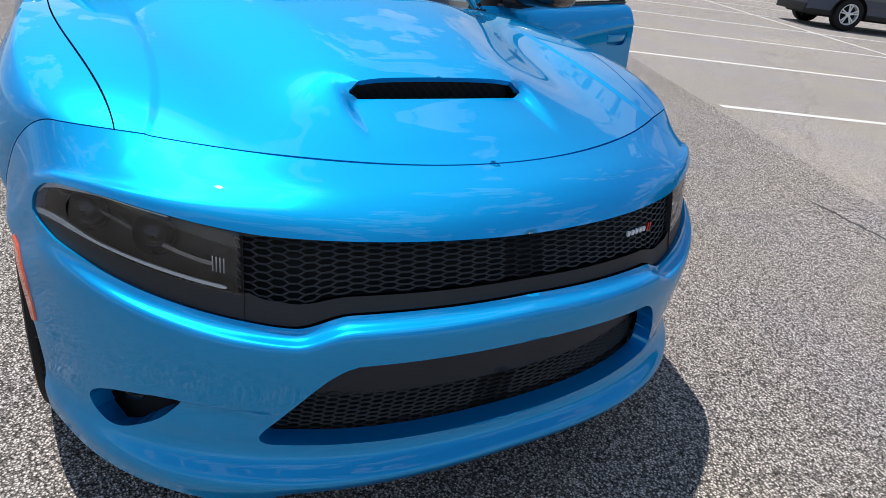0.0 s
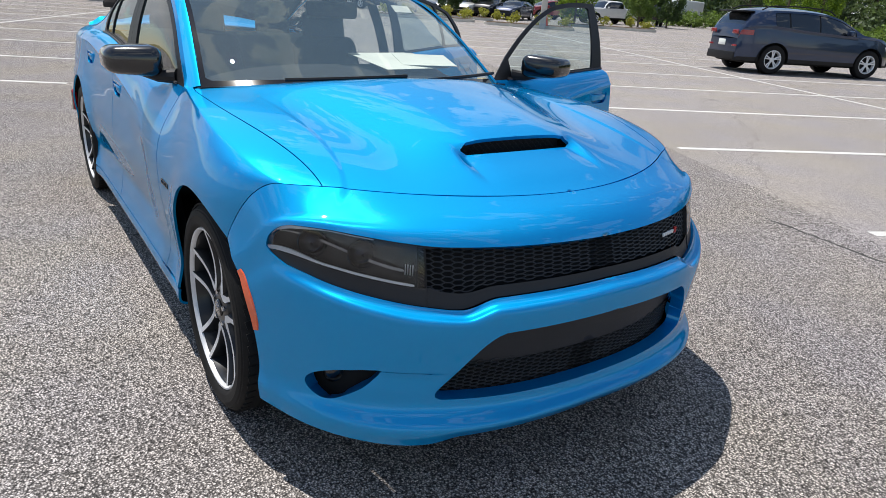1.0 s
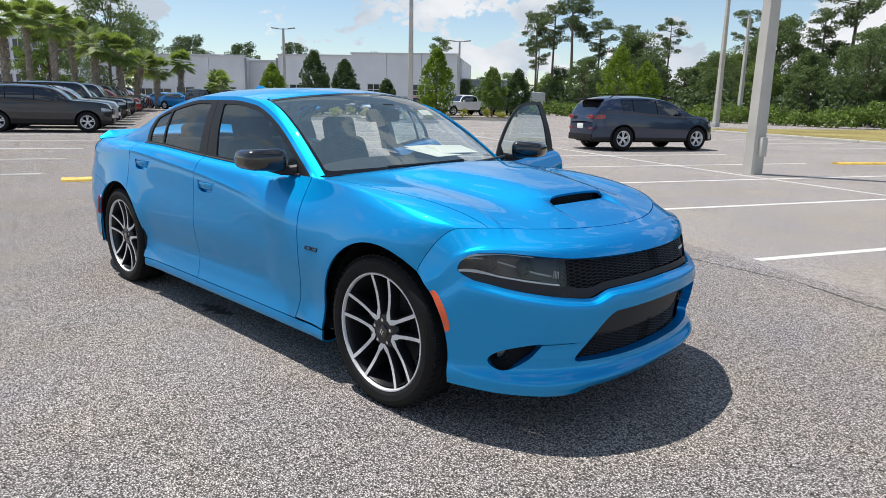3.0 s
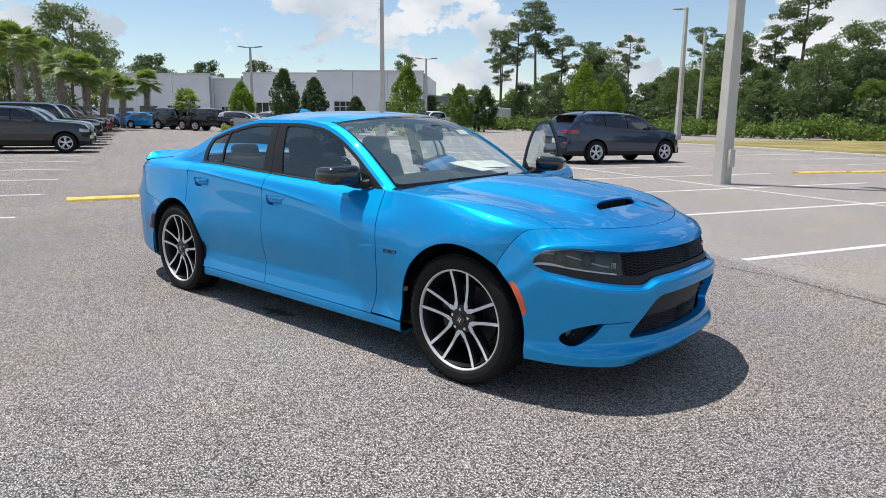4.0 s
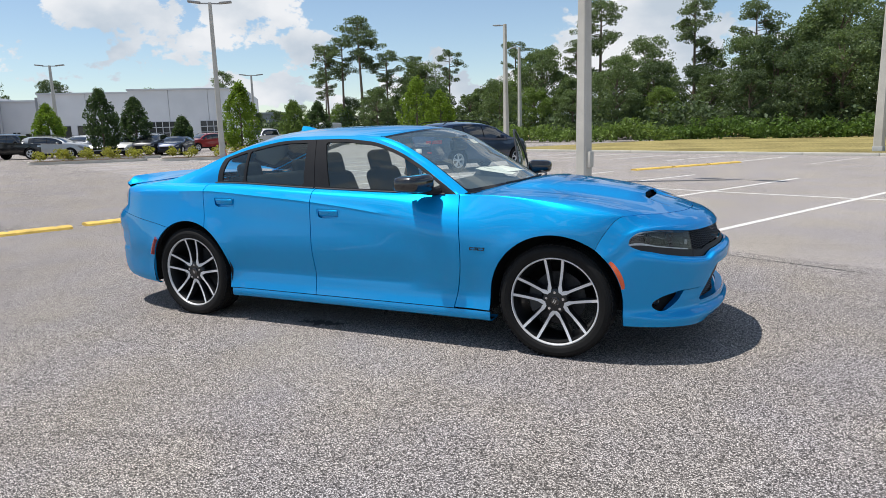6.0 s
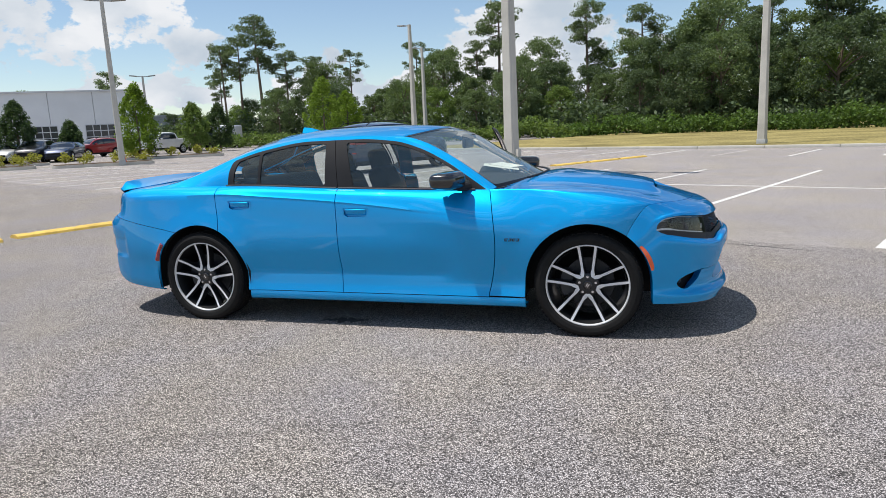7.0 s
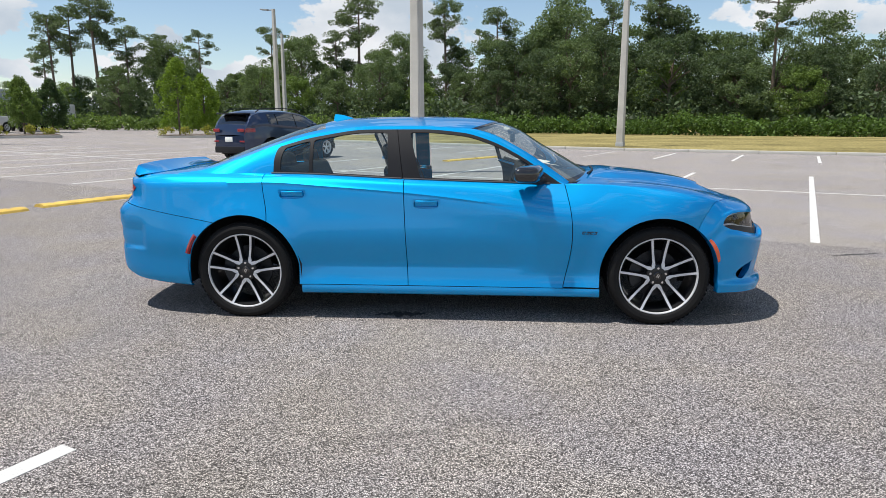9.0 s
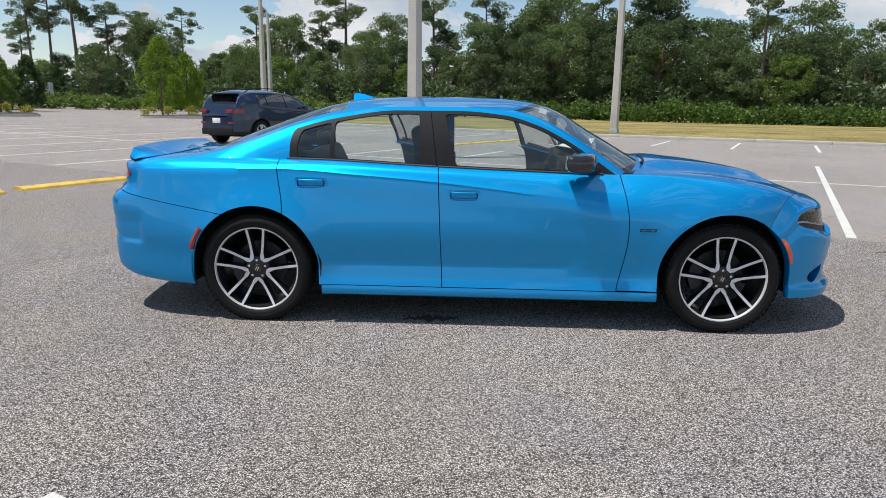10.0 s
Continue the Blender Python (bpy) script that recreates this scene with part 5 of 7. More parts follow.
# dark shell behind the shut lines of the closed side
bm = bmesh.new()
patch(lambda x, s: body(x, s) - Vector((0, 0.05, 0)), lin(-1.9, 1.05, 40), lin(1.0, 4.9, 20), (arch,), -1, 0, bm)
part("inner_shell", bm, M_UNDER, car)
bm = bmesh.new()
patch(lambda x, s: body(x, s) - Vector((0, 0.05, 0)), lin(0.86, 1.05, 6), lin(1.0, 4.9, 20), (arch,), 1, 0, bm)
part("hinge_pillar", bm, M_BLUE, car)
bm = bmesh.new()
patch(lambda x, s: body(x, s) - Vector((0, 0.04, 0)), lin(-0.38, -0.26, 3), lin(1.0, 5, 20), (), 1, 0, bm)
patch(lambda x, h: flank(x, h) - Vector((0, 0.03, 0)), lin(-0.40, -0.27, 3), lin(0, 1, 8), (), 1, 0, bm)
part("door_pillar", bm, M_BLUE, car)
bm = bmesh.new()
patch(lambda x, h: flank(x, h) - Vector((0, 0.014, 0)), lin(-0.40, -0.27, 3), lin(0, 0.97, 8), (), -1, 0, bm)
part("centre_pillar", bm, M_BLACKPL, car)


# ---- wheels ----
def wheel_parts(parent, sgn, cx):
    """Ten-spoke alloy in five pairs, tyre, brake; axis along y, outer face towards sgn."""
    w = base("wheel", pose(cx, sgn * 0.808, TYRE_R - 0.008, -90 * sgn), "", "")
    w.parent = car
    prof = [(0.279, -0.105), (0.292, -0.116), (0.320, -0.121), (0.345, -0.112), (0.3585, -0.095), (0.362, -0.060), (0.364, -0.045), (0.356, -0.044), (0.356, -0.036), (0.364, -0.035),
            (0.3645, -0.006), (0.356, -0.005), (0.356, 0.005), (0.3645, 0.006), (0.364, 0.035), (0.356, 0.036), (0.356, 0.044), (0.364, 0.045), (0.362, 0.060), (0.3585, 0.095), (0.350, 0.106),
            (0.345, 0.112), (0.341, 0.113), (0.338, 0.117), (0.322, 0.1215), (0.318, 0.120), (0.300, 0.121), (0.296, 0.119), (0.2915, 0.1175), (0.285, 0.110), (0.279, 0.102)]
    bm = bmesh.new()
    lathe(bm, prof, 72)
    # shoulder blocks
    for i in range(60):
        a = 2 * math.pi * i / 60
        for h in (-0.088, 0.088):
            box(bm, 0.3605, 0, h, 0.006, 0.024, 0.030, Matrix.Rotation(a, 4, "Z") @ pose(0, 0, 0, 12 if h > 0 else -12))
    t = part("tyre", bm, M_RUBBER, w, "black low-profile tyre")
    bm = bmesh.new()
    lathe(bm, [(0.284, 0.104), (0.281, 0.111), (0.275, 0.111), (0.2715, 0.104), (0.270, 0.096)], 72)
    part("rim_lip", bm, M_ALU, w, "bright machined rim lip")
    bm = bmesh.new()
    lathe(bm, [(0.283, 0.104), (0.284, 0.090), (0.281, -0.105)], 64)
    lathe(bm, [(0.263, 0.098), (0.256, 0.080), (0.247, 0.02), (0.245, -0.10)], 64)
    part("barrel", bm, M_POCKET, w)
    bm = bmesh.new()
    lathe(bm, [(0.012, -0.02), (0.172, -0.02), (0.172, -0.045), (0.08, -0.045)], 48)
    part("brake_disc", bm, M_ROTOR, w, "dull dark brake disc")
    bm = bmesh.new()
    cal = []
    for i in range(9):
        a = radians(150 + 60 * i / 8)
        cal.append((0.11 * math.cos(a), 0.11 * math.sin(a)))
    for i in range(9):
        a = radians(210 - 60 * i / 8)
        cal.append((0.192 * math.cos(a), 0.192 * math.sin(a)))
    prism(bm, cal, -0.075, 0.012)
    bmesh.ops.recalc_face_normals(bm, faces=bm.faces)
    part("caliper", bm, M_GREYPL, w)
    bm = bmesh.new()
    lathe(bm, [(0.002, 0.082), (0.060, 0.082), (0.078, 0.076), (0.088, 0.060), (0.075, -0.02)], 40)
    part("hub", bm, M_POCKET, w)
    bm = bmesh.new()
    lathe(bm, [(0.001, 0.092), (0.026, 0.091), (0.031, 0.086), (0.032, 0.078)], 28)
    cap = part("hub_cap", bm, M_GLOSSBLACK, w)
    bm = bmesh.new()
    for i in (-1, 1):
        box(bm, 0.006 * i, 0, 0.0925, 0.006, 0.026, 0.002, pose(0, 0, 0, 0, 0, -28))
    part("cap_mark", bm, M_CHROME, cap)
    for i in range(5):
        a0 = radians(72 * i + 90)
        bm = bmesh.new()
        cyl(bm, (0.057 * math.cos(a0), 0.057 * math.sin(a0), 0.07), (0.057 * math.cos(a0), 0.057 * math.sin(a0), 0.090), 0.0105, 0.009, 6)
        part("lug_nut", bm, M_CHROME, w)
        for q in (-1, 1):
            # one arm: bright flat face, dark flanks
            r0, r1 = 0.052, 0.266
            along, across = Vector((math.cos(a0), math.sin(a0), 0)), Vector((-math.sin(a0), math.cos(a0), 0)) * q
            bm = bmesh.new()
            dark = bmesh.new()
            secs = []
            for j in range(9):
                t2 = j / 8
                hw = 0.0085 + 0.0075 * smooth01(0.26, 0.08, t2) - 0.006 * smooth01(0.08, 0.0, t2)
                top = 0.084 + 0.020 * t2 - 0.012 * math.sin(math.pi * t2)
                c = along * (r0 + (r1 - r0) * t2) + across * (0.027 + 0.030 * t2 + 0.006 * smooth01(0.30, 0.0, t2))
                n = Vector((-c.y, c.x, 0)).normalized()
                secs.append((c, n, hw, top))
            rows = [[bm.verts.new(c - n * hw + Vector((0, 0, tp))), bm.verts.new(c + n * hw + Vector((0, 0, tp)))] for c, n, hw, tp in secs]
            for a, b in zip(rows, rows[1:]):
                bm.faces.new((a[0], b[0], b[1], a[1]))
            low = [[dark.verts.new(c - n * hw + Vector((0, 0, tp - 0.0005))), dark.verts.new(c - n * hw * 1.9 + Vector((0, 0, tp - 0.022))), dark.verts.new(c - n * hw * 1.6 + Vector((0, 0, tp - 0.055))),
                    dark.verts.new(c + n * hw * 1.6 + Vector((0, 0, tp - 0.055))), dark.verts.new(c + n * hw * 1.9 + Vector((0, 0, tp - 0.022))), dark.verts.new(c + n * hw + Vector((0, 0, tp - 0.0005)))] for c, n, hw, tp in secs]
            for a, b in zip(low, low[1:]):
                for k in range(5):
                    dark.faces.new((a[k], b[k], b[k + 1], a[k + 1]))
            bmesh.ops.recalc_face_normals(dark, faces=dark.faces)
            spoke = part("spoke", dark, M_POCKET, w)
            part("spoke_face", bm, M_ALU, spoke, "machined spoke face")
    return w



for cx in (AX, -AX):
    for sgn in (-1, 1):
        wheel_parts(car, sgn, cx)

# ---- cabin ----
def seat(x, y, parent, wide=0.50):
    st = base("seat", pose(x, y, 0.33), "", "")
    st.parent = parent
    bm = bmesh.new()
    box(bm, 0, 0, 0.16, 0.52, wide, 0.20, bevel=0.06, seg=3)
    part("seat_cushion", bm, M_INTERIOR, st)
    bm = bmesh.new()
    vs = box(bm, 0, 0, 0.35, 0.16, wide, 0.72, bevel=0.06, seg=3)
    for v in bm.verts:
        v.co.y *= 1 - 0.25 * max(0, v.co.z - 0.1) ** 2 / 0.36
    bmesh.ops.transform(bm, matrix=pose(-0.24, 0, 0.14, 0, -20, 0), verts=bm.verts)
    part("backrest", bm, M_INTERIOR, st)
    bm = bmesh.new()
    box(bm, 0, 0, 0, 0.11, 0.27, 0.20, bevel=0.045, seg=3)
    bmesh.ops.transform(bm, matrix=pose(-0.49, 0, 0.865, 0, -14, 0), verts=bm.verts)
    part("headrest", bm, M_INTERIOR, st)


seat(0.02, -0.38, car)
seat(0.02, 0.38, car)
bm = bmesh.new()
box(bm, -0.90, 0, 0.50, 0.50, 1.34, 0.22, bevel=0.07, seg=3)
vs = box(bm, 0, 0, 0, 0.16, 1.30, 0.62, bevel=0.06, seg=3, m=pose(-1.20, 0, 0.82, 0, -24, 0))
part("rear_bench", bm, M_INTERIOR, car)
for y in (-0.36, 0.36):
    bm = bmesh.new()
    box(bm, 0, 0, 0, 0.10, 0.25, 0.16, bevel=0.045, seg=3, m=pose(-1.33, y, 1.14, 0, -14, 0))
    part("rear_headrest", bm, M_INTERIOR, car)
bm = bmesh.new()
prof = ((1.09, 1.022), (0.95, 1.052), (0.76, 1.070), (0.60, 1.080), (0.53, 1.065), (0.50, 0.97), (0.56, 0.78), (0.9, 0.70))
rows = []
for y in lin(-0.70, 0.70, 28):
    sag = 0.078 * (abs(y) / 0.70) ** 3
    hood_up = 0.055 * math.exp(-((y - 0.38) / 0.17) ** 4)
    back = 0.20 * (abs(y) / 0.70) ** 2
    rows.append([bm.verts.new((x - back * (i < 3) * (x - 0.6) / 0.49, y, z - sag + hood_up * (i in (3, 4)))) for i, (x, z) in enumerate(prof)])
for a, b in zip(rows, rows[1:]):
    for i in range(8):
        bm.faces.new((a[i], a[(i + 1) % 8], b[(i + 1) % 8], b[i]))
bm.faces.new(rows[0])
bm.faces.new(rows[-1][::-1])
bmesh.ops.recalc_face_normals(bm, faces=bm.faces)
part("dashboard", bm, M_INTERIOR, car)
bm = bmesh.new()
box(bm, 0.15, 0, 0.50, 1.1, 0.24, 0.30, bevel=0.04)
part("centre_console", bm, M_INTERIOR, car)
bm = bmesh.new()
box(bm, -1.62, 0, 1.03, 0.55, 1.30, 0.04, bevel=0.015)
part("rear_shelf", bm, M_INTERIOR, car)
bm = bmesh.new()
m = Matrix.Translation((0.50, 0.38, 0.93)) @ pose(0, 0, 0, 0, -68, 0)
ringpts = [m @ Vector((0.185 * math.cos(t), 0.185 * math.sin(t), 0)) for t in lin(0, 2 * math.pi, 32)]
tube(bm, ringpts, 0.015, 8)
for t in (0, 2.4, 3.9):
    cyl(bm, m @ Vector((0.05 * math.cos(t), 0.05 * math.sin(t), 0.01)), m @ Vector((0.18 * math.cos(t), 0.18 * math.sin(t), 0)), 0.014, seg=8)
lathe(bm, [(0.001, 0.02), (0.06, 0.016), (0.07, -0.01)], 20, m)
part("steering_wheel", bm, M_INTERIOR, car)
both("headliner", lambda t, w: roof(t, w) - Vector((0, 0, 0.035)), lin(2.0, 4.0, 16), lin(0.06, 1, 8), (), M_HEADLINER, car, 0)
bm = bmesh.new()
box(bm, 0.49, 0.0, 1.325, 0.035, 0.27, 0.080, bevel=0.017, seg=3)
box(bm, 0.50, 0, 1.375, 0.10, 0.11, 0.045, bevel=0.015)
cyl(bm, (0.48, 0, 1.34), (0.50, 0, 1.38), 0.014, seg=8)
part("inner_mirror", bm, M_BLACKPL, car)
bm = bmesh.new()
box(bm, 0, 0, 0, 0.30, 0.42, 0.002, m=pose(0.705, 0.27, 1.108, 0, 9, 12))
box(bm, 0, 0, 0, 0.22, 0.28, 0.002, m=pose(0.720, 0.40, 1.114, 0, 9, -14))
sheet = part("paper_sheet", bm, M_PAPER, car, "white paper sheets on the dashboard")
bm = bmesh.new()
for i in range(6):
    box(bm, -0.09 + 0.034 * i, -0.03 * (i % 2), 0.0016, 0.006, 0.18 - 0.05 * (i % 3), 0.0006, m=pose(0.705, 0.20, 1.108, 0, 9, 12))
part("print_bars", bm, M_GREYPL, sheet, "grey printed bars")
bm = bmesh.new()
box(bm, 0, 0, 0, 0.06, 0.10, 0.001, m=pose(0.44, 0.42, 1.345, 0, 31, 0))
part("windscreen_sticker", bm, M_PAPER, car, "small white sticker inside the windscreen")
# cowl and wipers
both("cowl", lambda y, q: Vector((0.905 + 0.18 * (1 - (min(0.74, 0.76 * y) / 0.74) ** 2) + 0.055 - 0.10 * q - 0.02, 0.76 * y, 1.022 + 0.020 * (1 - y * y) - 0.012 * q)), lin(0, 1, 24), lin(0, 1, 4), (), M_BLACKPL, car, 0.01, "black cowl panel below the windscreen")
for y0, y1 in ((0.10, 0.66), (-0.46, 0.05)):
    bm = bmesh.new()
    def on_glass(y, lift):
        yy = abs(y)
        return (0.86 + 0.27 * (1 - (yy / 0.785) ** 2.1) + 0.015, y, 1.040 + 0.014 * (1 - (yy / 0.785) ** 2) + lift)
    tube(bm, [on_glass(y, 0.014 + 0.03 * (y - y0) / (y1 - y0) * 0.6) for y in lin(y0, y1, 12)], 0.008, 6)
    part("wiper", bm, M_BLACKPL, car, "black wiper")

# ---- other vehicles ----
def vehicle(m, spec, paint, label, category, group="", wheel_mat=None, glass=None):
    """A parked vehicle from a few profile keys: body, windows, lamps, mirrors and wheels as parts."""
    L, W, wb, r = spec["L"], spec["W"], spec["wb"], spec["r"]
    top, belt = key(*spec["top"]), key(*spec["belt"])
    wx = spec.get("wx", 0.0)
    cabin = spec["cabin"]           # rear and front end of the side windows at the belt
    fx = wb / 2 + wx, -wb / 2 + wx
    sill = spec.get("sill", 0.28)
    glass = glass or M_DARKGLASS
    ar = r + 0.055
    ob = base("parked_car", m, label, category, group)

    def plan(x):
        e = min(1.0, abs(x) / (L / 2))
        return W / 2 * (1 - 0.30 * e ** 7 - 0.04 * e ** 2)

    def surf(x, s):
        zb, zt = belt(x), top(x)
        zb = min(zb, zt - 0.03)
        y = plan(x)
        if s <= 1:
            z = sill + (zb - sill) * s
            return Vector((x, y * (0.955 + 0.045 * math.sin(math.pi * min(1, 0.15 + 0.75 * s))), z))
        rise = smooth01(0.05, 0.45, zt - zb)
        ye = y * (1 - 0.20 * rise) - 0.02
        ze = zt - 0.05 - 0.03 * rise
        if s <= 2:
            t = s - 1
            return Vector((x, (y * 0.995) + (ye - y * 0.995) * t + 0.02 * rise * math.sin(math.pi * t), zb + (max(ze, zb) - zb) * t))
        t = s - 2
        return Vector((x, ye * (1 - t), max(ze, zb) + (zt - max(ze, zb)) * (1 - (1 - t) ** 2.2)))

    def win(x, s, p):
        """Positive inside the side glass."""
        zb, zt = belt(x), top(x)
        n = zt - 0.08 - zb
        t = s - 1
        return min(t * n - 0.03, (1 - t) * n - 0.05, x - cabin[0], cabin[1] - x) if n > 0.1 else -1

    def arches(x, s, p):
        return min(math.hypot(p.x - c, p.z - r) - ar if p.z > r else abs(p.x - c) - ar for c in fx)
    xs = lin(-L / 2, L / 2, 64)
    ss = lin(0, 1, 12)[:-1] + lin(1, 2, 9)[:-1] + lin(2, 3, 6)
    g0, g1 = spec["screen"]         # windscreen from x g0 (top) to g1 (foot)
    h0, h1 = spec["back"]           # rear glass from x h0 (foot) to h1 (top)
    def screen(x, s, p):
        return min(x - g0 - 0.03, g1 - 0.05 - x, (s - 2.10) * 0.6)
    def back(x, s, p):
        return min(x - h0 - 0.02, h1 - 0.02 - x, (s - 2.12) * 0.6)
    bm = bmesh.new()
    for sg in (1, -1):
        patch(surf, xs, ss, (arches, lambda x, s, p: -win(x, s, p), lambda x, s, p: -screen(x, s, p), lambda x, s, p: -back(x, s, p)), sg, 0.0, bm)
    body_ob = part("body", bm, paint, ob)
    for sg in (1, -1):
        cuts = [cabin[0], *spec["posts"], cabin[1]]
        for a, b in zip(cuts, cuts[1:]):
            bm = patch(lambda x, s: surf(x, s) - Vector((0, 0.012, 0)), lin(a - 0.01, b + 0.01, 14), lin(1, 2, 9), (lambda x, s, p: win(x, s, p) + 0.006, lambda x, s, p: min(x - a - 0.02, b - 0.02 - x)), sg, 0)
            part("side_window", bm, glass, body_ob)
        bm = patch(lambda x, s: surf(x, s) - Vector((0, 0.022, 0)), lin(cabin[0] - 0.03, cabin[1] + 0.03, 24), lin(1, 2, 8), (lambda x, s, p: win(x, s, p) + 0.02,), sg, 0)
        part("pillar", bm, M_BLACKPL, body_ob)
        bm = bmesh.new()
        box(bm, cabin[1] - 0.28, sg * (W / 2 + 0.08), belt(cabin[1] - 0.3) + 0.10, 0.12, 0.20, 0.14, bevel=0.04)
        part("mirror", bm, spec.get("mirror", paint), ob)
        for nm, x0, z0, mt, ln in (("headlight", L / 2 - 0.16, spec["lamp_z"][0], M_LAMPGLASS, 0.30), ("tail_light", -L / 2 + 0.16, spec["lamp_z"][1], M_RED, 0.30)):
            f = 1 if x0 > 0 else -1
            bm = patch(lambda x, q: surf(x, max(0.0, min(2.0, (q - sill) / max(0.1, min(belt(x), top(x) - 0.03) - sill)))) + Vector((0.004 * f, 0.006, 0)), lin(x0 - ln / 2, x0 + 0.156, 8) if f > 0 else lin(-L / 2 + 0.004, x0 + ln / 2, 8), lin(z0 - 0.06, z0 + 0.06, 4), (), sg, 0)
            part(nm, bm, mt, ob)
        # dark lower cladding
        stops = [-L / 2, *[q for c in sorted(fx) for q in (c - ar, c + ar)], L / 2]
        for x0, x1 in zip(stops[::2], stops[1::2]):
            bm = patch(lambda x, q: surf(x, q) + Vector((0, 0.008, 0)), lin(x0, x1, 14), lin(0, spec.get("clad", 0.18), 3), (), sg, 0)
            part("cladding", bm, M_BLACKPL, ob)
    bm = bmesh.new()
    for sg in (1, -1):
        patch(lambda x, s: surf(x, s) - Vector((0, 0, 0.01)), lin(g0, g1, 12), lin(2.08, 3, 6), (lambda x, s, p: screen(x, s, p) + 0.004,), sg, 0, bm)
    part("windscreen", bm, glass, ob)
    bm = bmesh.new()
    for sg in (1, -1):
        patch(lambda x, s: surf(x, s) - Vector((0, 0, 0.01)), lin(h0, h1, 12), lin(2.08, 3, 6), (lambda x, s, p: back(x, s, p) + 0.004,), sg, 0, bm)
    part("rear_window", bm, glass, ob)
    # ends
    for f, nm in ((1, "front_end"), (-1, "rear_end")):
        x0 = f * L / 2
        bm = bmesh.new()
        rows = [[Vector((x0 + f * 0.03 * (1 - w * w), surf(x0, s).y * w, surf(x0, s).z)) for w in lin(-1, 1, 10)] for s in lin(0, 2, 14)]
        vr = [[bm.verts.new(p) for p in row] for row in rows]
        for a, b in zip(vr, vr[1:]):
            for i in range(10):
                bm.faces.new((a[i], a[i + 1], b[i + 1], b[i]) if f > 0 else (a[i + 1], a[i], b[i], b[i + 1]))
        part(nm, bm, paint, ob)
        bm = bmesh.new()
        box(bm, x0 + f * 0.02, 0, sill + 0.10, 0.05, W * 0.66, 0.20, bevel=0.02)
        part("bumper_trim", bm, M_BLACKPL, ob)
        if f > 0:
            bm = bmesh.new()
            box(bm, x0 + 0.025, 0, spec["lamp_z"][0] - 0.10, 0.04, W * 0.55, spec.get("grille_h", 0.16), bevel=0.02)
            part("grille", bm, M_BLACKPL, ob)
        else:
            bm = bmesh.new()
            box(bm, x0 - 0.035, 0, sill + 0.42, 0.012, 0.31, 0.15, bevel=0.004)
            part("number_plate", bm, M_PAPER, ob)
            for sg in (-1, 1):
                bm = bmesh.new()
                box(bm, x0 - 0.022, sg * W * 0.275, spec["lamp_z"][1], 0.03, W * 0.14, 0.105, bevel=0.012)
                part("tail_light", bm, M_RED, ob)
                bm = bmesh.new()
                box(bm, x0 - 0.015, sg * W * 0.29, sill + 0.36, 0.03, 0.20, 0.05, bevel=0.01)
                part("reflector", bm, M_RED, ob)
            if spec.get("rails"):
                bm = bmesh.new()
                box(bm, spec["back"][1] - 0.10, 0, top(spec["back"][1]) + 0.005, 0.34, W * 0.60, 0.035, bevel=0.014, m=pose(0, 0, 0))
                part("roof_spoiler", bm, M_BLACKPL, ob)
    bm = bmesh.new()
    box(bm, 0, 0, sill + 0.05, L * 0.9, W * 0.70, 0.22, bevel=0.05)
    box(bm, 0.1, 0, sill + 0.35, L * 0.3, W * 0.8, 0.5, bevel=0.05)
    part("underbody", bm, M_UNDER, ob)
    # wheels
    for c in fx:
        for sg in (1, -1):
            mm = pose(c, sg * (W / 2 - 0.13), r, -90 * sg)
            bm = bmesh.new()
            lathe(bm, [(r * 0.64, 0.10), (r * 0.80, 0.112), (r * 0.95, 0.10), (r, 0.07), (r, -0.08), (r * 0.9, -0.11)], 36, mm)
            ty = part("tyre", bm, M_RUBBER, ob)
            bm = bmesh.new()
            lathe(bm, [(r * 0.66, 0.100), (r * 0.62, 0.105), (r * 0.58, 0.090), (r * 0.55, 0.02)], 32, mm)
            for i in range(5):
                for q in (-9, 9):
                    b = radians(72 * i + 90 + q)
                    a2 = radians(72 * i + 90 + q * 0.7)
                    cyl(bm, mm @ Vector((0.04 * math.cos(a2), 0.04 * math.sin(a2), 0.075)), mm @ Vector((r * 0.60 * math.cos(b), r * 0.60 * math.sin(b), 0.088)), 0.016, 0.020, 6)
            lathe(bm, [(0.001, 0.09), (0.05, 0.088), (0.065, 0.07)], 16, mm)
            part("rim", bm, wheel_mat or M_ALU, ty, "alloy rim")
            bm = bmesh.new()
            lathe(bm, [(0.001, 0.0), (r * 0.64, 0.0)], 24, mm)
            part("wheel_back", bm, M_UNDER, ty)
            bm = bmesh.new()
            y0 = W / 2 - 0.02
            rows = [[bm.verts.new((c + rr * math.cos(t), sg * y, r + rr * math.sin(t))) for t in lin(radians(-8), radians(188), 18)] for y, rr in ((y0, ar + 0.01), (y0 - 0.3, ar + 0.02), (y0 - 0.32, 0.05))]
            for a, b in zip(rows, rows[1:]):
                for i in range(18):
                    bm.faces.new((a[i], a[i + 1], b[i + 1], b[i]))
            part("wheel_liner", bm, M_UNDER, ob)
    if spec.get("rails"):
        for sg in (1, -1):
            bm = bmesh.new()
            tube(bm, [(x, sg * (W / 2 * 0.70), top(x) + (0.035 if -1.6 < x < 0.2 else -0.03)) for x in lin(-1.75, 0.35, 12)], 0.016, 6)
            part("roof_rail", bm, M_BLACKPL, ob)
    return ob


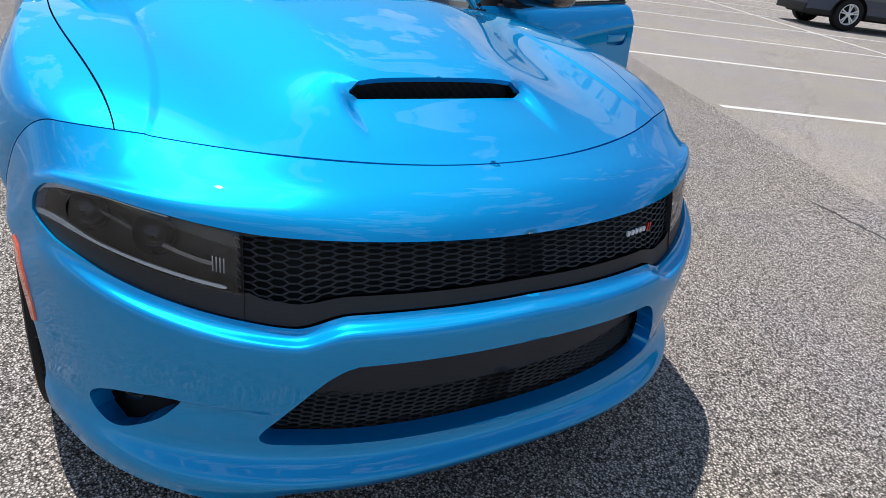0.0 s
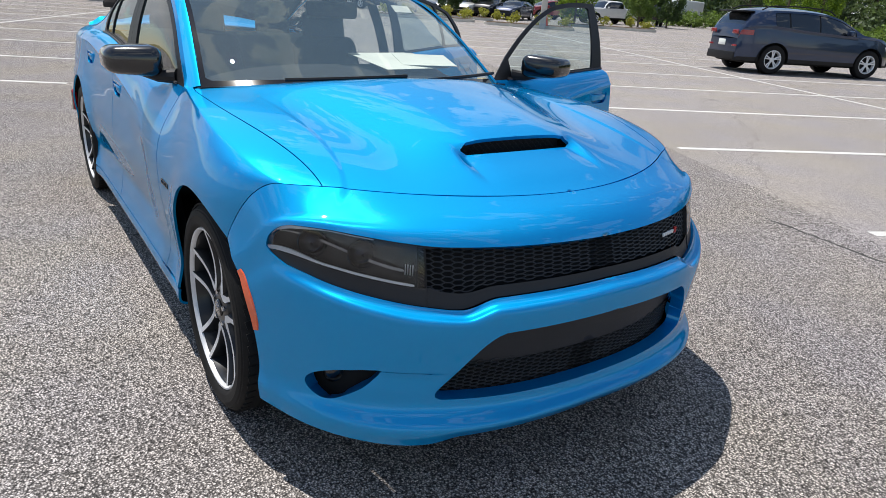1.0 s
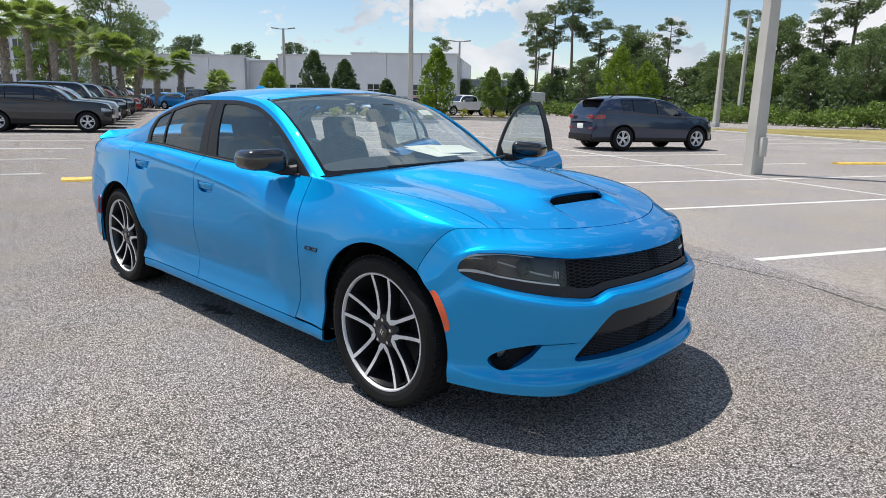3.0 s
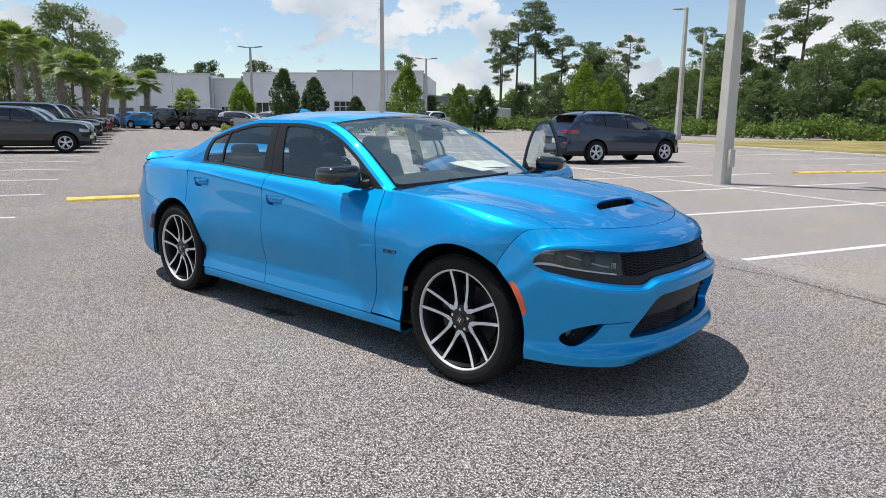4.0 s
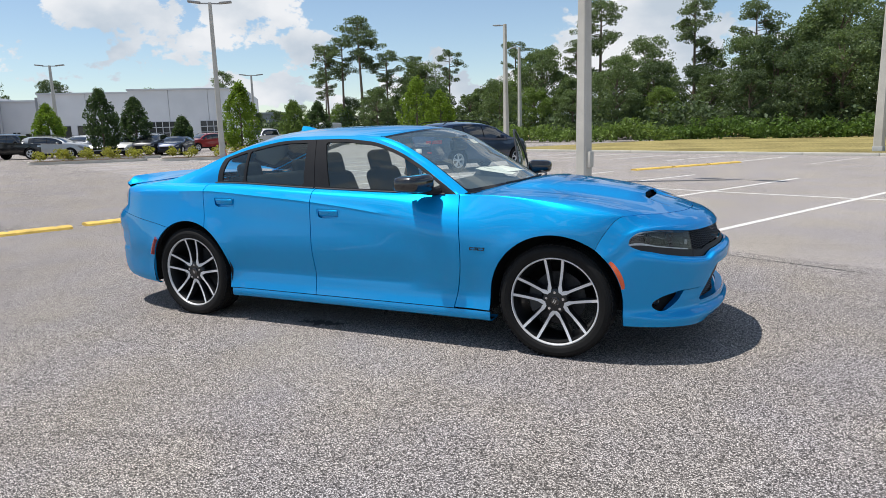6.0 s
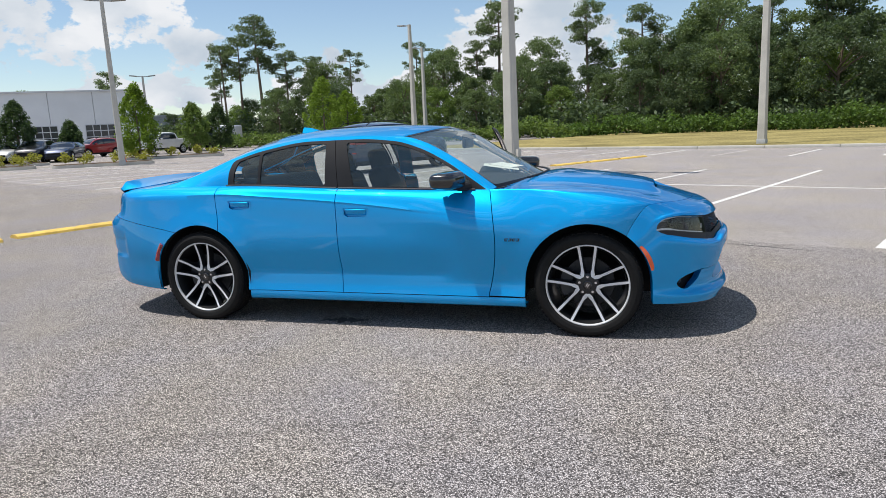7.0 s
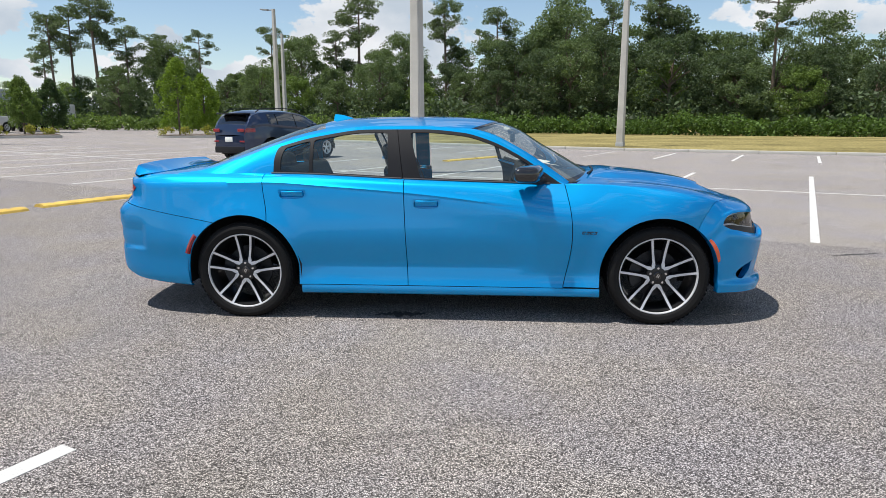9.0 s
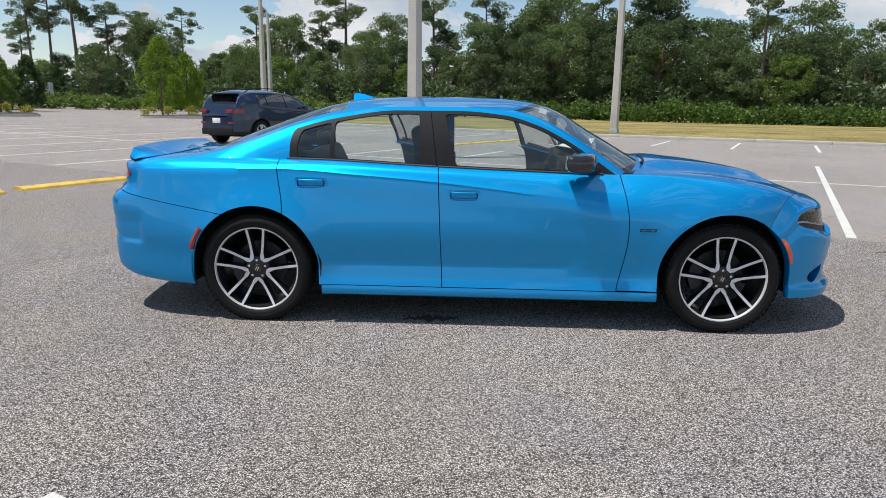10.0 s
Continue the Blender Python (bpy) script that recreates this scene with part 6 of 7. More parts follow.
M_LAMPGLASS = mat("lamp_glass", (0.45, 0.47, 0.50), 0.08, 0.4, coat=1.0, vary=0.3, scale=12)
M_SLATE = paint_mat("slate_blue_paint", (0.018, 0.034, 0.078), 0.55, 0.30)
M_GREY = paint_mat("dark_grey_paint", (0.024, 0.024, 0.028), 0.5, 0.33)
M_BLACKP = paint_mat("black_paint", (0.008, 0.008, 0.009), 0.2, 0.3)
M_WHITEP = paint_mat("white_paint", (0.72, 0.72, 0.71), 0.0, 0.35)
M_SILVERP = paint_mat("silver_paint", (0.42, 0.43, 0.44), 0.6, 0.35)
M_REDP = paint_mat("red_paint", (0.28, 0.012, 0.014), 0.2, 0.35)
M_NAVYP = paint_mat("navy_paint", (0.012, 0.022, 0.06), 0.4, 0.35)
M_BLUEP = paint_mat("bright_blue_paint", (0.01, 0.25, 0.6), 0.5, 0.35)

SUV = dict(L=4.48, W=1.86, wb=2.76, r=0.365, wx=0.05, sill=0.30, clad=0.12, rails=True,
           top=((-2.24, -2.19, -2.09, -1.94, -1.72, -1.2, -0.6, 0.0, 0.45, 0.85, 1.17, 1.7, 2.05, 2.24), (0.86, 1.10, 1.30, 1.50, 1.595, 1.645, 1.655, 1.625, 1.54, 1.36, 1.15, 1.08, 0.98, 0.76)),
           belt=((-2.24, -1.6, -0.5, 0.9, 1.6, 2.24), (1.08, 1.16, 1.09, 1.01, 0.97, 0.68)), cabin=(-1.42, 0.92), posts=(-1.02, -0.16), screen=(0.36, 1.17), back=(-2.17, -1.93), lamp_z=(0.80, 1.00))
CUV = dict(SUV, L=4.40, W=1.84, r=0.36, clad=0.20,
           top=((-2.20, -2.15, -2.05, -1.85, -1.5, -0.8, 0.0, 0.42, 0.74, 0.98, 1.7, 2.08, 2.20), (0.90, 1.10, 1.30, 1.54, 1.62, 1.65, 1.63, 1.56, 1.36, 1.16, 1.11, 1.04, 0.84)), cabin=(-1.60, 0.82), screen=(0.34, 1.0), belt=((-2.2, -1.6, -0.5, 0.9, 1.6, 2.2), (1.12, 1.12, 1.08, 1.05, 1.02, 0.78)))
BOXY = dict(SUV, L=4.3, W=1.88, wb=2.6, r=0.40, sill=0.42, clad=0.12, rails=False,
            top=((-2.15, -2.12, -2.02, -1.7, -0.8, 0.2, 0.42, 0.72, 0.86, 1.5, 2.0, 2.15), (1.15, 1.5, 1.78, 1.82, 1.84, 1.82, 1.76, 1.40, 1.20, 1.16, 1.12, 1.0)), belt=((-2.15, 0.7, 1.5, 2.15), (1.22, 1.16, 1.10, 0.95)), cabin=(-1.95, 0.70), posts=(-1.15, -0.2), screen=(0.30, 0.86), back=(-2.13, -2.01), lamp_z=(0.92, 1.0), grille_h=0.3)
SALOON = dict(SUV, L=4.9, W=1.86, wb=2.9, r=0.345, sill=0.24, clad=0.10, rails=False,
              top=((-2.45, -2.35, -2.1, -1.75, -1.1, -0.4, 0.1, 0.55, 1.05, 1.8, 2.25, 2.45), (0.85, 1.03, 1.09, 1.14, 1.40, 1.46, 1.44, 1.30, 1.03, 0.96, 0.86, 0.66)), belt=((-2.45, -1.5, -0.5, 0.9, 1.6, 2.45), (0.98, 1.02, 0.98, 0.93, 0.88, 0.62)), cabin=(-1.35, 0.88), posts=(-0.35,), screen=(0.18, 1.08), back=(-1.80, -1.12), lamp_z=(0.68, 0.86))
PICKUP = dict(SUV, L=5.9, W=2.02, wb=3.57, r=0.41, sill=0.45, clad=0.10, rails=False,
              top=((-2.95, -2.9, -1.22, -1.17, -1.08, -0.6, 0.2, 0.55, 0.85, 1.15, 2.4, 2.8, 2.95), (1.2, 1.34, 1.36, 1.60, 1.88, 1.93, 1.93, 1.86, 1.60, 1.30, 1.24, 1.16, 0.95)), belt=((-2.95, -1.0, 1.1, 2.0, 2.95), (1.28, 1.28, 1.22, 1.16, 0.9)), cabin=(-1.02, 1.02), posts=(-0.02,), screen=(0.48, 1.16), back=(-1.18, -1.09), lamp_z=(1.0, 1.1), grille_h=0.32)
VDEG = math.degrees(math.atan2(V.y, V.x))


def parked(u, v, yaw):
    p = lot(u, v)
    return pose(p.x, p.y, p.z, 0, 0, yaw)


suv = vehicle(pose(-7.35, 18.35, gz(-7.35, 18.35), 0, 0, VDEG + 1), SUV, M_SLATE, "dark slate-blue compact SUV parked in a stall", "car", "parked cars")
suv.scale = (1.09, 1.06, 1.06)
vehicle(parked(-26.1, -9.6, VDEG), CUV, M_GREY, "dark grey compact SUV parked in a stall", "car", "parked cars")
row = ((M_SILVERP, CUV, "silver compact SUV parked in a row"), (M_BLACKP, BOXY, "black boxy off-roader parked in a row"), (M_BLACKP, CUV, "black compact SUV parked in a row"), (M_GREY, BOXY, "grey boxy off-roader parked in a row"),
       (M_REDP, BOXY, "red boxy off-roader parked in a row"), (M_REDP, CUV, "red compact SUV parked in a row"), (M_BLACKP, BOXY, "black boxy off-roader parked in a row"))
made_rows = {}
for i, (mt, sp, lb) in enumerate(row):
    kx = (mt.name, sp["L"])
    mm = parked(-29.1 - 2.96 * i, -9.6 + 0.15 * (i % 2), VDEG)
    if kx in made_rows:
        copy_thing(made_rows[kx], mm)
    else:
        made_rows[kx] = vehicle(mm, sp, mt, lb, "car", "parked cars")
for i in range(7, 15):
    src = list(made_rows.values())[i % 6]
    copy_thing(src, parked(-29.1 - 2.96 * i, -9.5, VDEG))
pick = vehicle(pose(-40.2, 45.1, gz(-40.2, 45.1), 0, 0, 262), PICKUP, M_WHITEP, "white crew-cab pickup truck parked on the drive", "pickup", "parked cars")


def far_car(px_bear, d, yaw, sp, mt, lb, cat="car"):
    """A far vehicle by bearing (degrees left of +y from the walk's middle) and distance."""
    x, y = 3.0 - d * math.sin(radians(px_bear)), -4.5 + d * math.cos(radians(px_bear))
    k = (mt.name, sp["L"])
    if k in made_rows:
        return copy_thing(made_rows[k], pose(x, y, gz(x, y), 0, 0, yaw))
    made_rows[k] = vehicle(pose(x, y, gz(x, y), 0, 0, yaw), sp, mt, lb, cat, "parked cars")
    return made_rows[k]


made_rows[(M_WHITEP.name, PICKUP["L"])] = pick
far_car(45.6, 66, 262, SUV, M_REDP, "red SUV parked in a far row")
far_car(47.8, 57, 300, SALOON, M_NAVYP, "dark blue saloon parked in a far row")
far_car(49.6, 57.5, 300, SUV, M_GREY, "grey SUV parked in a far row")
far_car(51.2, 58, 300, SALOON, M_WHITEP, "white saloon parked in a far row")
far_car(52.8, 58.5, 300, SALOON, M_SILVERP, "silver saloon parked in a far row")
far_car(54.4, 59, 300, SUV, M_WHITEP, "white SUV parked in a far row")
far_car(56.2, 57, 30, SUV, M_SILVERP, "silver SUV parked in a far row")
far_car(58.6, 58, 30, BOXY, M_BLACKP, "black boxy off-roader parked in a far row")
far_car(61.5, 62, 20, BOXY, M_BLACKP, "black boxy off-roader parked in a far row")
far_car(63.4, 64, 25, SALOON, M_BLUEP, "bright blue saloon parked far off")
far_car(64.6, 68, 25, SALOON, M_BLUEP, "bright blue saloon parked far off")
far_car(67.5, 84, 60, SUV, M_SILVERP, "silver SUV parked by the building")
far_car(70.4, 84, 240, SUV, M_WHITEP, "white SUV parked by the building")
far_car(80.5, 69.6, 84, SALOON, M_BLUEP, "bright blue saloon parked far off")
far_car(81.9, 73, 84, SALOON, M_BLUEP, "bright blue saloon parked far off")
far_car(35.7, 86, 150, SUV, M_WHITEP, "white SUV parked beside a box trailer")


def far_spot(bearing, d):
    return 3.75 - d * math.sin(radians(bearing)), -2.8 + d * math.cos(radians(bearing))


def stake_truck(x, y, yaw):
    """A flatbed truck with stake sides, nose towards its +x."""
    ob = base("stake_truck", pose(x, y, gz(x, y), 0, 0, yaw), "black flatbed truck with stake sides", "truck")
    bm = bmesh.new()
    box(bm, -1.2, 0, 1.05, 4.2, 2.2, 0.16, bevel=0.02)
    part("deck", bm, M_BLACKPL, ob)
    bm = bmesh.new()
    box(bm, -0.4, 0, 0.75, 5.6, 0.9, 0.28, bevel=0.03)
    part("chassis", bm, M_UNDER, ob)
    for sg in (-1, 1):
        for i in range(8):
            bm = bmesh.new()
            box(bm, -3.2 + 4.0 * i / 7, sg * 1.06, 1.70, 0.07, 0.05, 1.20, bevel=0.01)
            part("stake", bm, M_BLACKPL, ob)
        for z in (1.40, 1.75, 2.12):
            bm = bmesh.new()
            box(bm, -1.2, sg * 1.09, z, 4.1, 0.03, 0.17, bevel=0.008)
            part("side_board", bm, M_BLACKPL, ob)
    prof = [(0.95, 0.55), (3.0, 0.55), (3.05, 1.15), (2.35, 1.30), (1.95, 2.05), (1.05, 2.10)]
    bm = bmesh.new()
    rows = [[bm.verts.new((px, yy * (0.86 if pz > 1.6 else 1), pz)) for px, pz in prof] for yy in (-0.98, 0.98)]
    for i in range(6):
        bm.faces.new((rows[0][i], rows[0][(i + 1) % 6], rows[1][(i + 1) % 6], rows[1][i]))
    bm.faces.new(rows[0])
    bm.faces.new(rows[1][::-1])
    bmesh.ops.recalc_face_normals(bm, faces=bm.faces)
    bmesh.ops.bevel(bm, geom=bm.edges[:], offset=0.05, segments=2, affect="EDGES")
    cab = part("cab", bm, M_BLACKP, ob)
    for sg in (-1, 1):
        bm = bmesh.new()
        box(bm, 1.55, sg * 0.925, 1.68, 0.75, 0.02, 0.48, bevel=0.006)
        part("side_window", bm, M_DARKGLASS, cab)
        for wx in (2.2, -2.0):
            bm = bmesh.new()
            lathe(bm, [(0.001, 0.06), (0.22, 0.08), (0.24, 0.11), (0.36, 0.12), (0.41, 0.08), (0.41, -0.12)], 28, pose(wx, sg * 0.86, 0.41, -90 * sg))
            part("wheel", bm, M_RUBBER, ob)
    return ob


def box_trailer(x, y, yaw):
    """A white enclosed trailer on two wheels."""
    ob = base("box_trailer", pose(x, y, gz(x, y), 0, 0, yaw), "white enclosed box trailer with grey lower edge", "trailer")
    bm = bmesh.new()
    box(bm, 0, 0, 1.55, 4.2, 2.15, 1.95, bevel=0.12, seg=3)
    part("body", bm, M_WHITEP, ob)
    bm = bmesh.new()
    box(bm, 0, 0, 0.62, 4.22, 2.17, 0.20, bevel=0.02)
    part("lower_edge", bm, M_GREYPL, ob)
    bm = bmesh.new()
    box(bm, -2.11, 0, 1.5, 0.03, 1.8, 1.65, bevel=0.01)
    part("rear_door", bm, M_SILVERP, ob)
    bm = bmesh.new()
    tube(bm, [(2.0, 0, 0.55), (3.2, 0, 0.50)], 0.06, 8)
    part("drawbar", bm, M_BLACKPL, ob)
    bm = bmesh.new()
    cyl(bm, (3.0, 0, -0.02), (3.0, 0, 0.55), 0.04, seg=8)
    part("jockey_leg", bm, M_BLACKPL, ob)
    for sg in (-1, 1):
        bm = bmesh.new()
        lathe(bm, [(0.001, 0.05), (0.2, 0.07), (0.22, 0.10), (0.33, 0.10), (0.36, 0.06), (0.36, -0.1)], 28, pose(-0.3, sg * 1.0, 0.36, -90 * sg))
        part("wheel", bm, M_RUBBER, ob)
    return ob


stake_truck(*far_spot(39.3, 70), -46)
box_trailer(*far_spot(36.95, 80), 100)

# ---- building ----
M_WALL = mat("white_wall_panel", (0.74, 0.75, 0.76), 0.8, vary=0.05, scale=0.4, grain=0.04, gscale=20)
M_WALL2 = mat("pale_grey_wall", (0.60, 0.61, 0.63), 0.8, vary=0.05, scale=0.4)
M_JOINT = mat("wall_joint", (0.30, 0.31, 0.32), 0.9)
M_OPENING = mat("dark_opening", (0.03, 0.033, 0.036), 0.2, coat=0.6)
FWD, RGT = Vector((-0.603, 0.798, 0)), Vector((0.798, 0.603, 0))
B0 = Vector((3.5, -3.9, 0)) + FWD * 98
B0.z = gz(B0.x, B0.y)
bmat = Matrix(((RGT.x, FWD.x, 0, B0.x), (RGT.y, FWD.y, 0, B0.y), (0, 0, 1, B0.z), (0, 0, 0, 1)))
building = base("building", bmat, "long low pale-grey commercial building with flat roofs", "building")


def block(name, l0, l1, d0, d1, h, material, step=5.0):
    """A wall block with recessed joints between its panels."""
    n = max(1, round((l1 - l0) / step))
    w = (l1 - l0) / n
    bm = bmesh.new()
    box(bm, (l0 + l1) / 2, (d0 + d1) / 2 + 0.12, h / 2 - 1.04, l1 - l0 - 0.02, d1 - d0 - 0.3, h + 1.9)
    core = part(name, bm, M_WALL2, building, smooth=False)
    for i in range(n):
        bm = bmesh.new()
        box(bm, l0 + w * (i + 0.5), d0 + 0.15, h / 2 - 1, w - 0.05, 0.3, h + 2)
        part("wall_panel", bm, material, core, smooth=False)
    bm = bmesh.new()
    box(bm, (l0 + l1) / 2, d0 + 0.02, h + 0.06, l1 - l0 + 0.15, 0.5, 0.2)
    part("coping", bm, M_WALL2, building, smooth=False)
    return core


def hole(name, l, z0, z1, w, d0, rows=1, cols=1):
    """A dark window or door in a frame, set into a wall."""
    bm = bmesh.new()
    for i in range(cols + 1):
        box(bm, l - w / 2 + w * i / cols, d0 - 0.03, (z0 + z1) / 2, 0.09, 0.1, z1 - z0)
    for j in range(rows + 1):
        box(bm, l, d0 - 0.03, z0 + (z1 - z0) * j / rows, w, 0.1, 0.09)
    fr = part(name, bm, M_WALL2, building, smooth=False)
    bm = bmesh.new()
    box(bm, l, d0 - 0.005, (z0 + z1) / 2, w, 0.04, z1 - z0)
    part("pane", bm, M_OPENING, fr, smooth=False)


block("wall", -58, -41, 0, 20, 7.2, M_WALL)
block("wall", -41, -35.5, 1.5, 20, 6.6, M_WALL2)
block("wall", -35.5, -24, -1.0, 20, 7.3, M_WALL)
block("wall", -24, -9, -3.0, 20, 7.5, M_WALL)
block("wall", -9, -2, 4.0, 18, 4.4, M_WALL2)
block("wall", -76, -62.0, -8, 3, 11.0, M_WALL)
block("wall", -110, -76, -4, 18, 9.0, M_WALL2)
for l, z1, w in ((-57, 2.3, 2.4), (-54, 2.3, 2.4), (-50.5, 2.6, 2.8), (-46.8, 2.7, 1.6), (-43.8, 2.7, 2.6), (-39.4, 2.6, 1.0), (-37.5, 2.4, 1.8)):
    hole("door", l, 0, z1, w, 0 if l < -41 else 1.5, 1, 2)
hole("window", -29.5, 1.6, 3.2, 3.2, -1.0, 1, 3)
hole("window", -32.8, 1.6, 3.2, 2.0, -1.0, 1, 2)
hole("garage_door", -13.5, 0.4, 3.4, 3.4, -3.0, 4, 4)
hole("garage_door", -20.0, 0.4, 3.4, 3.4, -3.0, 4, 4)
hole("garage_door", -5.5, 0.4, 3.0, 4.5, 4.0, 3, 4)
for l in (-73.5, -70.5, -67.5, -64.5):
    hole("window", l, 4.6, 8.6, 2.5, -8, 3, 3)
    hole("window", l, 0.2, 3.8, 2.5, -8, 3, 3)
for l in (-100, -95, -90, -85, -80):
    hole("window", l, 0.2, 3.8, 3.5, -4, 3, 4)
bm = bmesh.new()
for x in (-40.8, -35.6):
    box(bm, x, -0.2 if x < -38 else -1.2, 3.4, 0.25, 0.2, 7.0)
part("downpipe", bm, M_JOINT, building, smooth=False)

# ---- plants ----
M_BARK = mat("bark", (0.15, 0.115, 0.085), 0.95, vary=0.3, scale=2, grain=0.3, gscale=14, bump=0.02, bscale=9)
M_PALMTRUNK = mat("palm_trunk", (0.30, 0.255, 0.20), 0.95, vary=0.3, scale=3, grain=0.3, gscale=10, bump=0.03, bscale=8)
L_OAK = leaf_mat("oak_leaves", (0.125, 0.170, 0.074))
L_OAK2 = leaf_mat("dark_oak_leaves", (0.082, 0.116, 0.057))
L_LIGHT = leaf_mat("light_leaves", (0.135, 0.195, 0.050))
L_PINE = leaf_mat("pine_needles", (0.120, 0.158, 0.080))
L_HEDGE = leaf_mat("hedge_leaves", (0.090, 0.150, 0.034))
L_CONE = leaf_mat("bright_tree_leaves", (0.165, 0.245, 0.030))
L_CONE2 = leaf_mat("dark_tree_leaves", (0.062, 0.10, 0.038))
L_PALM = leaf_mat("palm_fronds", (0.22, 0.28, 0.085))
L_YELLOW = leaf_mat("yellow_shrub_leaves", (0.30, 0.29, 0.055))


def leaf_mesh(rng, clumps, size, flat=0.0):
    """Many small folded leaves scattered through clumps of (centre, radii, count)."""
    verts, faces = [], []
    for c, rad, n in clumps:
        d = rng.normal(size=(n, 3))
        d /= np.linalg.norm(d, axis=1)[:, None]
        rr = rng.uniform(0.35, 1.0, n) ** 0.6
        pos = np.array(c) + d * np.array(rad) * rr[:, None]
        ax = rng.normal(size=(n, 3)) + d * 0.6
        ax[:, 2] *= 1 - flat
        ax /= np.linalg.norm(ax, axis=1)[:, None]
        up = np.cross(ax, rng.normal(size=(n, 3)))
        up /= np.linalg.norm(up, axis=1)[:, None]
        s = size * rng.uniform(0.6, 1.35, n)[:, None]
        a, b, cc, dd = pos - ax * s, pos + up * s * 0.55, pos + ax * s, pos - up * s * 0.55
        k = len(verts)
        verts += np.stack([a, b, cc, dd], 1).reshape(-1, 3).tolist()
        faces += [(k + 4 * i, k + 4 * i + 1, k + 4 * i + 2, k + 4 * i + 3) for i in range(n)]
    me = bpy.data.meshes.new("leaves")
    me.from_pydata(verts, [], faces)
    return me


def grow(name, m, trunk, limbs, clumps, size, leaf, label, category, group, seed, crown="crown", bark=None):
    """A tree: tapered trunk with limbs, and a crown of loose leaves."""
    rng = np.random.default_rng(seed)
    ob = base(name, m, label, category, group)
    bm = bmesh.new()
    tube(bm, [p for p, r in trunk], [r for p, r in trunk], 9)
    part("trunk", bm, bark or M_BARK, ob)
    if limbs:
        bm = bmesh.new()
        for pts, r in limbs:
            tube(bm, pts, [r * (1 - 0.8 * i / (len(pts) - 1)) for i in range(len(pts))], 6)
        part("branchwork", bm, bark or M_BARK, ob)
    me = leaf_mesh(rng, clumps, size)
    me.materials.append(leaf)
    cr = new(crown, me)
    cr.parent = ob
    return ob


def broad_tree(seed, h, w, leaf, low=0.10, size=0.14, n=90, per=150, label="broad leafy woodland tree with dense dark crown", at=None):
    rng = np.random.default_rng(seed)
    trunk = [((0, 0, -0.3), 0.26), ((0.1, 0, h * 0.25), 0.20), ((0.2 * rng.normal(), 0.2 * rng.normal(), h * 0.55), 0.13), ((0.3 * rng.normal(), 0.3 * rng.normal(), h * 0.85), 0.05)]
    limbs, clumps = [], []
    for i in range(n):
        z = h * (low + (0.98 - low) * rng.uniform(0, 1) ** 0.85)
        env = math.sin(math.pi * min(1, max(0.06, (z / h - low) / (1.06 - low))) ** 0.8) ** 0.6
        a, r = rng.uniform(0, 2 * math.pi), w / 2 * env * rng.uniform(0.25, 1.0) ** 0.55
        c = (r * math.cos(a), r * math.sin(a), z)
        k = rng.uniform(0.55, 1.2) * w * 0.135
        clumps.append((c, (k, k, k * rng.uniform(0.55, 0.9)), per))
        if i % 5 == 0:
            limbs.append(([(0, 0, z * 0.72), (c[0] * 0.5, c[1] * 0.5, z * 0.88), c], 0.09))
    return grow("tree", at or pose(0, 0, -60), trunk, limbs, clumps, size, leaf, label, "tree", "woodland trees", seed)


def pine_tree(seed, h, label="tall slash pine with a bare trunk and tufted crown", at=None, bare=0.62, w=6.0):
    rng = np.random.default_rng(seed)
    b = rng.normal(size=2) * 0.35
    trunk = [((0, 0, -0.3), 0.24), ((b[0] * 0.4, b[1] * 0.4, h * 0.4), 0.18), ((b[0], b[1], h * 0.75), 0.12), ((b[0] * 1.3, b[1] * 1.3, h * 0.98), 0.04)]
    limbs, clumps = [], []
    for i in range(20):
        z = h * (bare + (1 - bare) * (i + rng.uniform(0, 1)) / 20)
        f = (z / h - bare) / (1 - bare)
        r = w / 2 * (0.45 + 0.75 * math.sin(math.pi * min(1, f * 0.85 + 0.12))) * rng.uniform(0.45, 1.0)
        a = rng.uniform(0, 2 * math.pi)
        c = (b[0] * f + r * math.cos(a), b[1] * f + r * math.sin(a), z + 0.12 * r)
        limbs.append(([(b[0] * f, b[1] * f, z - 0.3), (c[0] * 0.55, c[1] * 0.55, z - 0.05), c], 0.055))
        for q in range(4):
            g = rng.uniform(0.45, 1.1)
            k = rng.uniform(0.45, 1.0)
            clumps.append(((c[0] * g + rng.normal() * 0.3, c[1] * g + rng.normal() * 0.3, c[2] + rng.normal() * 0.2), (k, k, k * 0.55), 90))
    return grow("pine_tree", at or pose(0, 0, -60), trunk, limbs, clumps, 0.12, L_PINE, label, "tree", "tall pines", seed)


def cone_tree(x, y, h, w, leaf, seed, label):
    rng = np.random.default_rng(seed)
    z0 = gz(x, y)
    clumps = []
    for i in range(150):
        f = rng.uniform(0, 1)
        z = 0.75 + (h - 0.95) * f
        env = (math.sin(math.pi * min(1, f * 0.62 + 0.20)) ** 1.0) * (1 - f) ** 0.42 * 1.15
        a, r = rng.uniform(0, 2 * math.pi), w / 2 * env * rng.uniform(0.5, 1.0)
        k = rng.uniform(0.16, 0.34)
        clumps.append(((r * math.cos(a), r * math.sin(a), z), (k, k, k * 1.4), 60))
    return grow("small_tree", pose(x, y, z0), [((0, 0, -0.2), 0.09), ((0.02, 0, h * 0.4), 0.07), ((0, 0, h * 0.9), 0.02)], [], clumps, 0.08, leaf, label, "tree", "landscape trees", seed)


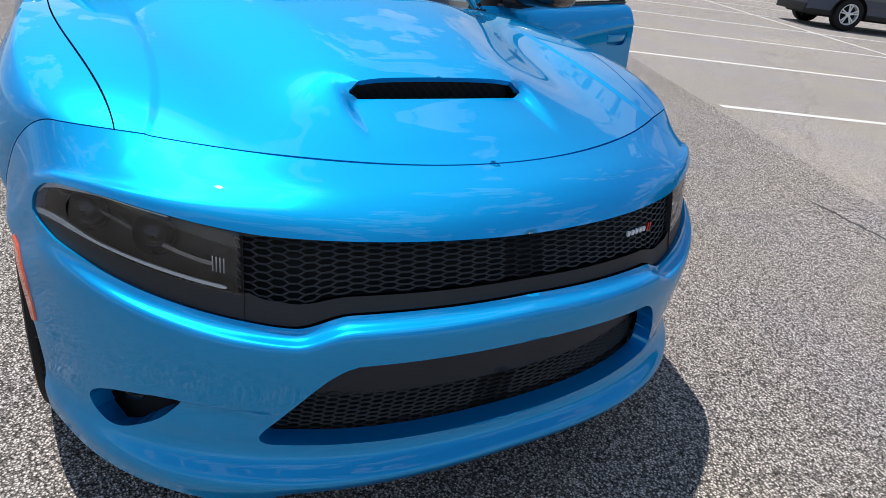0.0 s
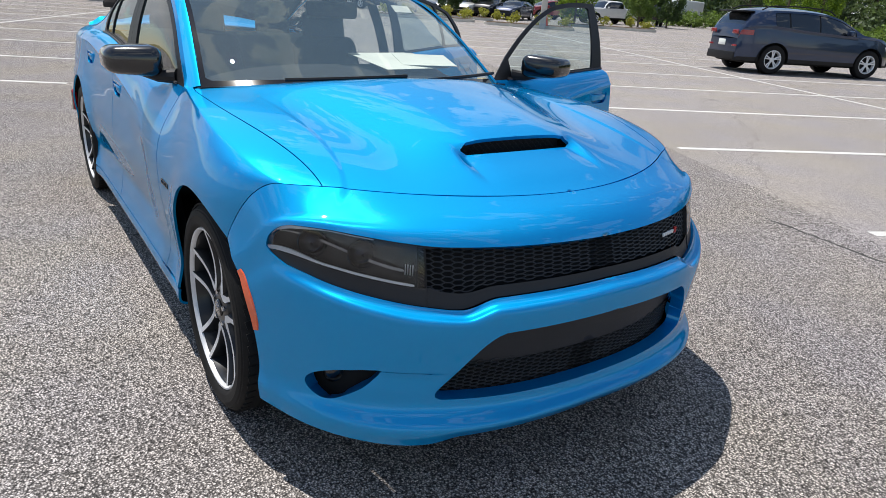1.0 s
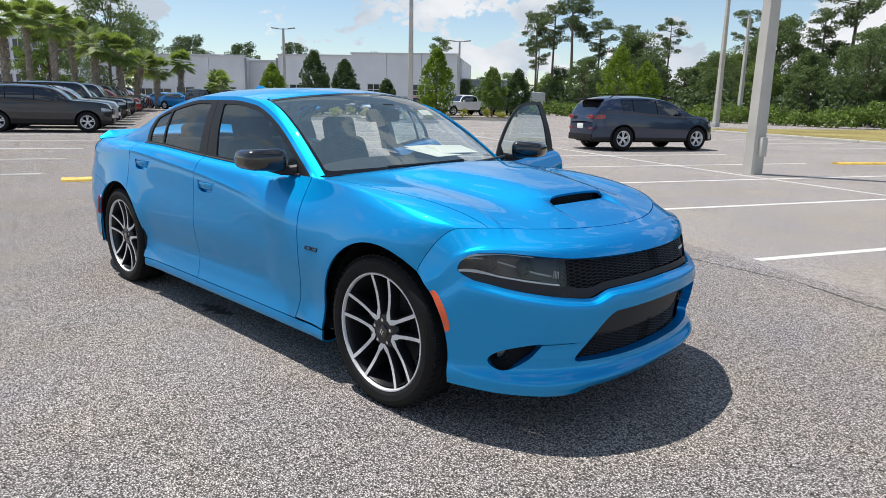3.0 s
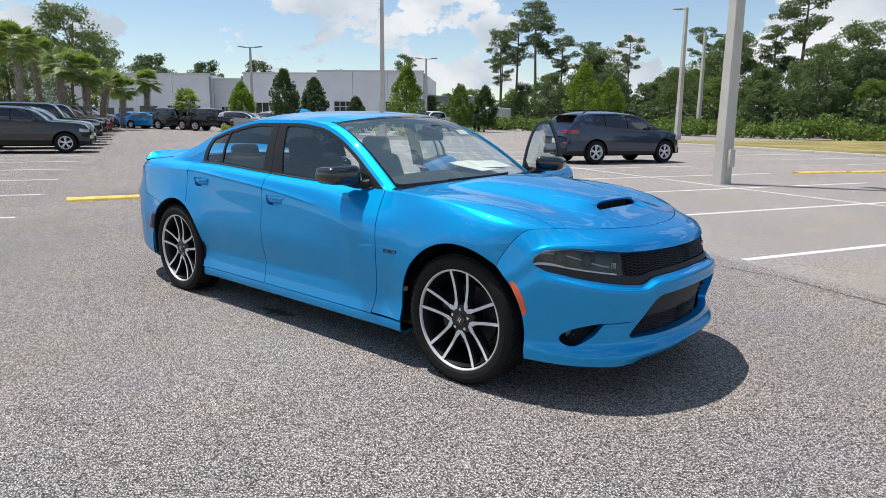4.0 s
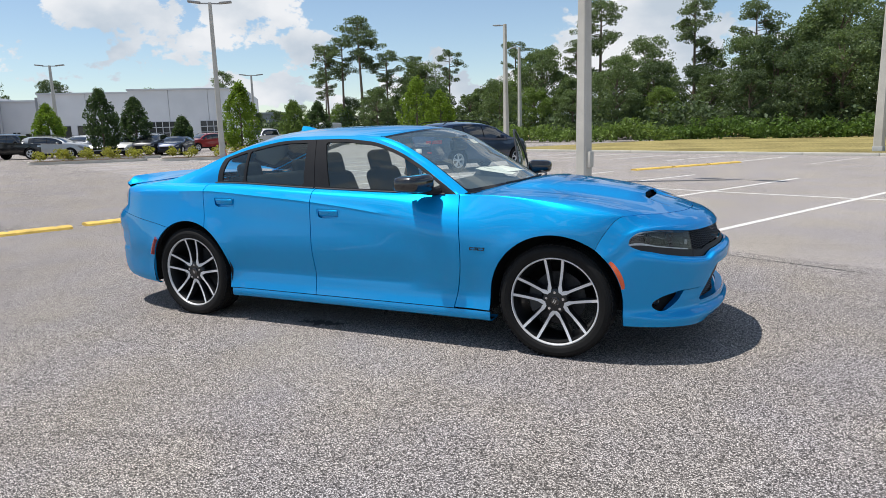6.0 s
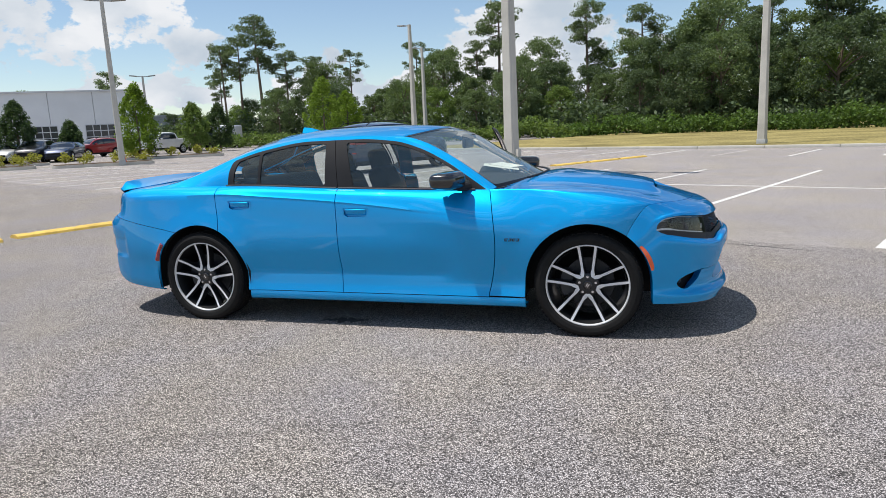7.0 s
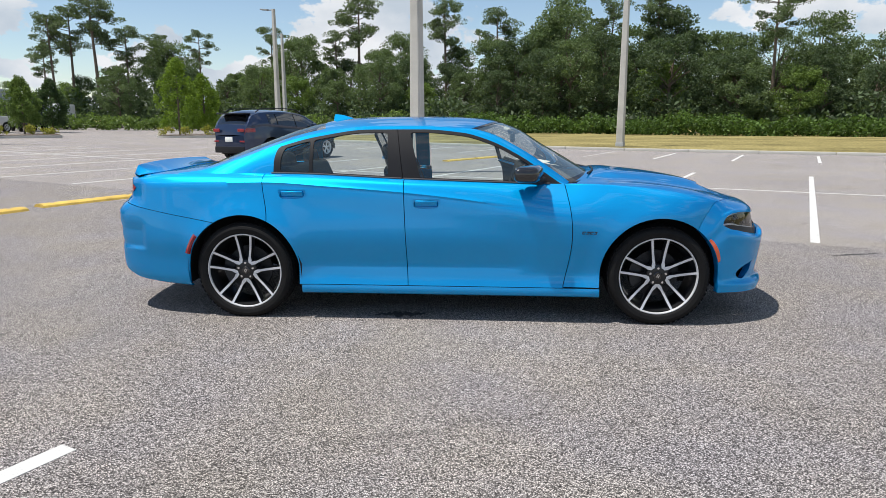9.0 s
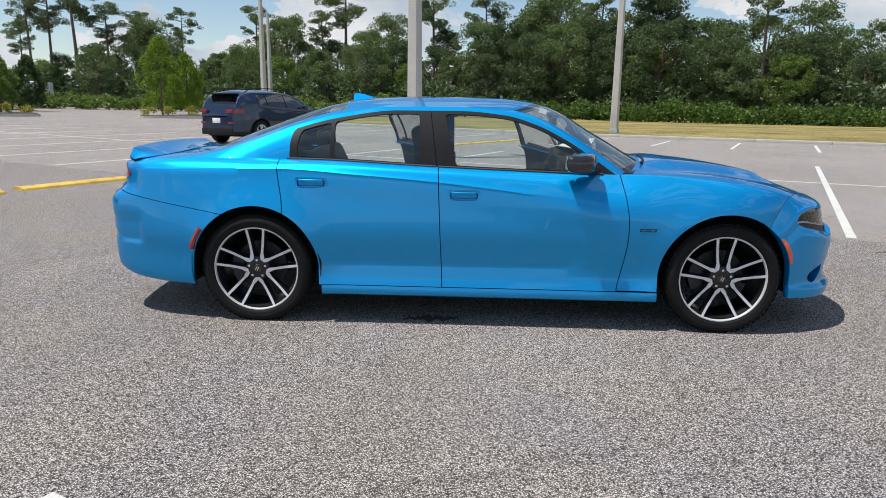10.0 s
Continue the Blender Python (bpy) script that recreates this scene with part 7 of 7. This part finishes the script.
def palm(x, y, h, seed, crown=1.7, n=30):
    rng = np.random.default_rng(seed)
    ob = base("palm_tree", pose(x, y, gz(x, y), 0, 0, 37 * seed % 360), "cabbage palm with a shaggy trunk and drooping fan fronds", "palm", "palms")
    bm = bmesh.new()
    lean = rng.normal(size=2) * 0.15
    tube(bm, [(0, 0, -0.2), (lean[0] * 0.3, lean[1] * 0.3, h * 0.5), (lean[0], lean[1], h)], [0.24, 0.20, 0.23], 12)
    for i in range(60):
        z = h * (0.35 + 0.65 * i / 60)
        a = i * 2.4
        c = Vector((lean[0] * z / h + 0.21 * math.cos(a), lean[1] * z / h + 0.21 * math.sin(a), z))
        cyl(bm, c, c + Vector((0.10 * math.cos(a), 0.10 * math.sin(a), 0.26)), 0.045, 0.02, 5)
    part("trunk", bm, M_PALMTRUNK, ob)
    verts, faces = [], []
    for i in range(n):
        a, e = rng.uniform(0, 2 * math.pi), rng.uniform(-0.7, 1.25)
        d = Vector((math.cos(a) * math.cos(e), math.sin(a) * math.cos(e), math.sin(e)))
        side = Vector((-math.sin(a), math.cos(a), 0))
        root = Vector((lean[0], lean[1], h + 0.05))
        stem = root + d * crown * rng.uniform(0.45, 0.60)
        nrm = d.cross(side)
        k = len(verts)
        verts += [root + side * 0.015, root - side * 0.015, stem - side * 0.015, stem + side * 0.015]
        faces.append((k, k + 1, k + 2, k + 3))
        for j in range(17):
            t = radians(-88 + 176 * j / 16)
            ln = crown * 0.62 * (0.75 + 0.25 * math.cos(t))
            tip = stem + (d * math.cos(t) + side * math.sin(t)) * ln
            tip.z -= 0.30 * ln * (0.4 + 0.6 * abs(math.sin(t)))
            mid = stem + (d * math.cos(t) + side * math.sin(t)) * ln * 0.55 + Vector((0, 0, 0.02))
            wv = (d * -math.sin(t) + side * math.cos(t)) * 0.075
            k = len(verts)
            verts += [stem, mid - wv, tip, mid + wv]
            faces.append((k, k + 1, k + 2, k + 3))
    me = bpy.data.meshes.new("crown")
    me.from_pydata([tuple(v) for v in verts], [], faces)
    me.materials.append(L_PALM)
    cr = new("crown", me)
    cr.parent = ob
    return ob


def from_eye(eye, bearing, d):
    """The place at a bearing (degrees left of +y) and distance from a point."""
    return eye[0] - d * math.sin(radians(bearing)), eye[1] + d * math.cos(radians(bearing))


E45, E32 = (3.5, -3.9), (3.77, -3.0)
for i, (b, d, h, w, lf) in enumerate(((57.2, 60, 4.0, 2.4, 0), (53.8, 54.6, 4.9, 2.6, 1), (51.4, 58, 4.5, 2.5, 1), (43.7, 52, 5.2, 3.0, 0), (39.2, 62, 4.3, 2.8, 2), (37.2, 66, 4.4, 3.0, 1), (29.0, 57, 5.9, 3.6, 0), (26.9, 60, 4.9, 3.0, 0), (61.5, 66, 3.4, 2.0, 1), (48.0, 60, 3.0, 1.6, 1))):
    x, y = from_eye(E45, b, d)
    cone_tree(x, y, h, w, (L_CONE, L_CONE2, L_LIGHT)[lf], 100 + i, ("bright green conical landscape tree", "dark green conical landscape tree", "yellow-green rounded landscape tree")[lf] + " in a planted island")
for i, (b, d, h) in enumerate(((76.6, 54, 5.6), (75.2, 58, 6.4), (73.6, 52, 5.6), (72.3, 60, 5.6), (71.0, 56, 4.6), (69.3, 57, 4.2), (68.4, 60, 3.4), (66.9, 66, 3.3), (65.2, 68, 4.0), (62.2, 62, 2.2), (79.0, 50, 5.4), (80.8, 44, 4.4), (77.8, 62, 6.2))):
    x, y = from_eye(E32, b, d)
    palm(x, y, h, 7 + i, 1.35 if i in (7, 8, 9) else 1.55)

# woodland: a few grown trees, repeated with their own turn and size
OAKS = [broad_tree(300 + i, h, w, lf, 0.06) for i, (h, w, lf) in enumerate(((12.5, 9.0, L_OAK), (11.0, 8.5, L_OAK2), (13.5, 9.5, L_OAK), (10.0, 8.0, L_LIGHT), (12.0, 7.5, L_OAK2), (9.0, 7.0, L_OAK)))]
PINES = [pine_tree(400 + i, h, w=w) for i, (h, w) in enumerate(((17.5, 6.5), (16.0, 5.5), (18.5, 7.0), (15.0, 5.0)))]
rng = np.random.default_rng(5)


def place(src, x, y, k, yaw):
    ob = copy_thing(src, pose(x, y, gz(x, y) + 0.1, 0, 0, yaw))
    ob.scale = (k, k, k * float(rng.uniform(0.92, 1.08)))
    return ob


WOOD = (0.2, -5.6)
CANOPY = key((-54, -34, -26, -17, -12, -6, -3, 1, 8, 20, 29, 33, 36, 47), (0.88, 0.85, 0.84, 1.08, 1.16, 1.12, 0.94, 0.80, 0.84, 0.86, 0.78, 0.62, 0.46, 0.42))
b = -52.0
while b < 47:
    for d, hk in ((74, 0.72), (82, 0.92), (91, 1.0)):
        bb = b + float(rng.normal()) * 1.0
        x, y = from_eye(WOOD, bb, d + float(rng.normal()) * 2.0 + max(0, b - 12) * 0.85)
        place(OAKS[int(rng.integers(0, 6))], x, y, hk * float(rng.uniform(0.84, 1.10)) * CANOPY(bb), float(rng.uniform(0, 360)))
    b += 2.8
# bearing, distance, height of the pines that stand out above the canopy
for b, d, h in ((33.6, 90, 12.8), (32.4, 92, 13.2), (30.7, 90, 15.0), (28.7, 92, 12.6), (26.2, 95, 12.2), (23.5, 96, 11.8), (10.9, 88, 16.4), (12.6, 90, 12.8), (3.6, 88, 15.6), (-0.8, 88, 15.4), (-9.5, 86, 14.6), (-13.5, 86, 14.8), (-22.0, 74, 15.8), (-31.5, 80, 11.5), (-40, 84, 14.0), (18, 96, 12.8)):
    x, y = from_eye(WOOD, b, d)
    q = int(rng.integers(0, 4))
    place(PINES[q], x, y, h / (17.5, 16.0, 18.5, 15.0)[q], float(rng.uniform(0, 360)))
for b, d, k in ((56, 140, 0.85), (60, 140, 0.8), (64, 142, 0.9), (50, 135, 0.85), (53, 138, 0.75), (68, 140, 1.0), (72, 138, 0.8)):
    x, y = from_eye(E45, b, d)
    place(OAKS[int(rng.integers(0, 6))], x, y, k * 1.15, float(rng.uniform(0, 360)))
for b, d, k in ((44, 118, 0.72), (69.5, 135, 0.85), (36, 120, 0.7)):
    x, y = from_eye(E45, b, d)
    place(PINES[int(rng.integers(0, 4))], x, y, k, float(rng.uniform(0, 360)))
for b in range(70, 92, 4):
    x, y = from_eye(E32, b, 75 + 6 * (b % 3))
    place((OAKS + PINES)[int(rng.integers(0, 10))], x, y, 0.85, float(rng.uniform(0, 360)))
for src in OAKS + PINES:
    for ch in list(src.children_recursive) + [src]:
        bpy.data.objects.remove(ch)


def thicket(name, label, b0, b1, dist, height, depth, leaf, n, size, seed, kind="stuff", eye=WOOD, category="hedge"):
    """A long run of undergrowth made of loose leaves."""
    r = np.random.default_rng(seed)
    clumps = []
    for i in range(n):
        bb = b0 + (b1 - b0) * (i + r.uniform(0, 1)) / n
        x, y = from_eye(eye, bb, dist(bb) + r.uniform(-depth, depth))
        hh = height * r.uniform(0.55, 1.0) * (0.78 + 0.40 * noise.noise(Vector((bb * 0.45, seed, 0.5))))
        for q in range(3):
            k = r.uniform(0.35, 0.75) * height * 0.42
            clumps.append(((x + r.normal() * 0.5, y + r.normal() * 0.5, gz(x, y) + 0.1 + hh * r.uniform(0.15, 0.85)), (k * 1.3, k * 1.3, k), 46))
    me = leaf_mesh(r, clumps, size)
    me.materials.append(leaf)
    return tagged(new(name, me), label, category, kind=kind)


thicket("hedge", "dense green hedge along the lawn's far side", 6, -54, lambda b: 67, 2.5, 1.1, L_HEDGE, 230, 0.15, 21)
thicket("undergrowth", "dark tangled undergrowth below the woodland", 47, -54, lambda b: 74 + max(0, b - 12) * 0.85, 5.0, 3.0, L_OAK2, 260, 0.24, 22, category="undergrowth")
thicket("undergrowth", "bright green bushes at the woodland's edge", 46, 5, lambda b: 64 + max(0, b - 8) * 0.5, 2.2, 1.5, L_LIGHT, 130, 0.15, 23, category="undergrowth")


def island(eye, b0, b1, d, label, seed, leaf=L_YELLOW, rows=1, h=0.8):
    """A kerbed bed of mulch with low shrubs."""
    p, q = Vector((*from_eye(eye, b0, d), 0)), Vector((*from_eye(eye, b1, d), 0))
    c = (p + q) / 2
    ln = (q - p).length
    yaw = math.degrees(math.atan2((q - p).y, (q - p).x))
    ob = base("planted_island", pose(c.x, c.y, gz(c.x, c.y), 0, 0, yaw), label, "planted island", "planted islands")
    outline = [(ln / 2 * math.copysign(abs(math.cos(t)) ** 0.35, math.cos(t)), 1.5 * math.copysign(abs(math.sin(t)) ** 0.5, math.sin(t))) for t in lin(0, 2 * math.pi, 48)[:-1]]
    bm = bmesh.new()
    prism(bm, outline, -0.1, 0.15)
    part("kerb", bm, M_CONCRETE, ob, smooth=False)
    bm = bmesh.new()
    prism(bm, [(x * 0.97, y * 0.88) for x, y in outline], 0.1, 0.17)
    part("mulch", bm, M_SOIL, ob, smooth=False)
    r = np.random.default_rng(seed)
    n = max(2, int(ln / 1.15))
    for i in range(n):
        clumps = []
        cx, cy = -ln / 2 + ln * (i + 0.5) / n + r.normal() * 0.12, r.normal() * 0.4
        for k in range(14):
            a, rr = r.uniform(0, 6.28), r.uniform(0, 0.45)
            clumps.append(((cx + rr * math.cos(a), cy + rr * math.sin(a), 0.2 + h * 0.75 * r.uniform(0.15, 1) * (1 - rr * 0.7)), (0.20, 0.20, 0.15), 26))
        me = leaf_mesh(r, clumps, 0.06)
        me.materials.append(leaf)
        s = new("shrub", me)
        s.parent = ob
    return ob


island(E45, 57.5, 50.0, 51, "kerbed mulch island with yellow-green shrubs", 31)
island((2.26, -5.12), 57, 49, 45.5, "kerbed mulch island with yellow-green shrubs", 32)
island((2.26, -5.12), 48, 41, 44, "kerbed mulch island with yellow-green shrubs", 33)
island((0.25, -5.64), 27, 21, 51, "kerbed mulch island with yellow-green shrubs", 34)
island((0.25, -5.64), 41, 33.5, 52, "kerbed mulch island with low shrubs", 35)
# traffic cone
bm = bmesh.new()
lathe(bm, [(0.16, 0.03), (0.15, 0.04), (0.03, 0.70), (0.001, 0.71)], 20)
box(bm, 0, 0, 0.015, 0.38, 0.38, 0.03, bevel=0.006)
x, y = from_eye((2.26, -5.12), 43.1, 43)
cone = tagged(link("traffic_cone", bm, mat("cone_orange", (0.75, 0.10, 0.03), 0.5, vary=0.1)), "orange traffic cone beside the planted island", "cone")
cone.matrix_world = pose(x, y, gz(x, y) + 0.02)
